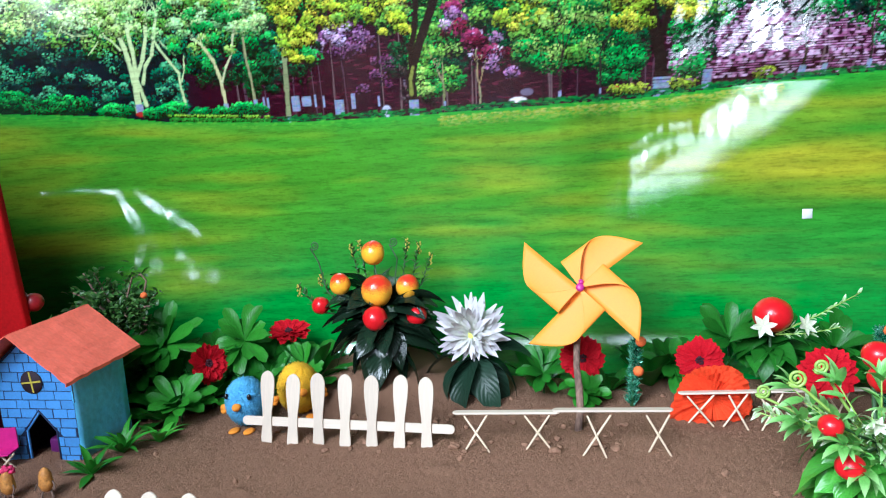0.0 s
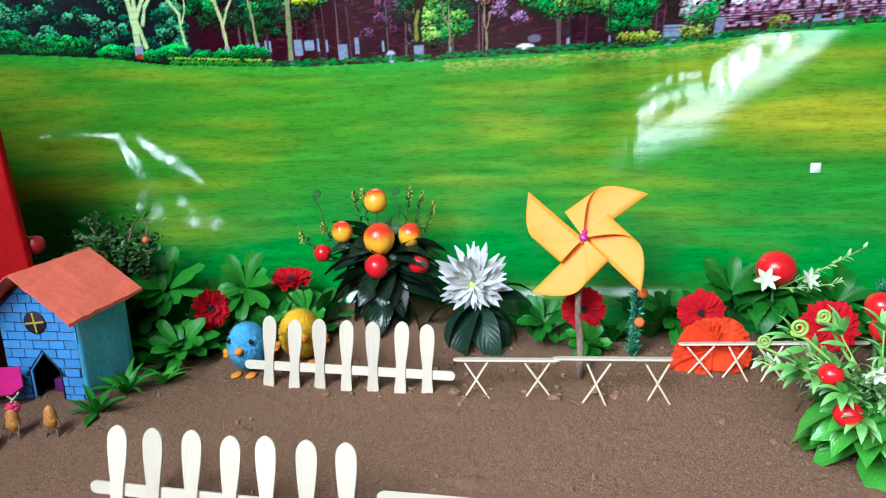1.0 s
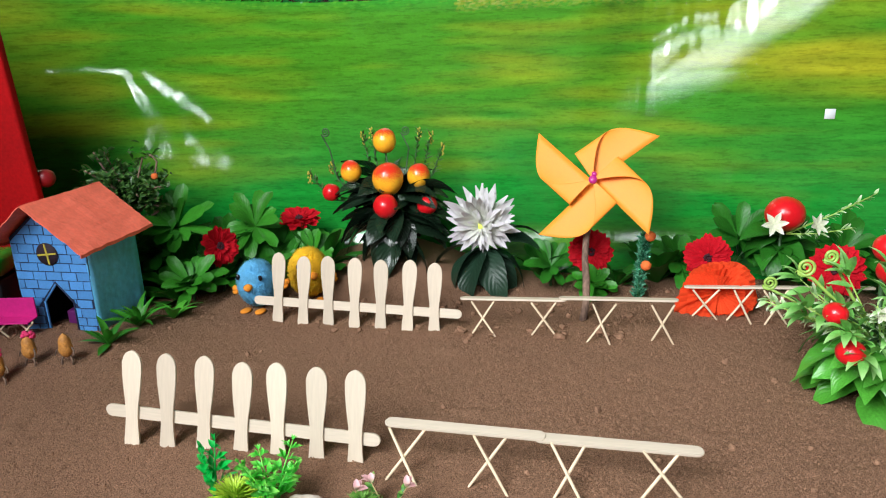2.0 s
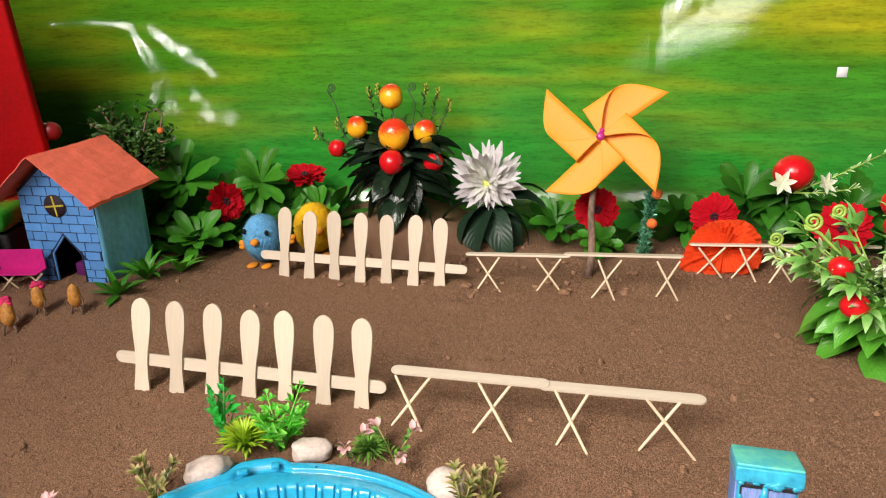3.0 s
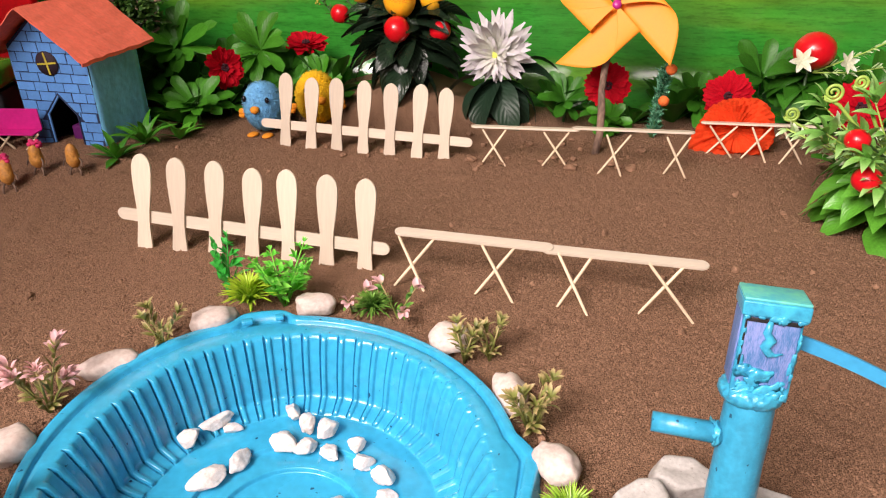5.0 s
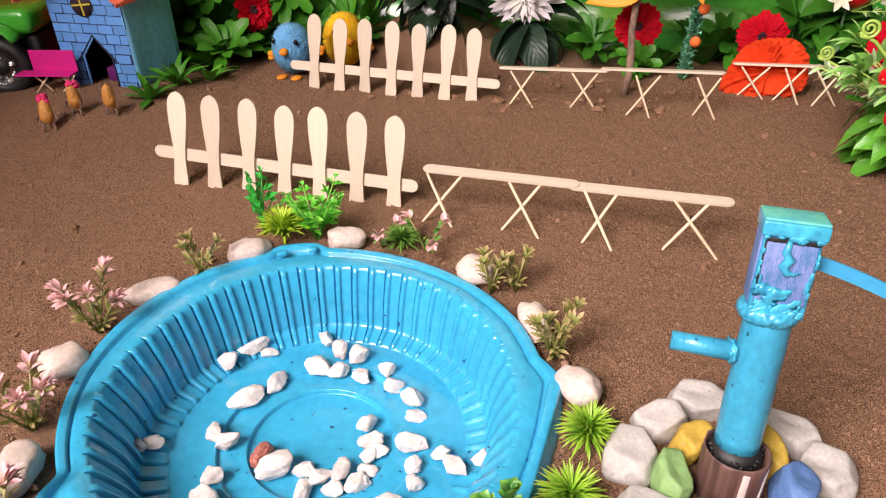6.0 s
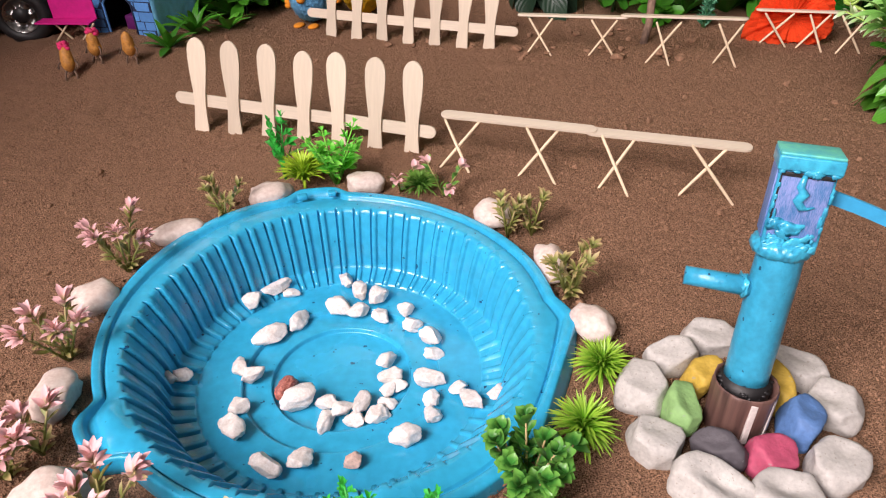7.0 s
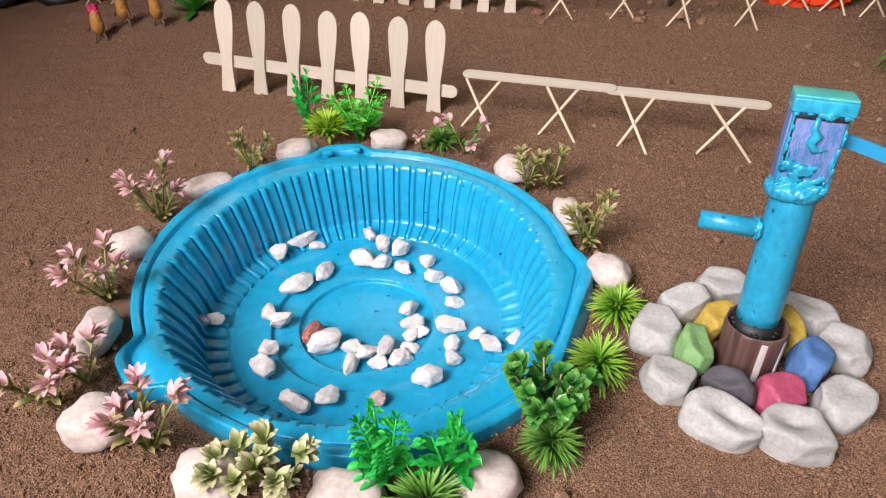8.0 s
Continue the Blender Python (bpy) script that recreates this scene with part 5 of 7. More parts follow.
    part("label_edge", Shape().box((-0.0092, -0.0081, 0.0306), (0.0092, -0.0076, 0.0322), 0.0002, m=head).box((-0.0094, -0.0081, 0.010), (-0.0088, -0.0076, 0.0306), 0.0001, m=head), M_BLACK, hd)
    drip = Shape().tube([head @ Vector(p) for p in ((-0.0010, -0.0081, 0.0318), (-0.0016, -0.0079, 0.0270), (0.0002, -0.0080, 0.0245), (-0.0014, -0.0079, 0.0215), (0.0004, -0.0080, 0.0190), (0.0024, -0.0078, 0.0186), (0.0050, -0.0078, 0.0196))], [0.0009, 0.0015, 0.0020, 0.0019, 0.0016, 0.0007, 0.0003], 10)
    part("paint_drip", drip, M_GLUE, hd, "thick drip of blue paint")
    tar = Shape()
    rp = random.Random(34)
    for k in range(70):
        a = 6.283 * rp.random()
        tar.blob(up(rp.uniform(-0.005, 0.0045)) + Vector((0.0104 * math.cos(a), 0.0104 * math.sin(a), 0)), (rp.uniform(0.0008, 0.0018), rp.uniform(0.0008, 0.0018), rp.uniform(0.0005, 0.0010)), k, 0.5, 1, freq=2.4)
    part("tar_lumps", tar, M_BLACK, ob, "lumps of shiny black tar")
    dabs = Shape()
    rp = random.Random(33)
    for k in range(9):
        # paint that ran down from the cap
        x = rp.uniform(-0.0105, 0.0105)
        dabs.blob(head @ Vector((x, -0.0086, 0.0330 - 0.0006 * rp.random())), (rp.uniform(0.0009, 0.0024), 0.0006, rp.uniform(0.0006, 0.0020)), k + 150, 0.5, 2, freq=2.2)
    for k in range(22):
        # a thick smeared pool of paint at the foot of the label
        x, z = rp.uniform(-0.0072, 0.0078), 0.0015 + 0.0105 * rp.random() ** 1.3
        dabs.blob(head @ Vector((x, -0.0080, z)), (rp.uniform(0.0022, 0.0044), rp.uniform(0.0004, 0.0007), rp.uniform(0.0016, 0.0030)), k + 90, 0.8, 2, freq=1.9, m=Euler((0, rp.uniform(-0.7, 0.7), 0)).to_matrix().to_4x4())
    for k in range(60):
        x = rp.uniform(-0.0092, 0.0092)
        z = abs(rp.gauss(0, 0.0034)) + 0.0004 if k < 46 else rp.uniform(0.004, 0.031)
        if k >= 46:
            x = rp.choice((rp.uniform(-0.0094, -0.0078), rp.uniform(0.0080, 0.0098)))
        dabs.blob(head @ Vector((x, -0.0077, z)), (rp.uniform(0.0007, 0.0020) if k < 46 else 0.0007, 0.0005, rp.uniform(0.0007, 0.0017) if k < 46 else rp.uniform(0.0016, 0.0036)), k, 0.55, 2, freq=2.6)
    part("paint_crust", dabs, M_GLUE, hd, "crusty dabs of thick blue paint")
    part("head_cap", Shape().box((-0.0113, -0.0090, 0.0330), (0.0113, 0.0078, 0.0386), 0.0007, m=head), M_GLUE, hd)
    part("cap_top", Shape().box((-0.0111, -0.0084, 0.0385), (0.0111, 0.0075, 0.0397), 0.0005, m=head), M_CAPGREEN, hd, "greenish top of the cap")
    strip = Shape()
    pts = []
    for i in range(13):
        t = i / 12
        pts.append(head @ Vector((0.0085 + 0.066 * t, 0.001 - 0.012 * t, 0.0225 - 0.010 * t - 0.014 * t * t)))
    vs, fs = [], []
    for i, p in enumerate(pts):
        for dy, dz in ((-0.0008, -0.0028), (0.0008, -0.0028), (0.0008, 0.0028), (-0.0008, 0.0028)):
            vs.append(p + Vector((0, dy, dz)))
    for i in range(len(pts) - 1):
        for k in range(4):
            fs.append((i * 4 + k, i * 4 + (k + 1) % 4, i * 4 + 4 + (k + 1) % 4, i * 4 + 4 + k))
    fs += [(3, 2, 1, 0), tuple(len(vs) - 4 + k for k in range(4))]
    strip.add(vs, fs)
    handle = part("handle", strip, M_STRIP, ob, "curved blue plastic strip", smooth=False)
    dot = Shape()
    c = pts[7]
    for i in range(5):
        a = 1.2566 * i
        dot.blob(c + Vector((0.0012 * math.cos(a), -0.0010, 0.0012 * math.sin(a))), (0.0009, 0.0002, 0.0009), i, 0.1, 1)
    part("flower_print", dot, M_PINKDOT, handle, "small pink flower print")
    return ob


pump()

# ---- stick fences ----
def spoon_outline(L=0.080):
    half = [(0.0, 0.0050), (0.02, 0.0060), (0.08, 0.0064), (0.20, 0.0056), (0.33, 0.0050), (0.45, 0.0055), (0.58, 0.0068), (0.70, 0.0077), (0.80, 0.0081), (0.88, 0.0080), (0.93, 0.0070), (0.965, 0.0053), (0.987, 0.0032), (1.0, 0.0006)]
    right = [(w, t * L) for t, w in half]
    return right + [(-x, z) for x, z in reversed(right)]


def stick_outline(L, w):
    pts = []
    for s in (1, -1):
        for i in range(9):
            a = radians(-90 + 180 * i / 8) if s > 0 else radians(90 + 180 * i / 8)
            pts.append((s * (L / 2 - w / 2) + w / 2 * math.cos(a), w / 2 * math.sin(a)))
    return pts


def picket_fence(at, turn, lean, tilt, length, feet, seed, label, rail=(0.0, 0.0195)):
    r = random.Random(seed)
    ob = thing("picket_fence", label, "fence", at, turn, "picket fences", lean=(lean, tilt))
    me = Shape().plate(spoon_outline(), 0.0018, cut=0.0004).mesh("picket", M_WOOD, False)
    for x in feet:
        part("picket", me, None, ob, m=pose(x, -0.0020, -0.006 + r.uniform(-0.0015, 0.0015), 0, r.uniform(-1.6, 1.6), r.uniform(-2, 2)))
    part("rail", Shape().plate(stick_outline(length, 0.0098), 0.0018, cut=0.0004), M_WOODX, ob, smooth=False, m=pose(rail[0], 0.0002, rail[1]))
    return ob


picket_fence((-0.1680, 0.3700, -0.0040), -8.4, -9, 2.4, 0.2235, [-0.0895 + 0.0304 * k for k in range(7)], 1, "low picket fence of pale wooden spoons on a craft stick", (-0.0010, 0.0222))
picket_fence((-0.1150, 0.6070, -0.0010), -9.4, -9, 1.2, 0.237, [-0.0895 + 0.0298 * k for k in range(7)], 2, "low picket fence of pale wooden spoons on a craft stick")


def trestle(label, a, b, c, crosses, single=False, roll=-82, over=0.0021):
    """Craft sticks laid end to end on crossed toothpicks; a, b, c: ends and joint of the rail; crosses: top x pair and feet."""
    a, b, c = Vector(a), Vector(b), Vector(c)
    o = Vector((a.x, a.y, 0))
    ob = thing("stick_rail", label, "fence", o, group="stick rails")

    def lay(p, q, dz):
        d = q - p
        m = Matrix.Translation((p + q) / 2 - o + Vector((0, 0, dz))) @ pose(0, 0, 0, 0, -math.degrees(math.atan2(d.z, d.xy.length)), math.degrees(math.atan2(d.y, d.x))) @ pose(0, 0, 0, roll, 0, 0)
        part("rail", Shape().plate(stick_outline(d.length, 0.0092), 0.0019, cut=0.0004), M_WOODX, ob, smooth=False, m=m)

    if single:
        lay(a, c, 0.0)
    else:
        u = (c - a).normalized()
        lay(a, b + u * 0.002, 0.0)
        lay(b - u * 0.006, c, over)
    along = lambda x: a + (c - a) * ((x - a.x) / (c.x - a.x))  # noqa: E731
    for x1, x2, f1, f2 in crosses:
        t1, t2 = along(x1) + Vector((0, -0.0042, -0.0016)), along(x2) + Vector((0, -0.0042, -0.0016))
        for top, foot, dy in ((t1, f2, -0.0007), (t2, f1, 0.0007)):
            foot = Vector((foot[0], foot[1], lift(foot[0], foot[1]) - 0.002))
            pts = [top + (foot - top) * t - o + Vector((0, dy, 0)) for t in (0, 0.06, 0.5, 0.92, 1)]
            part("toothpick", Shape().tube(pts, [0.0009, 0.0011, 0.0012, 0.0010, 0.0004], 7), M_PICK, ob)
    return ob


trestle("low rail of craft sticks on crossed toothpicks", (-0.0527, 0.3561, 0.0301), (0.0590, 0.3330, 0.0316), (0.1624, 0.3126, 0.0332), [
    (-0.0494, -0.0233, (-0.0531, 0.3321), (-0.0278, 0.3233)), (0.0113, 0.0341, (0.0059, 0.3244), (0.0348, 0.3138)),
    (0.0640, 0.0869, (0.0627, 0.3078), (0.0843, 0.2992)), (0.1234, 0.1460, (0.1170, 0.3037), (0.1550, 0.2945))], over=-0.0012)
trestle("low rail of craft sticks on crossed toothpicks", (0.0012, 0.5981, 0.0316), (0.1080, 0.5706, 0.0388), (0.2143, 0.5434, 0.0455), [
    (0.0130, 0.0367, (0.0119, 0.5786), (0.0383, 0.5710)), (0.0743, 0.0990, (0.0739, 0.5713), (0.1016, 0.5649)),
    (0.1345, 0.1570, (0.1265, 0.5480), (0.1500, 0.5400)), (0.1890, 0.2100, (0.1900, 0.5435), (0.2105, 0.5346))], roll=-96)
trestle("low rail of craft sticks on crossed toothpicks beside the red flowers", (0.2400, 0.6080, 0.0375), (0.33, 0.60, 0.038), (0.4300, 0.5905, 0.0395), [
    (0.2478, 0.2754, (0.2486, 0.6037), (0.2741, 0.5941)), (0.2895, 0.3090, (0.2809, 0.5920), (0.3050, 0.5828)), (0.3190, 0.3438, (0.3165, 0.5816), (0.3438, 0.5868)), (0.3850, 0.4080, (0.3840, 0.5800), (0.4090, 0.5790))], single=True, roll=-98)

# ---- card house ----
def card_house():
    ob = thing("card_house", "small blue card house with drawn bricks and coral paper roof", "house", (-0.4215, 0.5760, 0.006), -8.0)
    hw, dep, apex = 0.0425, 0.084, 0.1415

    def roof_z(x):
        return apex - abs(x) * (apex - 0.0945) / 0.056

    # front wall with a pointed doorway and a round window through it
    body = Shape()
    ny = 10
    # side and back walls, with thickness, slightly buckled
    for s in (-1, 1):
        vs, fs = [], []
        for k in range(ny + 1):
            for j in range(9):
                y, z = dep * k / ny, (roof_z(hw) - 0.001) * j / 8
                b = 0.0012 * noise.noise(Vector((y * 50, z * 40, s * 3.0))) * (1 if 0 < k < ny else 0)
                vs.append((s * (hw + b), y, z))
        for k in range(ny):
            for j in range(8):
                a = k * 9 + j
                fs.append((a, a + 1, a + 10, a + 9) if s < 0 else (a, a + 9, a + 10, a + 1))
        body = Shape().add(vs, fs)
        w = part("side_wall", body, M_SIDE, ob, "teal crumpled paper side")
        sol = w.modifiers.new("thickness", "SOLIDIFY")
        sol.thickness, sol.offset = 0.0015, -1
    part("back_wall", Shape().plate([(-hw, 0), (hw, 0), (hw, roof_z(hw) - 0.001), (0, apex - 0.002), (-hw, roof_z(hw) - 0.001)], 0.0015, m=pose(0, dep, 0)), M_SIDE, ob, smooth=False)
    # front wall: dark card with each brick as a thin raised piece
    outline = [(-hw, 0.0), (-0.0165, 0.0), (-0.0165, 0.036), (0.0015, 0.0570), (0.0185, 0.036), (0.0185, 0.0), (hw, 0.0), (hw, roof_z(hw) - 0.001), (0.0, apex - 0.002), (-hw, roof_z(hw) - 0.001)]
    bm = bmesh.new()
    f = bm.faces.new([bm.verts.new((x, 0, z)) for x, z in outline])
    ext = bmesh.ops.extrude_face_region(bm, geom=[f])
    bmesh.ops.translate(bm, vec=(0, 0.0016, 0), verts=[g for g in ext["geom"] if isinstance(g, bmesh.types.BMVert)])
    bmesh.ops.recalc_face_normals(bm, faces=bm.faces)
    me = bpy.data.meshes.new("front_wall")
    bm.to_mesh(me)
    bm.free()
    me.materials.append(M_MORTAR)
    wall = part("front_wall", me, None, ob, "front painted with blue bricks")

    r = random.Random(4)

    def clip(poly, px, pz, nx, nz):
        """The part of a polygon on the side of a line that its normal points to."""
        out = []
        for (xa, za), (xb, zb) in zip(poly, poly[1:] + poly[:1]):
            da, db = (xa - px) * nx + (za - pz) * nz, (xb - px) * nx + (zb - pz) * nz
            if da >= 0:
                out.append((xa, za))
            if da * db < 0:
                t = da / (da - db)
                out.append((xa + (xb - xa) * t, za + (zb - za) * t))
        return out

    def lay_brick(x0, x1, za, zb):
        j = [r.uniform(-0.0003, 0.0003) for _ in range(8)]
        poly = [(x0 + j[0], za + j[1]), (x1 + j[2], za + j[3]), (x1 + j[4], zb + j[5]), (x0 + j[6], zb + j[7])]
        side = -1 if x0 + x1 < 0.003 else 1
        if za < 0.0580:
            edge = -0.0180 if side < 0 else 0.0200
            if za < 0.033:
                poly = clip(poly, edge, 0, side, 0)
            if zb > 0.036 and poly:
                ax, az = (0.0015, 0.0590)
                dx, dz = edge - ax, 0.0365 - az
                nl = (dz, -dx) if (dz * side) > 0 else (-dz, dx)
                poly = clip(poly, ax, az, *nl)
        for s in (-1, 1):
            if poly:
                poly = clip(poly, 0.0, apex - 0.0055, -s * (apex - 0.0945) / 0.056, -1)
        if len(poly) > 2 and max(p[0] for p in poly) - min(p[0] for p in poly) > 0.0015 and max(p[1] for p in poly) - min(p[1] for p in poly) > 0.0015:
            part("brick", Shape().plate(poly, 0.0005, m=pose(0, -0.00028, 0), cut=0.0001), M_HOUSE, wall, smooth=False)

    z, row = 0.0006, 0
    while z < apex - 0.008:
        h = 0.0098 + r.uniform(-0.0006, 0.0006)
        x = -hw + 0.0004 - (0.0080 if row % 2 else 0.0)
        while x < hw:
            w = 0.0172 + r.uniform(-0.003, 0.003)
            x0, x1 = max(x, -hw + 0.0003), min(x + w - 0.0010, hw - 0.0003)
            za, zb = z, z + h - 0.0010
            if x1 - x0 > 0.002:
                if x0 < 0.0 < x1 and za < 0.0590:
                    lay_brick(x0, 0.0014, za, zb)
                    lay_brick(0.0017, x1, za, zb)
                else:
                    lay_brick(x0, x1, za, zb)
            x += w
        z += h
        row += 1
    # pale edge and dark outline of the doorway
    rim = Shape()
    rim.tube([(-0.0170, -0.0006, 0.0), (-0.0170, -0.0006, 0.0362), (0.0015, -0.0006, 0.0578), (0.0190, -0.0006, 0.0362), (0.0190, -0.0006, 0.0)], 0.0009, 6)
    part("door_outline", rim, M_MORTAR, wall)
    part("door_edge", Shape().box((-0.0166, -0.0006, 0.0), (-0.0146, 0.0016, 0.036), 0.0002).plate([(-0.0166, 0.036), (0.0013, 0.0568), (0.0013, 0.0540), (-0.0146, 0.0352)], 0.0020, m=pose(0, 0.0004, 0)), M_HOUSE, wall)
    # near-black sheets over the floor and walls inside, seen through the doorway
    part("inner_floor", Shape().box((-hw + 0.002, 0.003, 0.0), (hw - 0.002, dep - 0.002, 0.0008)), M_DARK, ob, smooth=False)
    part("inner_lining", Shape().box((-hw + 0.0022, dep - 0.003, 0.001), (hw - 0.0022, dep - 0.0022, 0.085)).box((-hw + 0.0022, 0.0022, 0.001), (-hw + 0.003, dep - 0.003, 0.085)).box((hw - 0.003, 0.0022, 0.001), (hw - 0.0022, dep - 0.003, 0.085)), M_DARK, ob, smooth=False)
    part("inner_box", Shape().box((-0.008, 0.018, 0.001), (0.014, 0.045, 0.018), 0.002), M_PURPLECARD, ob, "purple card box inside the doorway")
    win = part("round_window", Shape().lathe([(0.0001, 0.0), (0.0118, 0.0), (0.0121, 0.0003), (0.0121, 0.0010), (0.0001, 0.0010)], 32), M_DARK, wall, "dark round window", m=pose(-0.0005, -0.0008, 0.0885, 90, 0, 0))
    part("window_bar", Shape().box((-0.0009, -0.0108, 0.0009), (0.0009, 0.0108, 0.0016), 0.0002, m=pose(0, 0, 0, 0, 0, 6)), M_GOLD, win, "yellow cross bar", smooth=False)
    part("window_bar", Shape().box((-0.0108, -0.0009, 0.0009), (0.0108, 0.0009, 0.0017), 0.0002, m=pose(0, 0, 0, 0, 0, 6)), M_GOLD, win, "yellow cross bar", smooth=False)
    # roof: two sheets of folded coral paper with a crumpled lower hem
    for s in (-1, 1):
        vs, fs = [], []
        nx, nyy = 16, 24
        for i in range(nx + 1):
            t = i / nx
            for k in range(nyy + 1):
                y = -0.026 + 0.122 * k / nyy
                x = s * 0.0575 * t
                zz = apex + 0.0025 - (apex - 0.0945) * t * 1.02
                zz += 0.0012 * noise.noise(Vector((t * 6, y * 40, s))) + 0.0007 * noise.noise(Vector((t * 14, y * 90, s))) + 0.0012 * smooth01(0.75, 1.0, t) * noise.noise(Vector((t * 9, y * 110, s + 4))) + 0.0006 * t * math.sin(y * 25 + 1)
                vs.append((x, y, zz))
        for k in range(nyy + 1):
            y = -0.026 + 0.122 * k / nyy
            vs.append((s * 0.0575 + s * 0.001 * noise.noise(Vector((y * 90, 3, s))), y, vs[nx * (nyy + 1) + k][2] - 0.0032 - 0.0012 * noise.noise(Vector((y * 60, 1, 1)))))
        for i in range(nx + 1):
            for k in range(nyy):
                a = i * (nyy + 1) + k
                fs.append((a, a + nyy + 1, a + nyy + 2, a + 1) if s > 0 else (a, a + 1, a + nyy + 2, a + nyy + 1))
        rf = part("roof_sheet", Shape().add(vs, fs), M_ROOF, ob, "coral paper roof half", smooth=False)
        sol = rf.modifiers.new("thickness", "SOLIDIFY")
        sol.thickness, sol.offset = 0.0008, 1
    return ob


card_house()


# ---- bench, peanut dolls and toy tractor by the house ----
def bench():
    ob = thing("bench", "magenta paper bench on crossed sticks", "bench", (-0.4640, 0.5570, lift(-0.4640, 0.5570)), 2)
    part("backrest", Shape().box((-0.0240, 0.008, 0.0185), (0.0240, 0.0095, 0.0400), 0.0004), M_MAGENTA, ob, smooth=False)
    part("seat", Shape().box((-0.0360, -0.008, 0.0170), (0.0230, 0.009, 0.0185), 0.0004), M_MAGENTA, ob, smooth=False)
    for x in (-0.012, 0.016):
        for s in (-1, 1):
            part("leg", Shape().tube([(x - s * 0.009, -0.001 + 0.0012 * s, 0.0170), (x + s * 0.009, -0.001 + 0.0012 * s, -0.002)], 0.0011, 7), M_PICK, ob)
    return ob


bench()


def peanut_doll(at, turn, seed, hat, lean=0):
    r = random.Random(seed)
    sh = Shape()
    vs, fs, n = [], [], 18
    for j in range(15):
        t = j / 14
        rr = 0.0070 * math.sin(math.pi * min(1, max(0, t))) ** 0.55 * (1 - 0.16 * math.exp(-(((t - 0.55) / 0.14) ** 2))) * (1.05 - 0.2 * t)
        for k in range(n):
            w = 6.283 * k / n
            q = rr * (1 + 0.06 * math.sin(7 * w) * math.sin(20 * t))
            vs.append((q * math.cos(w), q * math.sin(w), 0.006 + 0.025 * t))
    for j in range(14):
        for k in range(n):
            a, b = j * n + k, j * n + (k + 1) % n
            fs.append((a, b, b + n, a + n))
    sh.add(vs, fs, 0)
    for s in (-1, 1):
        sh.tube([(s * 0.003, 0, 0.008), (s * 0.0048, -0.001, 0.004), (s * 0.0052, -0.002, -0.001)], 0.0010, 6, 1)
        sh.tube([(s * 0.0055, 0, 0.017), (s * 0.0082, -0.002, 0.014), (s * 0.0085, -0.004, 0.010)], 0.0008, 6, 1)
    if hat:
        for k in range(14):
            sh.blob((r.uniform(-0.004, 0.004), r.uniform(-0.002, 0.004), 0.0305 + r.uniform(-0.003, 0.003)), (0.0028, 0.0028, 0.0024), k, 0.4, 1, 2)
    return whole("peanut_doll", sh, [M_PEANUT, M_TWIG, M_REDWOOL], "little doll made of a peanut shell" + (" with pink wool hair" if hat else ""), "doll", (*at, lift(*at)), turn, "peanut dolls", lean=(lean, 0))


peanut_doll((-0.4200, 0.4670), 25, 1, True, -16)
peanut_doll((-0.4080, 0.4980), -10, 2, True)
peanut_doll((-0.3750, 0.5020), 5, 3, False)


def tractor():
    ob = thing("toy_tractor", "green toy tractor with black tyres and chrome rims", "toy tractor", (-0.5330, 0.6080, lift(-0.5330, 0.6080)), 4)
    tyre = Shape()
    R, n = 0.030, 48
    prof = [(0.018, -0.012), (0.024, -0.0135), (0.028, -0.012), (R, -0.008), (R, 0.008), (0.028, 0.012), (0.024, 0.0135), (0.018, 0.012), (0.018, -0.012)]
    tyre.lathe(prof, n, wave=lambda r, z, w, j: (r + (0.0016 * (1 if math.sin(18 * w + 40 * z) > 0.2 else 0) if r > 0.0285 else 0), z))
    rim = Shape().lathe([(0.0001, 0.006), (0.004, 0.0095), (0.0065, 0.0075), (0.0105, 0.004), (0.0142, 0.006), (0.0172, 0.0115), (0.0182, 0.0120), (0.0182, -0.010)], 40, wave=lambda r, z, w, j: (r, z + (0.0016 * math.cos(6 * w) if 0.006 < r < 0.016 else 0)))
    tm, rm = tyre.mesh("tyre", M_BLACK), rim.mesh("rim", M_CHROME)
    for x, y in ((0.0, -0.028), (0.0, 0.030), (-0.072, -0.028), (-0.072, 0.030)):
        wheel = part("wheel", Shape().lathe([(0.0001, -0.010), (0.008, -0.010), (0.008, 0.0105), (0.0001, 0.0105)], 20), M_BLACK, ob, m=pose(x, y, R - 0.002, 90, 0, 8))
        part("tyre", tm, None, wheel)
        part("rim", rm, None, wheel, "chrome rim")
    part("chassis", Shape().box((-0.090, -0.014, 0.022), (0.036, 0.030, 0.056), 0.004), M_BLACK, ob)
    part("body", Shape().box((-0.095, -0.024, 0.058), (0.038, 0.034, 0.084), 0.008).box((-0.080, -0.014, 0.084), (-0.030, 0.028, 0.112), 0.007), M_TRACTOR, ob)
    for y in (-0.030, 0.032):
        fend = Shape()
        vs, fs = [], []
        for i in range(13):
            a = radians(10 + 160 * i / 12)
            for dy in (-0.014, 0.014):
                vs.append((0.012 + 0.028 * math.cos(a) * 1.2 - 0.018, y + dy, 0.052 + 0.022 * math.sin(a)))
        for i in range(12):
            fs.append((2 * i, 2 * i + 1, 2 * i + 3, 2 * i + 2))
        fd = part("fender", fend.add(vs, fs), M_TRACTOR, ob)
        sol = fd.modifiers.new("thickness", "SOLIDIFY")
        sol.thickness = 0.003
    return ob


tractor()


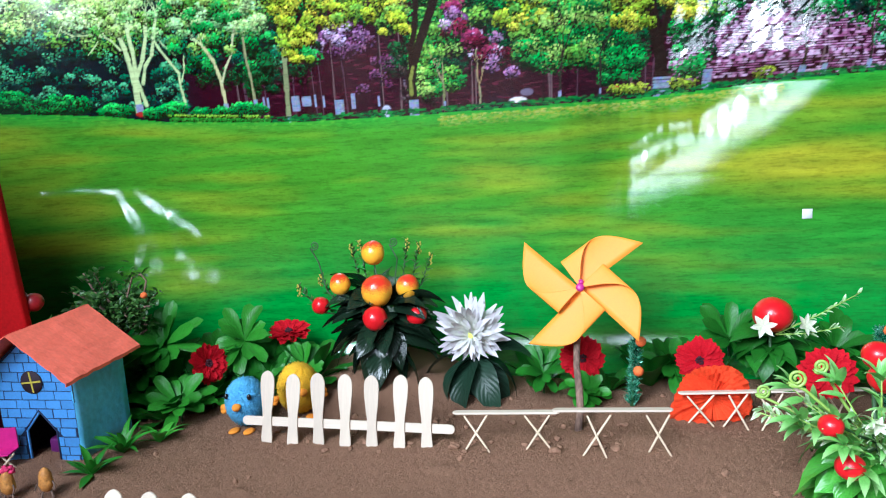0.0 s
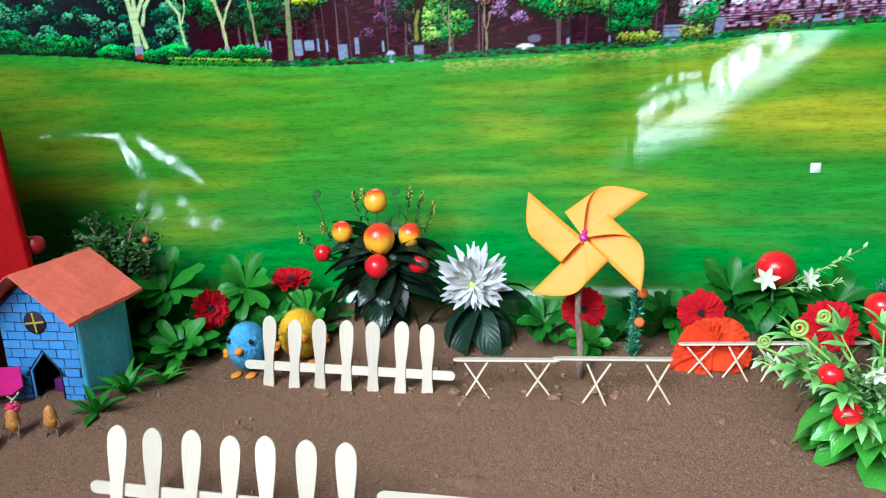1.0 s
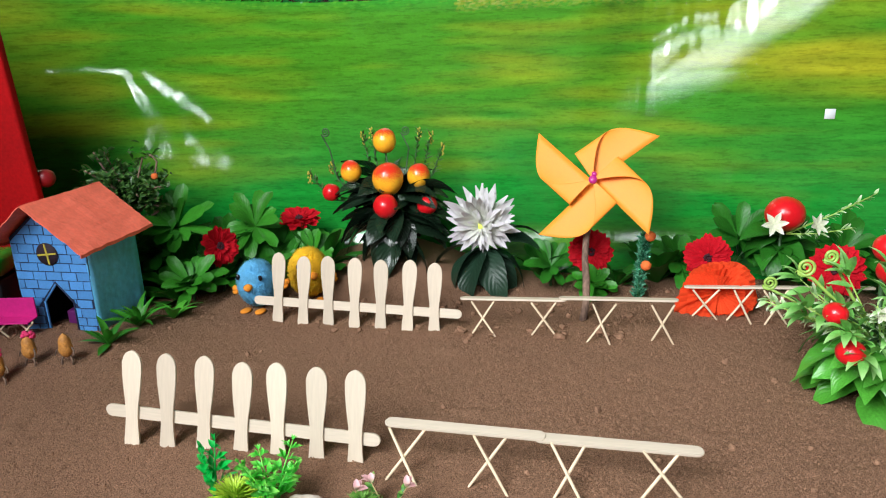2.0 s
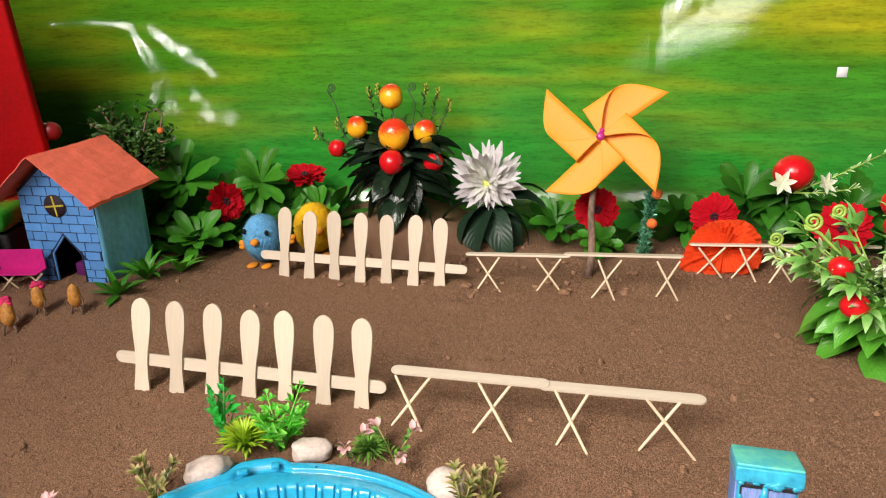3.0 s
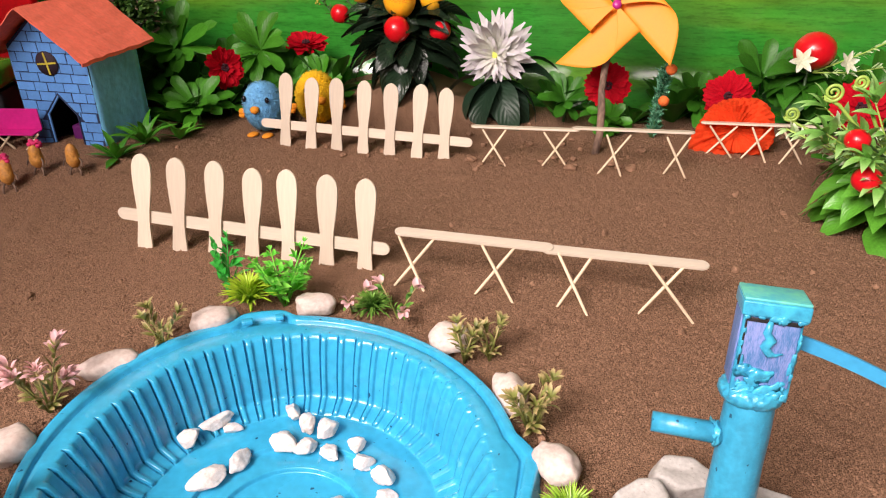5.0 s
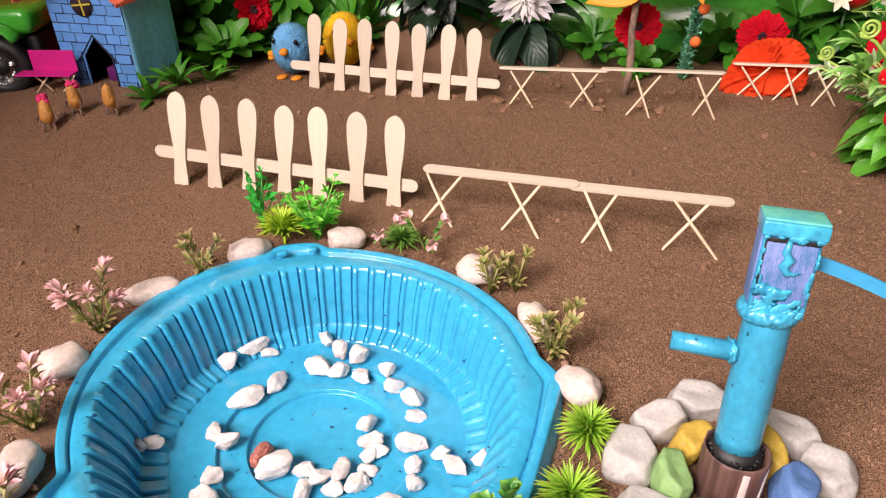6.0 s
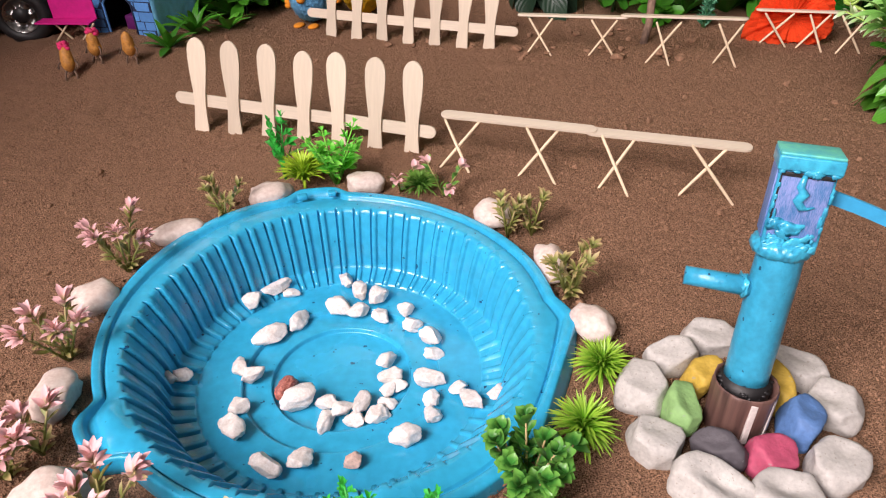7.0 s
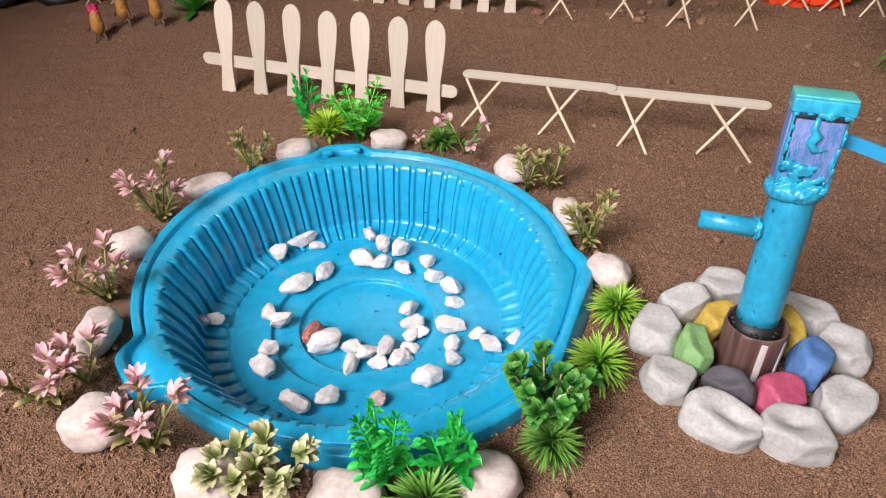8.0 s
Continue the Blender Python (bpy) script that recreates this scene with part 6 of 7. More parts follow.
# ---- plush chicks ----
def plush_chick(at, turn, rx, rz, seed, fur, label):
    r = random.Random(seed)
    sh = Shape()
    sh.blob((0, 0, rz + 0.004), (rx * 0.93, rx * 0.93, rz * 0.93), seed, 0.06, 3, 0)
    for k in range(5600):
        d = Vector((r.gauss(0, 1), r.gauss(0, 1), r.gauss(0, 1))).normalized()
        p = Vector((d.x * rx * 0.92, d.y * rx * 0.92, d.z * rz * 0.92 + rz + 0.004))
        nrm = Vector((d.x / rx, d.y / rx, d.z / rz)).normalized()
        tip = p + (nrm + Vector((r.uniform(-0.8, 0.8), r.uniform(-0.8, 0.8), r.uniform(-1.0, 0.5))) * 0.8).normalized() * r.uniform(0.0025, 0.0052)
        side = nrm.orthogonal().normalized() * 0.00065
        side2 = nrm.cross(side)
        sh.add([p + side, p - side * 0.5 + side2 * 0.9, p - side * 0.5 - side2 * 0.9, tip], [(0, 1, 3), (1, 2, 3), (2, 0, 3)], 0)
    sh.blob((0.001, -rx - 0.0026, rz * 1.22), (0.0050, 0.0056, 0.0044), 2, 0.1, 2, 1)
    for s in (-1, 1):
        sh.blob((s * rx * 0.62, -rx * 0.82, rz * 1.58), (0.0026, 0.0022, 0.0036), 3, 0.02, 2, 2)
        sh.blob((s * 0.009, -rx * 0.75, 0.0025), (0.0062, 0.0090, 0.0022), 5, 0.15, 2, 1)
        sh.blob((s * (rx + 0.0045), -0.002, rz * 0.85), (0.0050, 0.0026, 0.0042), 7, 0.3, 2, 1)
        sh.blob((s * (rx + 0.0060), -0.002, rz * 0.68), (0.0042, 0.0026, 0.0030), 8, 0.3, 2, 1)
    return whole("plush_chick", sh, [fur, M_FELT, M_EYE], label, "soft toy", (*at, lift(*at) - 0.001), turn, "plush chicks")


plush_chick((-0.2370, 0.6640), -10, 0.0222, 0.0278, 21, M_BLUEFUR, "blue fluffy plush chick with orange beak behind the fence")
plush_chick((-0.1790, 0.6800), 22, 0.0235, 0.0298, 22, M_YELLOWFUR, "yellow fluffy plush chick with orange feet behind the fence")


# ---- paper pinwheel ----
def pinwheel():
    base = Vector((0.1335, 0.6040, lift(0.1335, 0.6040) - 0.004))
    hub = Vector((0.1505, 0.6690, 0.1430))
    ob = thing("pinwheel", "orange paper pinwheel pinned to a brown twig", "pinwheel", base)
    d = hub - base
    pts = [d * t + Vector((0.0025 * math.sin(9 * t), 0.002 + 0.006 * t, -0.004 * t)) for t in (0, 0.15, 0.3, 0.45, 0.6, 0.75, 0.9, 1.0)]
    part("twig", Shape().tube(pts, [0.0044, 0.0040, 0.0042, 0.0036, 0.0037, 0.0032, 0.0030, 0.0026], 10), M_TWIG, ob)
    wheel = part("wheel", Shape().lathe([(0.0001, 0.0), (0.006, 0.0), (0.006, 0.0012), (0.0001, 0.0012)], 16), M_ORANGEPAPER, ob, m=Matrix.Translation(d + Vector((0, -0.005, -0.0015))) @ pose(0, 0, 0, 0, 0, -17) @ pose(0, 0, 0, 67, 0, 0))
    R, n = 0.0840, 18
    vs, fs = [], []
    for i in range(n + 1):
        b = i / n
        x2 = R * 0.455 * math.sin(math.pi * b) * (1 - 0.10 * b)
        z = R * (0.052 * (1 - math.cos(math.pi * b)) + 0.075 * math.sin(math.pi * b) * b)
        for j in range(n + 1):
            a = (1 - b) * j / n
            lift_tip = 0.05 * R * a * a
            vs.append((R * a, x2, z * (1 - 0.35 * a) + lift_tip + 0.0008))
    for i in range(n):
        for j in range(n):
            a = i * (n + 1) + j
            fs.append((a, a + 1, a + n + 2, a + n + 1))
    me = Shape().add(vs, fs).mesh("blade", M_ORANGEPAPER)
    for k, ang in enumerate((141, 38, -42, 229)):
        bl = part("blade", me, None, wheel, m=pose(0, 0, 0.0003 * k, 0, 0, ang))
        sol = bl.modifiers.new("thickness", "SOLIDIFY")
        sol.thickness = 0.0004
    part("pin", Shape().blob((0, 0, 0.0125), (0.0050, 0.0050, 0.0030), 3, 0.3, 2).blob((0.001, 0.0062, 0.0122), (0.0030, 0.0028, 0.0018), 5, 0.3, 2), M_PIN, wheel, "magenta pin head")
    return ob


pinwheel()


# ---- leaves and flowers ----
def leaf_mesh(name, mt, L, W, droop=0.4, fold=0.3, shape="oval", wavy=0.0, n=7):
    return Shape().leaf(L, W, droop, fold, n, shape=shape, wavy=wavy).mesh(name, mt)


def rosette(name, at, mt, count, L, W, el0, el1, seed, label, category="plant", arc=(0, 360), droop=0.3, shape="spoon", group="leafy plants", stem=0.0, parent=None, tilt=0.0):
    """A tuft of leaves that spread from one point; each leaf is a piece of its own."""
    r = random.Random(seed)
    ob = parent or thing(name, label, category, at, group=group)
    meshes = [leaf_mesh("leaf", mt, L * k, W * (0.92 + 0.22 * r.random()), droop * (0.2 + 0.8 * r.random()), 0.30, shape, 0.03, 13) for k in (0.8, 0.95, 1.1)]
    base = Vector((0, 0, stem))
    if stem:
        part("stem", Shape().tube([(0, 0, -0.004), (0.001, 0.001, stem * 0.5), base], [0.0018, 0.0015, 0.0012], 7), M_DARKSTEM, ob)
    for k in range(count):
        az = arc[0] + (arc[1] - arc[0]) * (k + 0.5 * r.random()) / count
        el = el0 + (el1 - el0) * r.random()
        part("leaf", r.choice(meshes), None, ob, m=Matrix.Translation(base) @ pose(0, 0, 0, tilt, 0, 0) @ aim((0, 0, 0), polar(az, el), r.uniform(-0.4, 0.4)))
    return ob


def gerbera(at, height, face, R, seed, label, leaves=7, petals=30, mt=None):
    """Silk daisy: two rings of narrow petals round a dark heart, on a stem with leaves. face: (azimuth, elevation) of the flower."""
    r = random.Random(seed)
    ob = thing("silk_flower", label, "flower", (*at, lift(*at)), group="red silk flowers")
    height -= lift(*at)
    top = Vector((0, 0, height))
    part("stem", Shape().tube([(0, 0.006, -0.004), (0, 0.004, height * 0.6), top], 0.0014, 7), M_DARKSTEM, ob)
    head = part("flower_head", Shape().lathe([(0.0001, -0.004), (R * 0.2, -0.003), (R * 0.28, 0.0), (R * 0.2, 0.0006), (0.0001, 0.0008)], 20), M_REDPETAL, ob, m=Matrix.Translation(top) @ aim((0, 0, 0), polar(*face)) @ pose(0, 0, 0, -90, 0, 0))
    pm = [leaf_mesh("petal", mt or M_REDPETAL, R * k, R * 0.30, -0.15 + 0.35 * r.random(), 0.22, "spoon", 0.03, 8) for k in (0.92, 1.0, 1.05)]
    for ring, (count, tilt, scale) in enumerate(((petals, 4, 1.0), (petals - 4, 11, 0.84), (petals // 2, 24, 0.46))):
        for k in range(count):
            az = 360 * (k + 0.3 * r.random()) / count + 5 * ring
            part("petal", r.choice(pm), None, head, m=aim((0, 0, 0.0006 * ring), polar(az, tilt + r.uniform(-7, 7)), r.uniform(-0.3, 0.3)) @ Matrix.Scale(scale, 4))
    heart = Shape()
    for k in range(40):
        a, d = r.random() * 6.283, R * 0.17 * r.random() ** 0.5
        heart.blob((d * math.cos(a), d * math.sin(a), 0.003 + 0.002 * r.random()), (0.0012, 0.0012, 0.0016), k, 0.2, 1)
    part("flower_heart", heart, M_REDFLOWERDARK, head, "dark flower heart")
    if leaves:
        rosette("", None, M_LEAF, leaves, 0.036, 0.016, 0, 40, seed + 3, "", stem=0.012, parent=ob)
    return ob


gerbera((-0.2980, 0.7180), 0.058, (-40, 15), 0.0260, 31, "red silk daisy seen from the side among leaves", 6)
gerbera((-0.2100, 0.7800), 0.0740, (-85, 74), 0.0280, 32, "red silk daisy facing upwards above green leaves", 8)
gerbera((0.1545, 0.6850), 0.054, (-95, 12), 0.0260, 33, "red silk daisy behind the pinwheel twig", 9)
gerbera((0.2905, 0.6840), 0.045, (-105, 15), 0.0275, 34, "red silk daisy behind the crepe paper flower", 6)
gerbera((0.3670, 0.5560), 0.072, (-108, 14), 0.0265, 35, "red silk daisy beside the fruit bush", 6)

for at, mt, n, L, W, e0, e1, seed, label in (
    ((-0.3450, 0.6900), M_LEAF, 19, 0.060, 0.021, 10, 60, 41, "broad green silk leaves spreading low on the soil"),
    ((-0.3620, 0.7500), M_LEAFMID, 12, 0.080, 0.026, 35, 80, 42, "tall green silk leaves in front of the banner"),
    ((-0.2680, 0.7800), M_LEAFMID, 12, 0.074, 0.025, 35, 80, 43, "green silk leaves in front of the banner"),
    ((-0.3100, 0.7500), M_LEAFMID, 12, 0.064, 0.023, 25, 70, 44, "green silk leaves on the soil"),
    ((-0.1750, 0.7550), M_LEAFMID, 16, 0.062, 0.024, 15, 70, 45, "green silk leaves behind the plush chicks"),
    ((-0.2250, 0.7350), M_LEAFMID, 12, 0.056, 0.021, 25, 70, 46, "green silk leaves behind the plush chicks"),
    ((0.1050, 0.7350), M_LEAFMID, 13, 0.052, 0.019, 20, 75, 47, "small green silk leaves by the banner"),
    ((0.2450, 0.7250), M_LEAFMID, 17, 0.066, 0.022, 25, 80, 48, "green silk leaves in front of the banner"),
    ((0.3050, 0.7200), M_LEAFMID, 14, 0.056, 0.020, 20, 75, 49, "green silk leaves in front of the banner"),
    ((0.4200, 0.6850), M_LEAFMID, 17, 0.064, 0.025, 20, 80, 50, "broad green silk leaves by the banner"),
    ((0.4900, 0.6700), M_LEAFMID, 16, 0.066, 0.025, 20, 80, 51, "broad green silk leaves by the banner"),
    ((-0.4620, 0.7000), M_LEAF, 14, 0.120, 0.034, 45, 85, 52, "tall green silk leaves behind the house"),
    ((0.1950, 0.7150), M_LEAFMID, 13, 0.046, 0.017, 15, 70, 53, "small green silk leaves by the banner"),
    ((-0.4100, 0.7500), M_LEAFMID, 15, 0.080, 0.028, 30, 80, 58, "green silk leaves behind the house"),
):
    rosette("leafy_plant", (at[0], at[1], lift(at[0], at[1]) - 0.002), mt, n, L, W, e0, e1, seed, label)
for x, y, z, mt, n, L, W, tilt, seed in (
    (-0.3598, 0.7450, 0.0760, M_LEAF, 10, 0.056, 0.021, 38, 141), (-0.2644, 0.7650, 0.0700, M_LEAF, 10, 0.050, 0.020, 38, 142), (-0.3230, 0.6830, 0.0180, M_LEAF, 12, 0.046, 0.018, 36, 143),
    (-0.1900, 0.7480, 0.0300, M_LEAF, 10, 0.040, 0.017, 40, 144), (-0.3816, 0.7300, 0.0480, M_LEAFMID, 10, 0.048, 0.020, 38, 145), (-0.2980, 0.7700, 0.0480, M_LEAFMID, 9, 0.046, 0.020, 36, 146),
    (0.2689, 0.7150, 0.0300, M_LEAFMID, 11, 0.046, 0.018, 32, 147), (0.1577, 0.6780, 0.0120, M_LEAF, 10, 0.030, 0.013, 42, 148), (0.1120, 0.7150, 0.0260, M_LEAFMID, 10, 0.040, 0.015, 36, 149),
    (0.3400, 0.7250, 0.0560, M_LEAFMID, 11, 0.052, 0.021, 36, 150), (0.3860, 0.7050, 0.0480, M_LEAFMID, 11, 0.050, 0.021, 36, 151), (0.4450, 0.6850, 0.0480, M_LEAFMID, 11, 0.052, 0.021, 36, 152), (-0.2350, 0.7850, 0.0400, M_LEAFMID, 10, 0.046, 0.019, 36, 153),
):
    g = lift(x, y) - 0.002
    rosette("leafy_plant", (x, y, g), mt, n + 5, L * 0.92, W * 0.80, 5, 62, seed, "rosette of broad green silk leaves on a short stem", stem=max(0.004, z - g), tilt=tilt, droop=0.25)
rosette("small_plant", (-0.3560, 0.5430, lift(-0.3560, 0.5430)), M_LEAF, 11, 0.036, 0.0090, 5, 60, 54, "low green leaf tuft at the house corner", shape="oval", droop=0.35)
rosette("small_plant", (-0.3480, 0.5920, lift(-0.3480, 0.5920)), M_LEAF, 16, 0.038, 0.0075, 30, 80, 55, "upright green leaf tuft beside the house wall", shape="oval", droop=0.4)
rosette("small_plant", (-0.3240, 0.6250, lift(-0.3240, 0.6250)), M_LEAFBRIGHT, 11, 0.032, 0.0085, 25, 80, 56, "bright green leaf tuft beside the house wall", shape="oval", droop=0.35)


def red_fruit(parent, at, R, seed, stalk_from=None, skin=None):
    fr = part("fruit", Shape().blob(at, (R, R, R * 0.93), seed, 0.04, 3), skin or M_REDFRUIT, parent, "glossy red fruit")
    if stalk_from is not None:
        part("stalk", Shape().tube([stalk_from, (Vector(stalk_from) + Vector(at)) / 2 + Vector((0, 0.003, 0)), Vector(at) + Vector((0, 0, R * 0.4))], 0.0011, 6), M_DARKSTEM, parent)
    return fr


def berry_pick():
    """A short stem with a bunch of red berries."""
    b = Vector((-0.5060, 0.6780, lift(-0.5060, 0.6780)))
    ob = thing("berry_pick", "bunch of dark red berries on a stem behind the house", "berries", b, group="red fruit plants")
    part("stem", Shape().tube([(0, 0, -0.004), (0.002, 0.002, 0.08), (0.004, 0, 0.150)], [0.0022, 0.0018, 0.0012], 7), M_DARKSTEM, ob)
    for k, at in enumerate(((0.020, -0.010, 0.150), (-0.004, -0.012, 0.143), (0.034, -0.004, 0.158), (0.010, 0.004, 0.160))):
        red_fruit(ob, Vector(at), 0.0115 + 0.001 * (k % 2), k + 40, (0.003, 0, 0.12), M_DARKBERRY)
    return ob


berry_pick()


def sprig(path, mt, L, W, every, seed, el=45, stem=0.0008, stem_mat=None, tips=0, tip_mat=None, tip_size=(1.15, 1.3), outline="oval"):
    """A twig set with small leaves all along; one mesh."""
    r = random.Random(seed)
    sh = Shape()
    path = [Vector(p) for p in path]
    sh.tube(path, [stem * (1 - 0.5 * i / (len(path) - 1)) for i in range(len(path))], 6, 1)
    total = sum((b - a).length for a, b in zip(path, path[1:]))
    n = max(2, int(total / every))
    for k in range(n):
        t = (k + 0.6) / n * (len(path) - 1)
        i = min(int(t), len(path) - 2)
        p = path[i].lerp(path[i + 1], t - i)
        d = (path[i + 1] - path[i]).normalized()
        side = Matrix.Rotation(r.random() * 6.283 if k % 2 else k * 2.4, 3, d) @ d.orthogonal().normalized()
        way = d * math.sin(radians(el)) + side * math.cos(radians(el))
        s = 0.75 + 0.5 * r.random()
        sh.leaf(L * s, W * s, r.uniform(-0.2, 0.5), 0.3, 5, m=aim(p, way, r.uniform(-0.6, 0.6)), mi=0, shape=outline)
    d = (path[-1] - path[-2]).normalized()
    for k in range(tips):
        side = Matrix.Rotation(6.283 * k / tips, 3, d) @ d.orthogonal().normalized()
        sh.leaf(L * tip_size[0] * r.uniform(0.8, 1.1), W * tip_size[1], 0.25, 0.35, 6, m=aim(path[-1], d * (1.6 if tips > 6 else 0.95) + side * 0.60, r.uniform(-0.3, 0.3)), mi=2, shape=outline)
        if tips > 6:
            back = path[-1].lerp(path[-2], 0.22)
            side = Matrix.Rotation(6.283 * (k + 0.5) / tips, 3, d) @ side
            sh.leaf(L * tip_size[0] * r.uniform(0.8, 1.05), W * tip_size[1], 0.35, 0.3, 6, m=aim(back, d * 0.95 + side * 0.75, r.uniform(-0.4, 0.4)), mi=2, shape=outline)
    return sh, [mt, stem_mat or M_DARKSTEM] + ([tip_mat] if tip_mat else [mt])


def curl(at, R, turns, axis_az, thick, tail):
    """A spiral tendril: tail leads into a coil that faces the azimuth."""
    pts = [Vector(p) for p in tail]
    c = Vector(at)
    ux = Vector((-math.sin(radians(axis_az)), math.cos(radians(axis_az)), 0))
    n = int(18 * turns)
    for i in range(n + 1):
        a = 6.283 * turns * i / n
        r = R * (1 - 0.85 * i / n)
        pts.append(c + ux * (r * math.cos(a + 3.6)) + Vector((0, 0, 1)) * (r * math.sin(a + 3.6)))
    return Shape().tube(pts, [thick * (1 - 0.3 * i / len(pts)) for i in range(len(pts))], 7)


def fruit_bush():
    b = Vector((-0.0780, 0.7330, lift(-0.0780, 0.7330)))
    ob = thing("fruit_bush", "artificial bush with dark glossy leaves and orange-red fruits", "bush", b)
    r = random.Random(9)
    part("stem", Shape().tube([(0, 0, -0.004), (0.002, 0, 0.04), (-0.004, 0.006, 0.08), (-0.012, 0.03, 0.12)], [0.004, 0.0034, 0.0028, 0.002], 8), M_DARKSTEM, ob)
    lm = [leaf_mesh("leaf", M_LEAFDARK, L, W, d, 0.3, "oval", 0.03) for L, W, d in ((0.060, 0.034, 0.25), (0.054, 0.031, 0.15), (0.066, 0.036, 0.35), (0.046, 0.028, 0.2))]
    for k in range(36):
        t = r.random()
        az = 360 * k / 36 * 3.0 + r.uniform(-15, 15)
        base = Vector((0, 0, 0.026 + 0.050 * t)) + 0.008 * polar(az, 0)
        el = r.uniform(-15, 25) if t > 0.4 else r.uniform(-45, 5)
        if math.cos(radians(az + 90)) > 0.3:
            el = min(el, r.uniform(-55, -5))
        part("leaf", r.choice(lm), None, ob, m=aim(base, polar(az, el), r.uniform(-0.7, 0.7)))
    for k in range(22):
        az = r.choice((r.uniform(-35, 25), r.uniform(155, 215)))
        base = Vector((0.012 * math.cos(radians(az)), -0.004, 0.045 + 0.045 * r.random()))
        part("leaf", r.choice(lm), None, ob, m=aim(base, polar(az, r.uniform(-22, 14)), r.uniform(-0.7, 0.7)))
    for k in range(18):
        az = r.uniform(-15, 195)
        base = Vector((-0.006, 0.012, 0.060 + 0.035 * r.random()))
        part("leaf", r.choice(lm), None, ob, m=aim(base, polar(az, r.uniform(-15, 25)), r.uniform(-0.7, 0.7)))
    for k in range(16):
        az = 360 * k / 16 + r.uniform(-12, 12)
        base = Vector((-0.006, 0.020, 0.078 + 0.022 * r.random())) + 0.006 * polar(az, 0)
        part("leaf", r.choice(lm), None, ob, m=aim(base, polar(az, r.uniform(8, 42) if math.sin(radians(az)) > -0.5 else r.uniform(-5, 12)), r.uniform(-0.7, 0.7)))
    for x, y, z, R, mt, sd in ((-0.0893, 0.7500, 0.1794, 0.0145, M_MANGO, 1), (-0.1303, 0.7350, 0.1454, 0.0128, M_MANGO, 2), (-0.0840, 0.7200, 0.1381, 0.0188, M_MANGO, 3), (-0.0481, 0.7350, 0.1384, 0.0142, M_MANGO, 4), (-0.0859, 0.7000, 0.1093, 0.0148, M_REDFRUIT, 5), (-0.1561, 0.7350, 0.1196, 0.0108, M_REDFRUIT, 6), (-0.0383, 0.7240, 0.1042, 0.0125, M_REDFRUIT, 7)):
        c = Vector((x, y, z)) - b
        me = Shape().blob((0, 0, 0), (R, R, R * (1.0 if mt is M_REDFRUIT else 1.06)), sd, 0.05, 3).mesh("fruit", mt)
        part("fruit", me, None, ob, "red fruit" if mt is M_REDFRUIT else "orange-yellow fruit with a red blush", m=Matrix.Translation(c) @ pose(0, 0, 0, -30 + 9 * sd, 20 - 8 * sd, 40 * sd))
        part("stalk", Shape().tube([(0, 0, 0.06), c * 0.55 + Vector((0, 0.012, 0.02)), c - Vector((0, 0, R * 0.8))], 0.0012, 6), M_DARKSTEM, ob)
    for x, z in ((-0.1655, 0.1890), (-0.0655, 0.1890)):
        c = Vector((x, 0.770, z)) - b
        part("tendril", curl(c, 0.0058, 1.8, -90, 0.0010, [(c.x * 0.3, 0.01, 0.05), (c.x * 0.85, 0.03, c.z * 0.62), (c.x + 0.004, c.y, c.z - 0.022)]), M_DARKSTEM, ob, "curled dark green tendril")
    for (x, z), sd in (((-0.1190, 0.1850), 1), ((-0.1080, 0.1900), 2), ((-0.0330, 0.1840), 3), ((-0.0480, 0.1890), 4), ((-0.1900, 0.1360), 5), ((-0.1620, 0.1480), 6), ((-0.0190, 0.1700), 7)):
        c = Vector((x, 0.772, z)) - b
        sh, mats = sprig([(c.x * 0.35, 0.012, 0.07), (c.x * 0.8, 0.03, c.z * 0.75), c], M_SMALLLEAF, 0.0090, 0.0028, 0.0022, sd, 40, 0.0010)
        sp = part("sprig", sh, mats, ob)
        bud = Shape()
        for k in range(12):
            bud.blob(c + Vector((r.uniform(-0.0025, 0.0025), r.uniform(-0.002, 0.002), -0.012 + 0.0013 * k)), (0.0013, 0.0013, 0.0017), k, 0.2, 1)
        part("bud", bud, M_YELLOWBUD, sp, "yellow buds")
    return ob


fruit_bush()


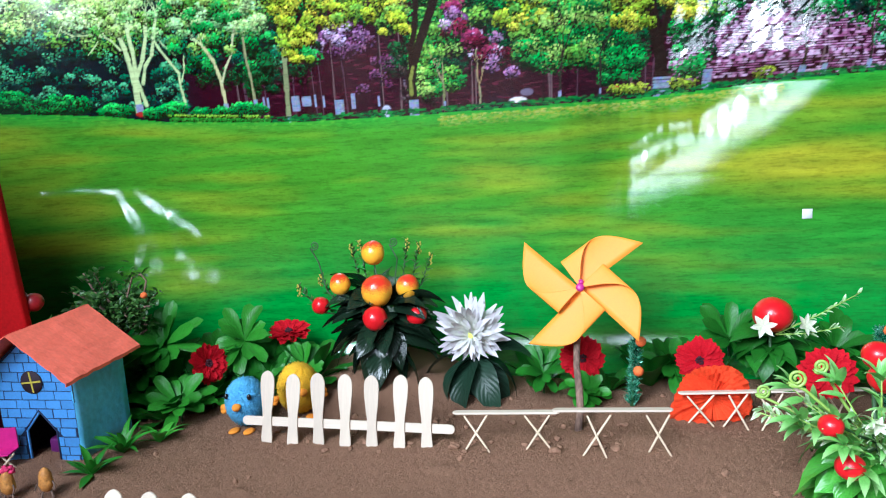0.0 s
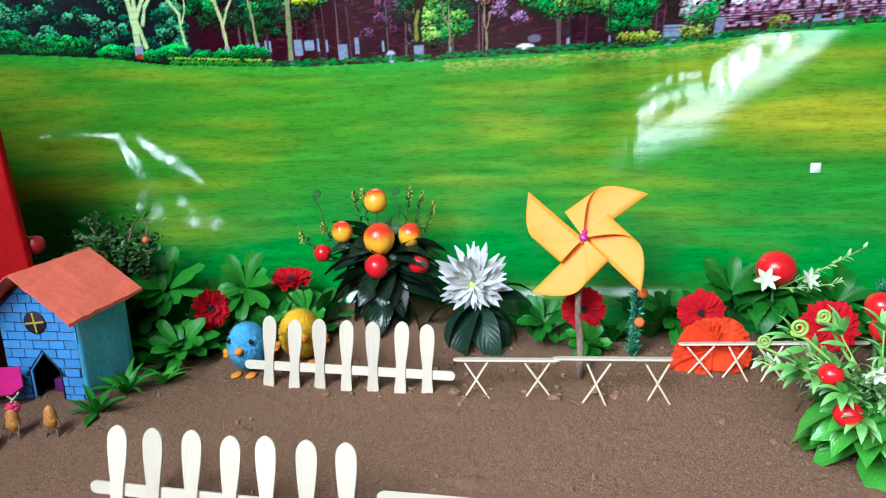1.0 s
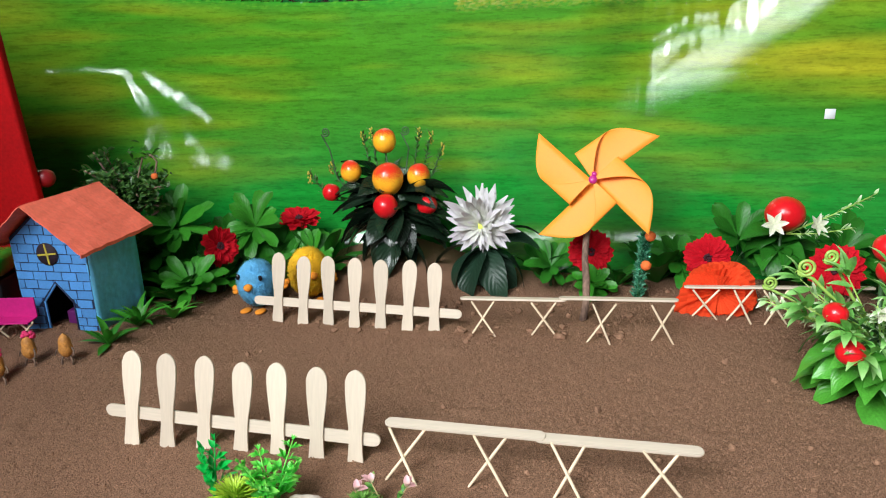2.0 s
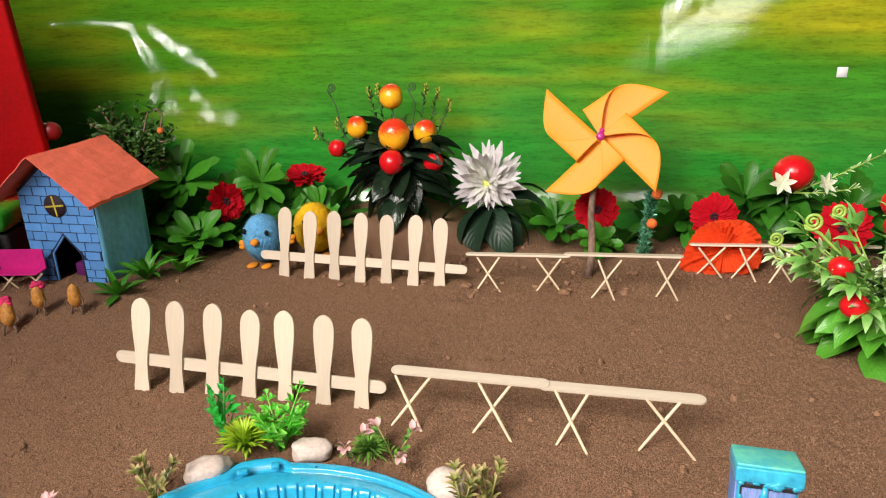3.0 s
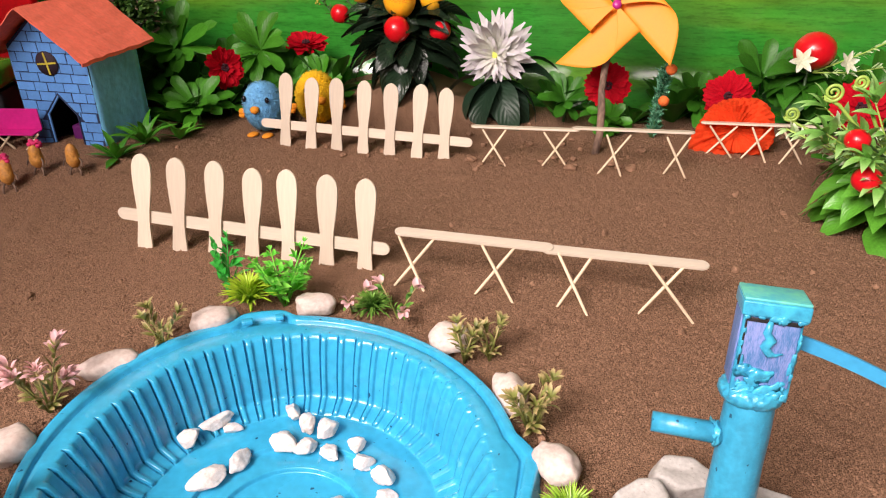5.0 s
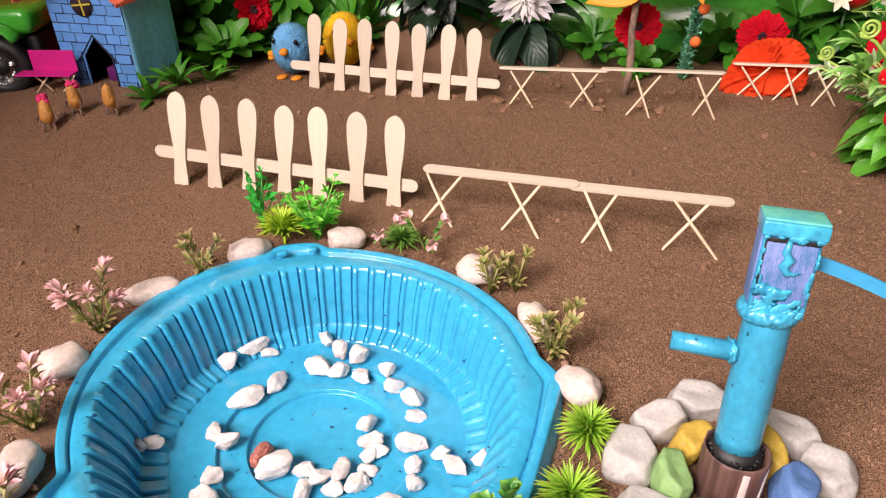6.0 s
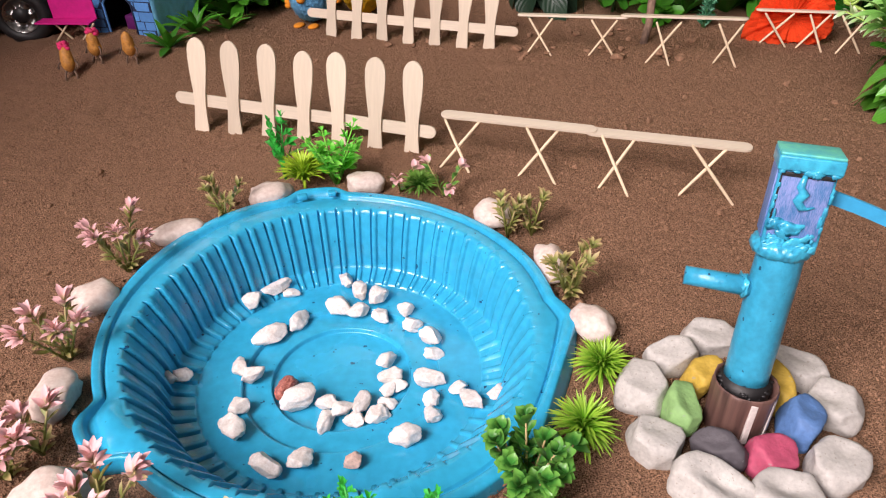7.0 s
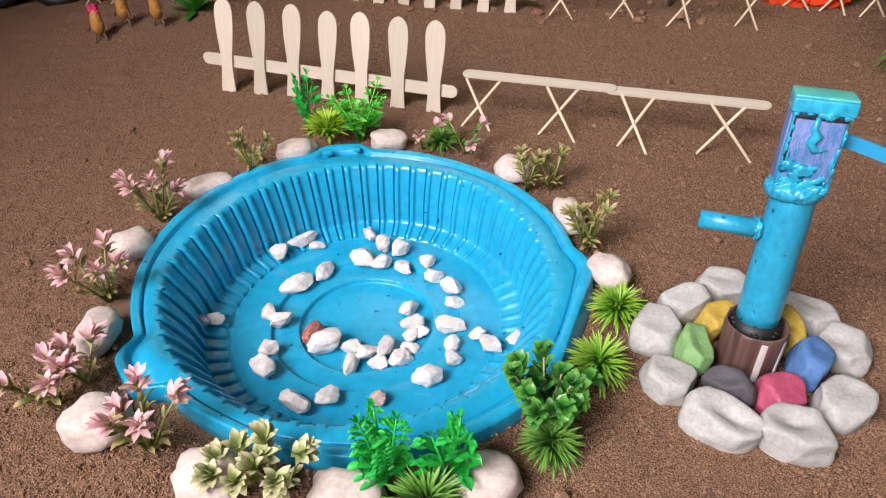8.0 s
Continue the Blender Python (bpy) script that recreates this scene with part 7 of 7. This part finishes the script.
def white_mum():
    b = Vector((0.0290, 0.7120, lift(0.0290, 0.7120)))
    ob = thing("white_chrysanthemum", "large white silk chrysanthemum with dark green leaves", "flower", b)
    r = random.Random(12)
    top = Vector((0.000, 0.0, 0.0715))
    part("stem", Shape().tube([(0, 0.01, -0.003), (0, 0.006, 0.035), top], 0.0022, 8), M_DARKSTEM, ob)
    face = polar(-112, 4)
    head = part("flower_head", Shape().blob((0, 0, 0.004), (0.0095, 0.0095, 0.0075), 3, 0.15, 2), M_MUMHEART, ob, "lime green heart", m=Matrix.Translation(top) @ aim((0, 0, 0), face) @ pose(0, 0, 0, -90, 0, 0))
    pm = [leaf_mesh("petal", M_WHITEPETAL, L, 0.0084, d, 0.30, "strap", 0.08, 7) for L, d in ((0.040, 0.35), (0.045, -0.2), (0.036, 0.6), (0.042, 0.05))]
    for count, tilt, scale, up in ((36, -4, 1.06, 0.0), (36, 12, 1.04, 0.001), (32, 26, 0.98, 0.002), (26, 40, 0.86, 0.003), (14, 54, 0.62, 0.004)):
        for k in range(count):
            az = 360 * (k + 0.5 * r.random()) / count
            part("petal", r.choice(pm), None, head, m=aim((0, 0, up), polar(az, tilt + r.uniform(-13, 13)), r.uniform(-0.5, 0.5)) @ Matrix.Scale(scale * r.uniform(0.85, 1.08) * (1 - 0.17 * math.sin(radians(az - 10))) * (0.86 if abs((az + r.uniform(-14, 14)) % 360 - 90) < 40 else 1.0), 4))
    lm = [leaf_mesh("leaf", M_LEAFMUM, L, W, 0.5, 0.25, "oval", 0.03) for L, W in ((0.080, 0.040), (0.070, 0.036))]
    for az, el, z in ((-5, 12, 0.05), (20, 25, 0.05), (-75, -30, 0.040), (-120, -25, 0.040), (-150, -20, 0.042), (-40, -35, 0.038), (160, -5, 0.045), (60, 10, 0.045), (-100, -55, 0.040), (-10, -15, 0.040)):
        part("leaf", r.choice(lm), None, ob, m=aim((0, 0.006, z), polar(az, el), r.uniform(-0.5, 0.5)))
    return ob


white_mum()


def tinsel_tree(at, H, lean, seed, label):
    r = random.Random(seed)
    z0 = lift(*at)
    ob = thing("tinsel_tree", label, "ornament", (*at, z0), lean=(0, lean), group="tinsel trees")
    part("core", Shape().tube([(0, 0, -0.003), (0, 0, 0.012), (0, 0, H)], [0.0030, 0.0022, 0.0012], 8), M_DARKSTEM, ob)
    sh = Shape()
    for k in range(640):
        t = r.random()
        az = r.random() * 360
        p = Vector((0, 0, 0.001 + (H - 0.006) * t))
        L = 0.0105 * (0.75 + 0.5 * r.random())
        sh.leaf(L, 0.0030, r.uniform(-0.3, 0.3), 0.0, 2, m=aim(p, polar(az, r.uniform(25, 75)), r.random() * 3), shape="strap")
    tw = part("tinsel", sh, M_FOIL, ob, "shiny green tinsel strips", smooth=False)
    tw["kind"] = "stuff"
    for z, a in ((H * 0.55, -70), (H * 0.98, -60)):
        part("pompom", Shape().blob(Vector((0, 0, z)) + 0.008 * polar(a, 0), (0.0058, 0.0058, 0.0058), 3, 0.12, 3, freq=4), M_ORANGEBALL, ob, "orange pompom")
    return ob


tinsel_tree((0.2060, 0.6620), 0.080, 3, 61, "small green tinsel tree with orange pompoms")
tinsel_tree((0.4700, 0.6300), 0.092, -4, 62, "small green tinsel tree with orange pompoms by the fruit bush")


def crepe_flower():
    b = (0.2870, 0.6200)
    ob = thing("crepe_flower", "big ruffled orange-red crepe paper flower on the soil", "paper flower", (*b, lift(*b) - 0.004))
    r = random.Random(3)
    face = aim((-0.006, 0, 0.0255), polar(-95, 12)) @ pose(0, 0, 0, -90, 0, 0)
    for layer, (R, cup, ph) in enumerate(((0.0350, 0.10, 0.0), (0.0325, 0.30, 1.0), (0.028, 0.55, 2.1), (0.021, 0.9, 3.0))):
        vs, fs, lv = [], [], []
        n, m = 96, 9
        for j in range(m + 1):
            t = j / m
            for k in range(n):
                w = 6.283 * k / n
                rag = 1 + 0.05 * math.sin(2 * w + ph) + 0.03 * math.sin(5 * w + ph * 2) + 0.02 * r.uniform(-1, 1) * (t > 0.9) + 0.26 * math.exp(-(((w - 0.62) / 0.40) ** 2))
                ruff = 0.0028 * t * t * math.sin(5 * w + ph) + 0.0016 * t * math.sin(31 * w + 2 * ph) + 0.0010 * t * math.sin(19 * w + ph) + 0.005 * t * noise.noise(Vector((math.cos(w) * 2.5, math.sin(w) * 2.5, ph)))
                rr = R * t * rag
                vs.append((rr * math.cos(w) * 1.15, min(0.0285, rr * math.sin(w)), cup * R * 0.45 * t * t + ruff + 0.002 * layer))
                lv.append((math.sin(20 * w), t, 0.0))
        for j in range(m):
            for k in range(n):
                a, c = j * n + k, j * n + (k + 1) % n
                fs.append((a, c, c + n, a + n))
        part("crepe_layer", Shape().add(vs, fs, lv=lv), M_TISSUE, ob, m=face)
    return ob


crepe_flower()


def star_flower(parent, at, R, face, seed):
    sh = Shape()
    for k in range(6):
        sh.leaf(R, R * 0.50, -0.1, 0.35, 4, m=aim((0, 0, 0), polar(60 * k + 8, 12)))
    return part("star_flower", sh, M_WHITEFLOWER, parent, "cream star-shaped flower", m=Matrix.Translation(at) @ aim((0, 0, 0), polar(*face)) @ pose(0, 0, 0, -90, 0, 0))


def tomato_plant():
    b = Vector((0.3650, 0.6720, lift(0.3650, 0.6720)))
    ob = thing("berry_plant", "artificial plant with one big red fruit and cream flowers", "plant", b, group="red fruit plants")
    r = random.Random(15)
    part("stem", Shape().tube([(0, 0, -0.004), (0.002, 0, 0.04), (-0.002, -0.002, 0.085)], [0.0026, 0.0022, 0.0016], 8), M_DARKSTEM, ob)
    lm = [leaf_mesh("leaf", M_LEAFMID, L, W, 0.5, 0.3, "oval", 0.03) for L, W in ((0.046, 0.034), (0.040, 0.030), (0.050, 0.036))]
    for k in range(17):
        part("leaf", r.choice(lm), None, ob, m=aim((0, 0.004, 0.045 + 0.030 * r.random()), polar(21 * k * 2.3, r.uniform(-25, 35)), r.uniform(-0.5, 0.5)))
    red_fruit(ob, Vector((0.3680, 0.6740, 0.0985)) - b, 0.0215, 2)
    star_flower(ob, Vector((0.3466, 0.6500, 0.0930)) - b, 0.0150, (-100, 20), 1)
    star_flower(ob, Vector((0.3960, 0.6560, 0.0900)) - b, 0.0140, (-70, 25), 2)
    for tip, sd in (((0.4520, 0.6500, 0.1260), 1), ((0.4330, 0.6520, 0.0870), 2)):
        c = Vector(tip) - b
        sh, mats = sprig([(0.004, -0.004, 0.075), c * 0.55 + Vector((0, 0, 0.030)), c], M_PALESPRIG, 0.0085, 0.0030, 0.0022, sd, 50, 0.0010, M_CURL)
        part("sprig", sh, mats, ob, "pale green flower spike")
    return ob


tomato_plant()


def berry_bush():
    b = Vector((0.3450, 0.4350, lift(0.3450, 0.4350)))
    ob = thing("berry_bush", "artificial bush with bright green leaves, red berries and curled tendrils", "bush", b, group="red fruit plants")
    r = random.Random(18)
    part("stem", Shape().tube([(0, 0, -0.004), (0, 0, 0.03), (-0.006, 0, 0.07), (-0.004, 0.01, 0.11)], [0.004, 0.0034, 0.0026, 0.0016], 8), M_DARKSTEM, ob)
    lm = [leaf_mesh("leaf", M_LEAFBRIGHT, L, W, d, 0.3, "oval", 0.03) for L, W, d in ((0.058, 0.032, 0.40), (0.052, 0.029, 0.3), (0.062, 0.034, 0.5))]
    for k in range(46):
        az = 137.5 * k
        z = 0.015 + 0.045 * r.random()
        part("leaf", r.choice(lm), None, ob, m=aim(Vector((0, 0, z)) + 0.008 * polar(az, 0), polar(az, r.uniform(-25, 20)), r.uniform(-0.6, 0.6)))
    for x, y, z, R, sd in ((0.2880, 0.4080, 0.0890, 0.0092, 1), (0.2930, 0.3900, 0.0650, 0.0105, 2), (0.3470, 0.4500, 0.1270, 0.0125, 3), (0.3500, 0.4450, 0.1090, 0.0125, 4), (0.3700, 0.4300, 0.0850, 0.0120, 5)):
        red_fruit(ob, Vector((x, y, z)) - b, R, sd, (0, 0, 0.06))
    for tip, R, az in (((0.2730, 0.4310, 0.1185), 0.0075, -100), ((0.2790, 0.5000, 0.0805), 0.0065, -100), ((0.2960, 0.4400, 0.1240), 0.0060, -95)):
        c = Vector(tip) - b
        part("tendril", curl(c, R, 2.1, az, 0.0014, [(-0.002, 0, 0.055), c * 0.6 + Vector((0, 0, 0.018)), c + Vector((R * 0.9, 0, -R * 1.3))]), M_CURL, ob, "lime green curled tendril")
    for k, tip in enumerate(((0.2540, 0.4500, 0.0830), (0.2700, 0.4200, 0.0900), (0.2880, 0.3900, 0.0820), (0.3100, 0.3950, 0.1000), (0.3250, 0.4100, 0.1220), (0.2820, 0.4550, 0.1000), (0.3350, 0.3700, 0.0800), (0.3050, 0.4300, 0.1120), (0.3450, 0.3900, 0.1150), (0.2650, 0.4750, 0.0760), (0.2780, 0.4300, 0.0780), (0.2950, 0.4150, 0.0900), (0.3150, 0.4300, 0.0850), (0.3000, 0.3850, 0.0640), (0.3300, 0.4000, 0.1000), (0.2900, 0.4500, 0.0900))):
        c = Vector(tip) - b
        sh, mats = sprig([(-0.001, 0, 0.05), c * 0.55 + Vector((0, 0, 0.022)), c], M_PALESPRIG if k % 3 == 0 else M_LEAFPALE, 0.0200 if k % 3 else 0.0095, 0.0060 if k % 3 else 0.0034, 0.0085 if k % 3 else 0.0021, k + 5, 40, 0.0010, M_CURL, 5 if k % 3 else 0, M_LEAFPALE)
        part("sprig", sh, mats, ob, "pale flower spike" if k % 3 == 0 else "")
    for k, at in enumerate(((0.3180, 0.4000, 0.0900), (0.3420, 0.3700, 0.0720))):
        star_flower(ob, Vector(at) - b, 0.0085, (-110 + 12 * k, 40), k)
    return ob


berry_bush()


def shrub():
    b = Vector((-0.4200, 0.7330, lift(-0.4200, 0.7330)))
    ob = thing("small_shrub", "woody artificial shrub with tiny dark leaves behind the house", "shrub", b)
    r = random.Random(23)
    wood, leaves = Shape(), Shape()
    part("trunk", Shape().tube([(0, 0, -0.004), (0.004, 0, 0.06), (0.012, 0, 0.105)], [0.0050, 0.0042, 0.0030], 9), M_TWIG, ob)
    for k in range(30):
        az = r.uniform(0, 360)
        L = r.uniform(0.035, 0.085) * (0.75 + 0.35 * (math.cos(radians(az)) < 0))
        s = Vector((0.014, 0, 0.092 + 0.03 * r.random()))
        d = polar(az, r.uniform(15, 68))
        pts = [s, s + d * L * 0.5 + Vector((0, 0, 0.006 * r.uniform(-1, 1))), s + d * L + Vector((0, 0, r.uniform(-0.012, 0.008)))]
        wood.tube(pts, [0.0024, 0.0018, 0.0009], 6)
        for i in range(44):
            t = 0.35 + 0.65 * r.random()
            p = pts[0].lerp(pts[1], t * 2) if t < 0.5 else pts[1].lerp(pts[2], t * 2 - 1)
            leaves.leaf(r.uniform(0.008, 0.014), r.uniform(0.0045, 0.0075), 0.2, 0.3, 3, m=aim(p + Vector((r.gauss(0, 0.003), r.gauss(0, 0.003), r.gauss(0, 0.003))), polar(r.uniform(0, 360), r.uniform(-20, 70)), r.uniform(-1, 1)))
    part("twig_tangle", wood, M_TWIG, ob)
    part("foliage", leaves, M_SMALLLEAF, ob)["kind"] = "stuff"
    tip = Vector((-0.3700, 0.7280, 0.1450)) - b
    loop = Shape().tube([(0.012, 0, 0.095), (0.026, 0, 0.140), (0.036, 0, 0.166), (0.047, 0, 0.170), (0.054, -0.002, 0.162), tip], 0.0012, 6)
    for k in range(46):
        c = Vector((0.040, 0, 0.170)) if k < 20 else Vector((0.044, 0, 0.098))
        p = c + Vector((r.gauss(0, 0.008), r.gauss(0, 0.006), r.gauss(0, 0.006 if k < 20 else 0.010)))
        loop.leaf(r.uniform(0.008, 0.013), r.uniform(0.004, 0.006), 0.2, 0.3, 3, m=aim(p, polar(r.uniform(0, 360), r.uniform(-20, 70)), r.uniform(-1, 1)), mi=1)
    loop.tube([(0.010, 0, 0.075), (0.028, 0, 0.088), (0.046, 0, 0.100)], 0.0016, 6)
    part("bent_twig", loop, [M_TWIG, M_SMALLLEAF], ob)
    part("berry", Shape().blob(Vector((-0.3700, 0.7280, 0.1450)) - b, (0.0042, 0.0042, 0.0042), 2, 0.1, 2), M_ORANGEBALL, ob, "orange berry")
    return ob


shrub()


# ---- little plastic plants round the basin ----
def needle_dome(at, R, n, mt, seed, label, el_min=5):
    r = random.Random(seed)
    sh = Shape()
    sh.tube([(0, 0, -0.003), (0, 0, R * 0.25)], 0.0014, 6)
    for k in range(n):
        az = 137.5 * k + r.uniform(-8, 8)
        el = el_min + (88 - el_min) * (k / n) ** 0.8 + r.uniform(-5, 5)
        sh.leaf(R * r.uniform(0.85, 1.10), R * 0.085, r.uniform(0.1, 0.5), 0.5, 4, m=aim((0, 0, R * 0.22), polar(az, el), 0), shape="strap")
    return whole("needle_plant", sh, mt, label, "plant", (*at, lift(*at) if math.hypot(at[0] - POND[0], at[1] - POND[1]) > 0.14 else RIM_Z - 0.007), 0, "small plastic plants")


def fern(at, H, fronds, seed, label, mt=M_FERN, spread=0.35, side_len=0.26, pairs=8, first=0.0, lobes=True):
    """Flat feathery fronds: a rib with pairs of small lobed leaflets that shorten towards the tip."""
    r = random.Random(seed)
    ob = thing("plastic_fern", label, "plant", (*at, min(lift(*at), 0.0) - 0.001), group="small plastic plants")
    for k in range(fronds):
        az = first + 360 * (k + 0.4 * r.random()) / fronds
        h = H * r.uniform(0.72, 1.0)
        tip = Vector((0, 0, h)) + polar(az, 0) * H * spread * r.uniform(0.6, 1.2)
        mid = tip * 0.5 + Vector((0, 0, h * 0.07))
        sh = Shape()
        sh.tube([(0, 0, -0.002), mid, tip], [0.0009, 0.0007, 0.0004], 6)
        face = r.uniform(-0.9, 0.9)
        for i in range(pairs):
            t = 0.24 + 0.76 * (i + 0.3) / pairs
            p = Vector((0, 0, 0)).lerp(mid, t * 2) if t < 0.5 else mid.lerp(tip, t * 2 - 1)
            d = (tip - mid).normalized() if t > 0.5 else mid.normalized()
            across = Vector((math.cos(face), math.sin(face), 0))
            across = (across - d * across.dot(d)).normalized()
            front = across.cross(d)
            L = H * side_len * (1.1 - 0.75 * t) * r.uniform(0.85, 1.15)
            for s in (-1, 1):
                way = (across * s * 0.82 + d * 0.62 + front * r.uniform(-0.35, 0.35)).normalized()
                sh.leaf(L, L * 0.52, r.uniform(-0.2, 0.5), 0.35, 4, m=aim(p, way, r.uniform(-0.5, 0.5)))
                for q, ss in ((0.35, 1), (0.45, -1), (0.68, 1), (0.72, -1)) if lobes else ((0.30, 1), (0.32, -1)):
                    lobe = (way * 0.75 + (d * 0.5 + across * -0.45 * s) * ss).normalized()
                    sh.leaf(L * 0.48, L * 0.32, 0.1, 0.3, 3, m=aim(p + way * L * q, lobe, r.uniform(-0.5, 0.5)))
        for a in (-0.5, 0, 0.5):
            sh.leaf(H * 0.10, H * 0.045, 0.1, 0.3, 3, m=aim(tip, (tip - mid).normalized() + across * a, 0))
        part("frond", sh, mt, ob)["kind"] = "stuff"
    return ob


def blossom_sprig(at, H, stems, seed, label, mt, leaf_mt, spread=0.45, L=0.0090, W=0.0042, every=0.0030, ends=(5, 1.15, 1.3)):
    r = random.Random(seed)
    ob = thing("blossom_sprig", label, "plant", (*at, min(lift(*at), 0.002) - 0.001), group="small plastic plants")
    for k in range(stems):
        az = 360 * (k + r.random() * 0.6) / stems
        tip = Vector((0, 0, H * r.uniform(0.65, 1.0))) + polar(az, 0) * H * spread * r.uniform(0.5, 1.1)
        sh, mats = sprig([(0, 0, 0), tip * 0.5 + Vector((0, 0, H * 0.05)), tip], leaf_mt, L * 0.8, W * 0.7, every, seed * 7 + k, 48, 0.0008, M_OLIVE, ends[0], mt, ends[1:], "round")
        part("leafy_stem", sh, mats, ob)["kind"] = "stuff"
    return ob


needle_dome((0.0500, 0.1280), 0.0168, 150, M_LIMENEEDLE, 71, "lime green plastic needle tuft beside the basin")
needle_dome((0.0385, 0.0890), 0.0172, 150, M_LIMENEEDLE, 72, "lime green plastic needle tuft beside the basin")
needle_dome((-0.1455, 0.2950), 0.0225, 190, M_YELLOWNEEDLE, 73, "yellow-green plastic needle tuft behind the basin", 40)
needle_dome((-0.0620, 0.2950), 0.0150, 180, M_DARKNEEDLE, 74, "dark green plastic needle tuft behind the basin", 20)
needle_dome((-0.0300, 0.0080), 0.0200, 180, M_DARKNEEDLE, 75, "dark green plastic needle tuft in front of the basin", 15)
needle_dome((0.0170, 0.0440), 0.0150, 180, M_DARKNEEDLE, 76, "yellow-green plastic needle tuft beside the basin")

fern((-0.1630, 0.3050), 0.058, 2, 81, "bright green plastic fern behind the basin", spread=0.08, side_len=0.34, pairs=4, lobes=False)
fern((-0.1240, 0.3030), 0.042, 7, 82, "light green plastic fern with dense leaflets behind the basin", M_FERNPALE, spread=0.50, side_len=0.42, pairs=4, lobes=False)
fern((-0.0480, 0.0190), 0.047, 4, 83, "bright green plastic fern in front of the basin", spread=0.20, side_len=0.25, pairs=7)
fern((-0.0225, 0.0220), 0.043, 2, 84, "bright green plastic fern in front of the basin", spread=0.22, side_len=0.36, pairs=4)

for at, H, st, sd in (((0.0140, 0.0560), 0.034, 9, 85), ((0.0230, 0.0660), 0.024, 5, 86)):
    blossom_sprig(at, H, st, sd, "dense green plastic bush with whorls of leaves beside the basin", M_PLASTICBUSH, M_PLASTICBUSH, 0.50, 0.0092, 0.0062, 0.0016, (6, 0.9, 1.1))
for at, H, st, sd in (((-0.2270, 0.1900), 0.036, 5, 91), ((-0.2225, 0.1160), 0.031, 5, 92), ((-0.2010, 0.0580), 0.028, 3, 93), ((-0.2080, 0.0440), 0.032, 4, 94), ((-0.1520, 0.0240), 0.034, 5, 95)):
    blossom_sprig(at, H, st, sd, "plastic sprig with pale pink blossoms beside the basin", M_PINKTIP, M_OLIVE, 0.46, 0.0098, 0.0036, 0.0026, (7, 1.15, 1.20))
blossom_sprig((-0.0450, 0.2930), 0.020, 3, 96, "low plastic sprig with pale pink blossoms behind the basin", M_PINKTIP, M_DARKNEEDLE, 0.9, ends=(5, 1.1, 1.5))
blossom_sprig((-0.0760, 0.2960), 0.018, 2, 97, "low plastic sprig with pale pink blossoms behind the basin", M_PINKTIP, M_DARKNEEDLE, 0.8, ends=(5, 1.1, 1.5))
for at, H, st, sd in (((-0.1880, 0.2500), 0.032, 4, 101), ((0.0010, 0.2470), 0.029, 4, 102), ((0.0165, 0.2490), 0.030, 4, 103), ((0.0370, 0.1860), 0.034, 7, 104)):
    blossom_sprig(at, H, st, sd, "olive green plastic sprig with reddish tips beside the basin", M_OLIVE, M_OLIVE, 0.36, 0.0098, 0.0030, 0.0021, ends=(5, 0.95, 1.15))
for at, H, st, sd in (((-0.1080, 0.0110), 0.022, 5, 111), ((-0.0900, 0.0130), 0.024, 4, 112)):
    blossom_sprig(at, H, st, sd, "pale yellow-green plastic succulent sprig in front of the basin", M_SUCCULENT, M_SUCCULENT, 0.5, 0.0090, 0.0042, 0.0028, (7, 1.2, 1.35))

# ---- clods by the back rail ----
for k, (x, y, s) in enumerate(((0.1020, 0.5600, 0.0060), (0.1450, 0.5700, 0.0065), (0.1080, 0.5690, 0.0040), (0.1500, 0.5610, 0.0040), (0.0020, 0.5850, 0.0050), (0.1620, 0.5560, 0.0045))):
    stone((x, y), (s, s * 0.8, s * 0.6), 40 * k, k + 90, M_CRUMB, "small clod of dry soil on the bed", "soil clods", name="soil_clod", rough=0.5)

# clods on the heap below the fruit bush and along the back
rc = random.Random(500)
for k in range(46):
    x = rc.uniform(-0.22, 0.20)
    y = rc.uniform(0.575, 0.665) - 0.10 * x
    s = rc.uniform(0.0018, 0.0042) * (1.35 if rc.random() < 0.2 else 1.0)
    stone((x, y), (s, s * rc.uniform(0.7, 1.0), s * rc.uniform(0.5, 0.8)), rc.uniform(0, 180), k + 300, M_CRUMB, "small clod of dry soil on the bed", "soil clods", name="soil_clod", rough=0.5)
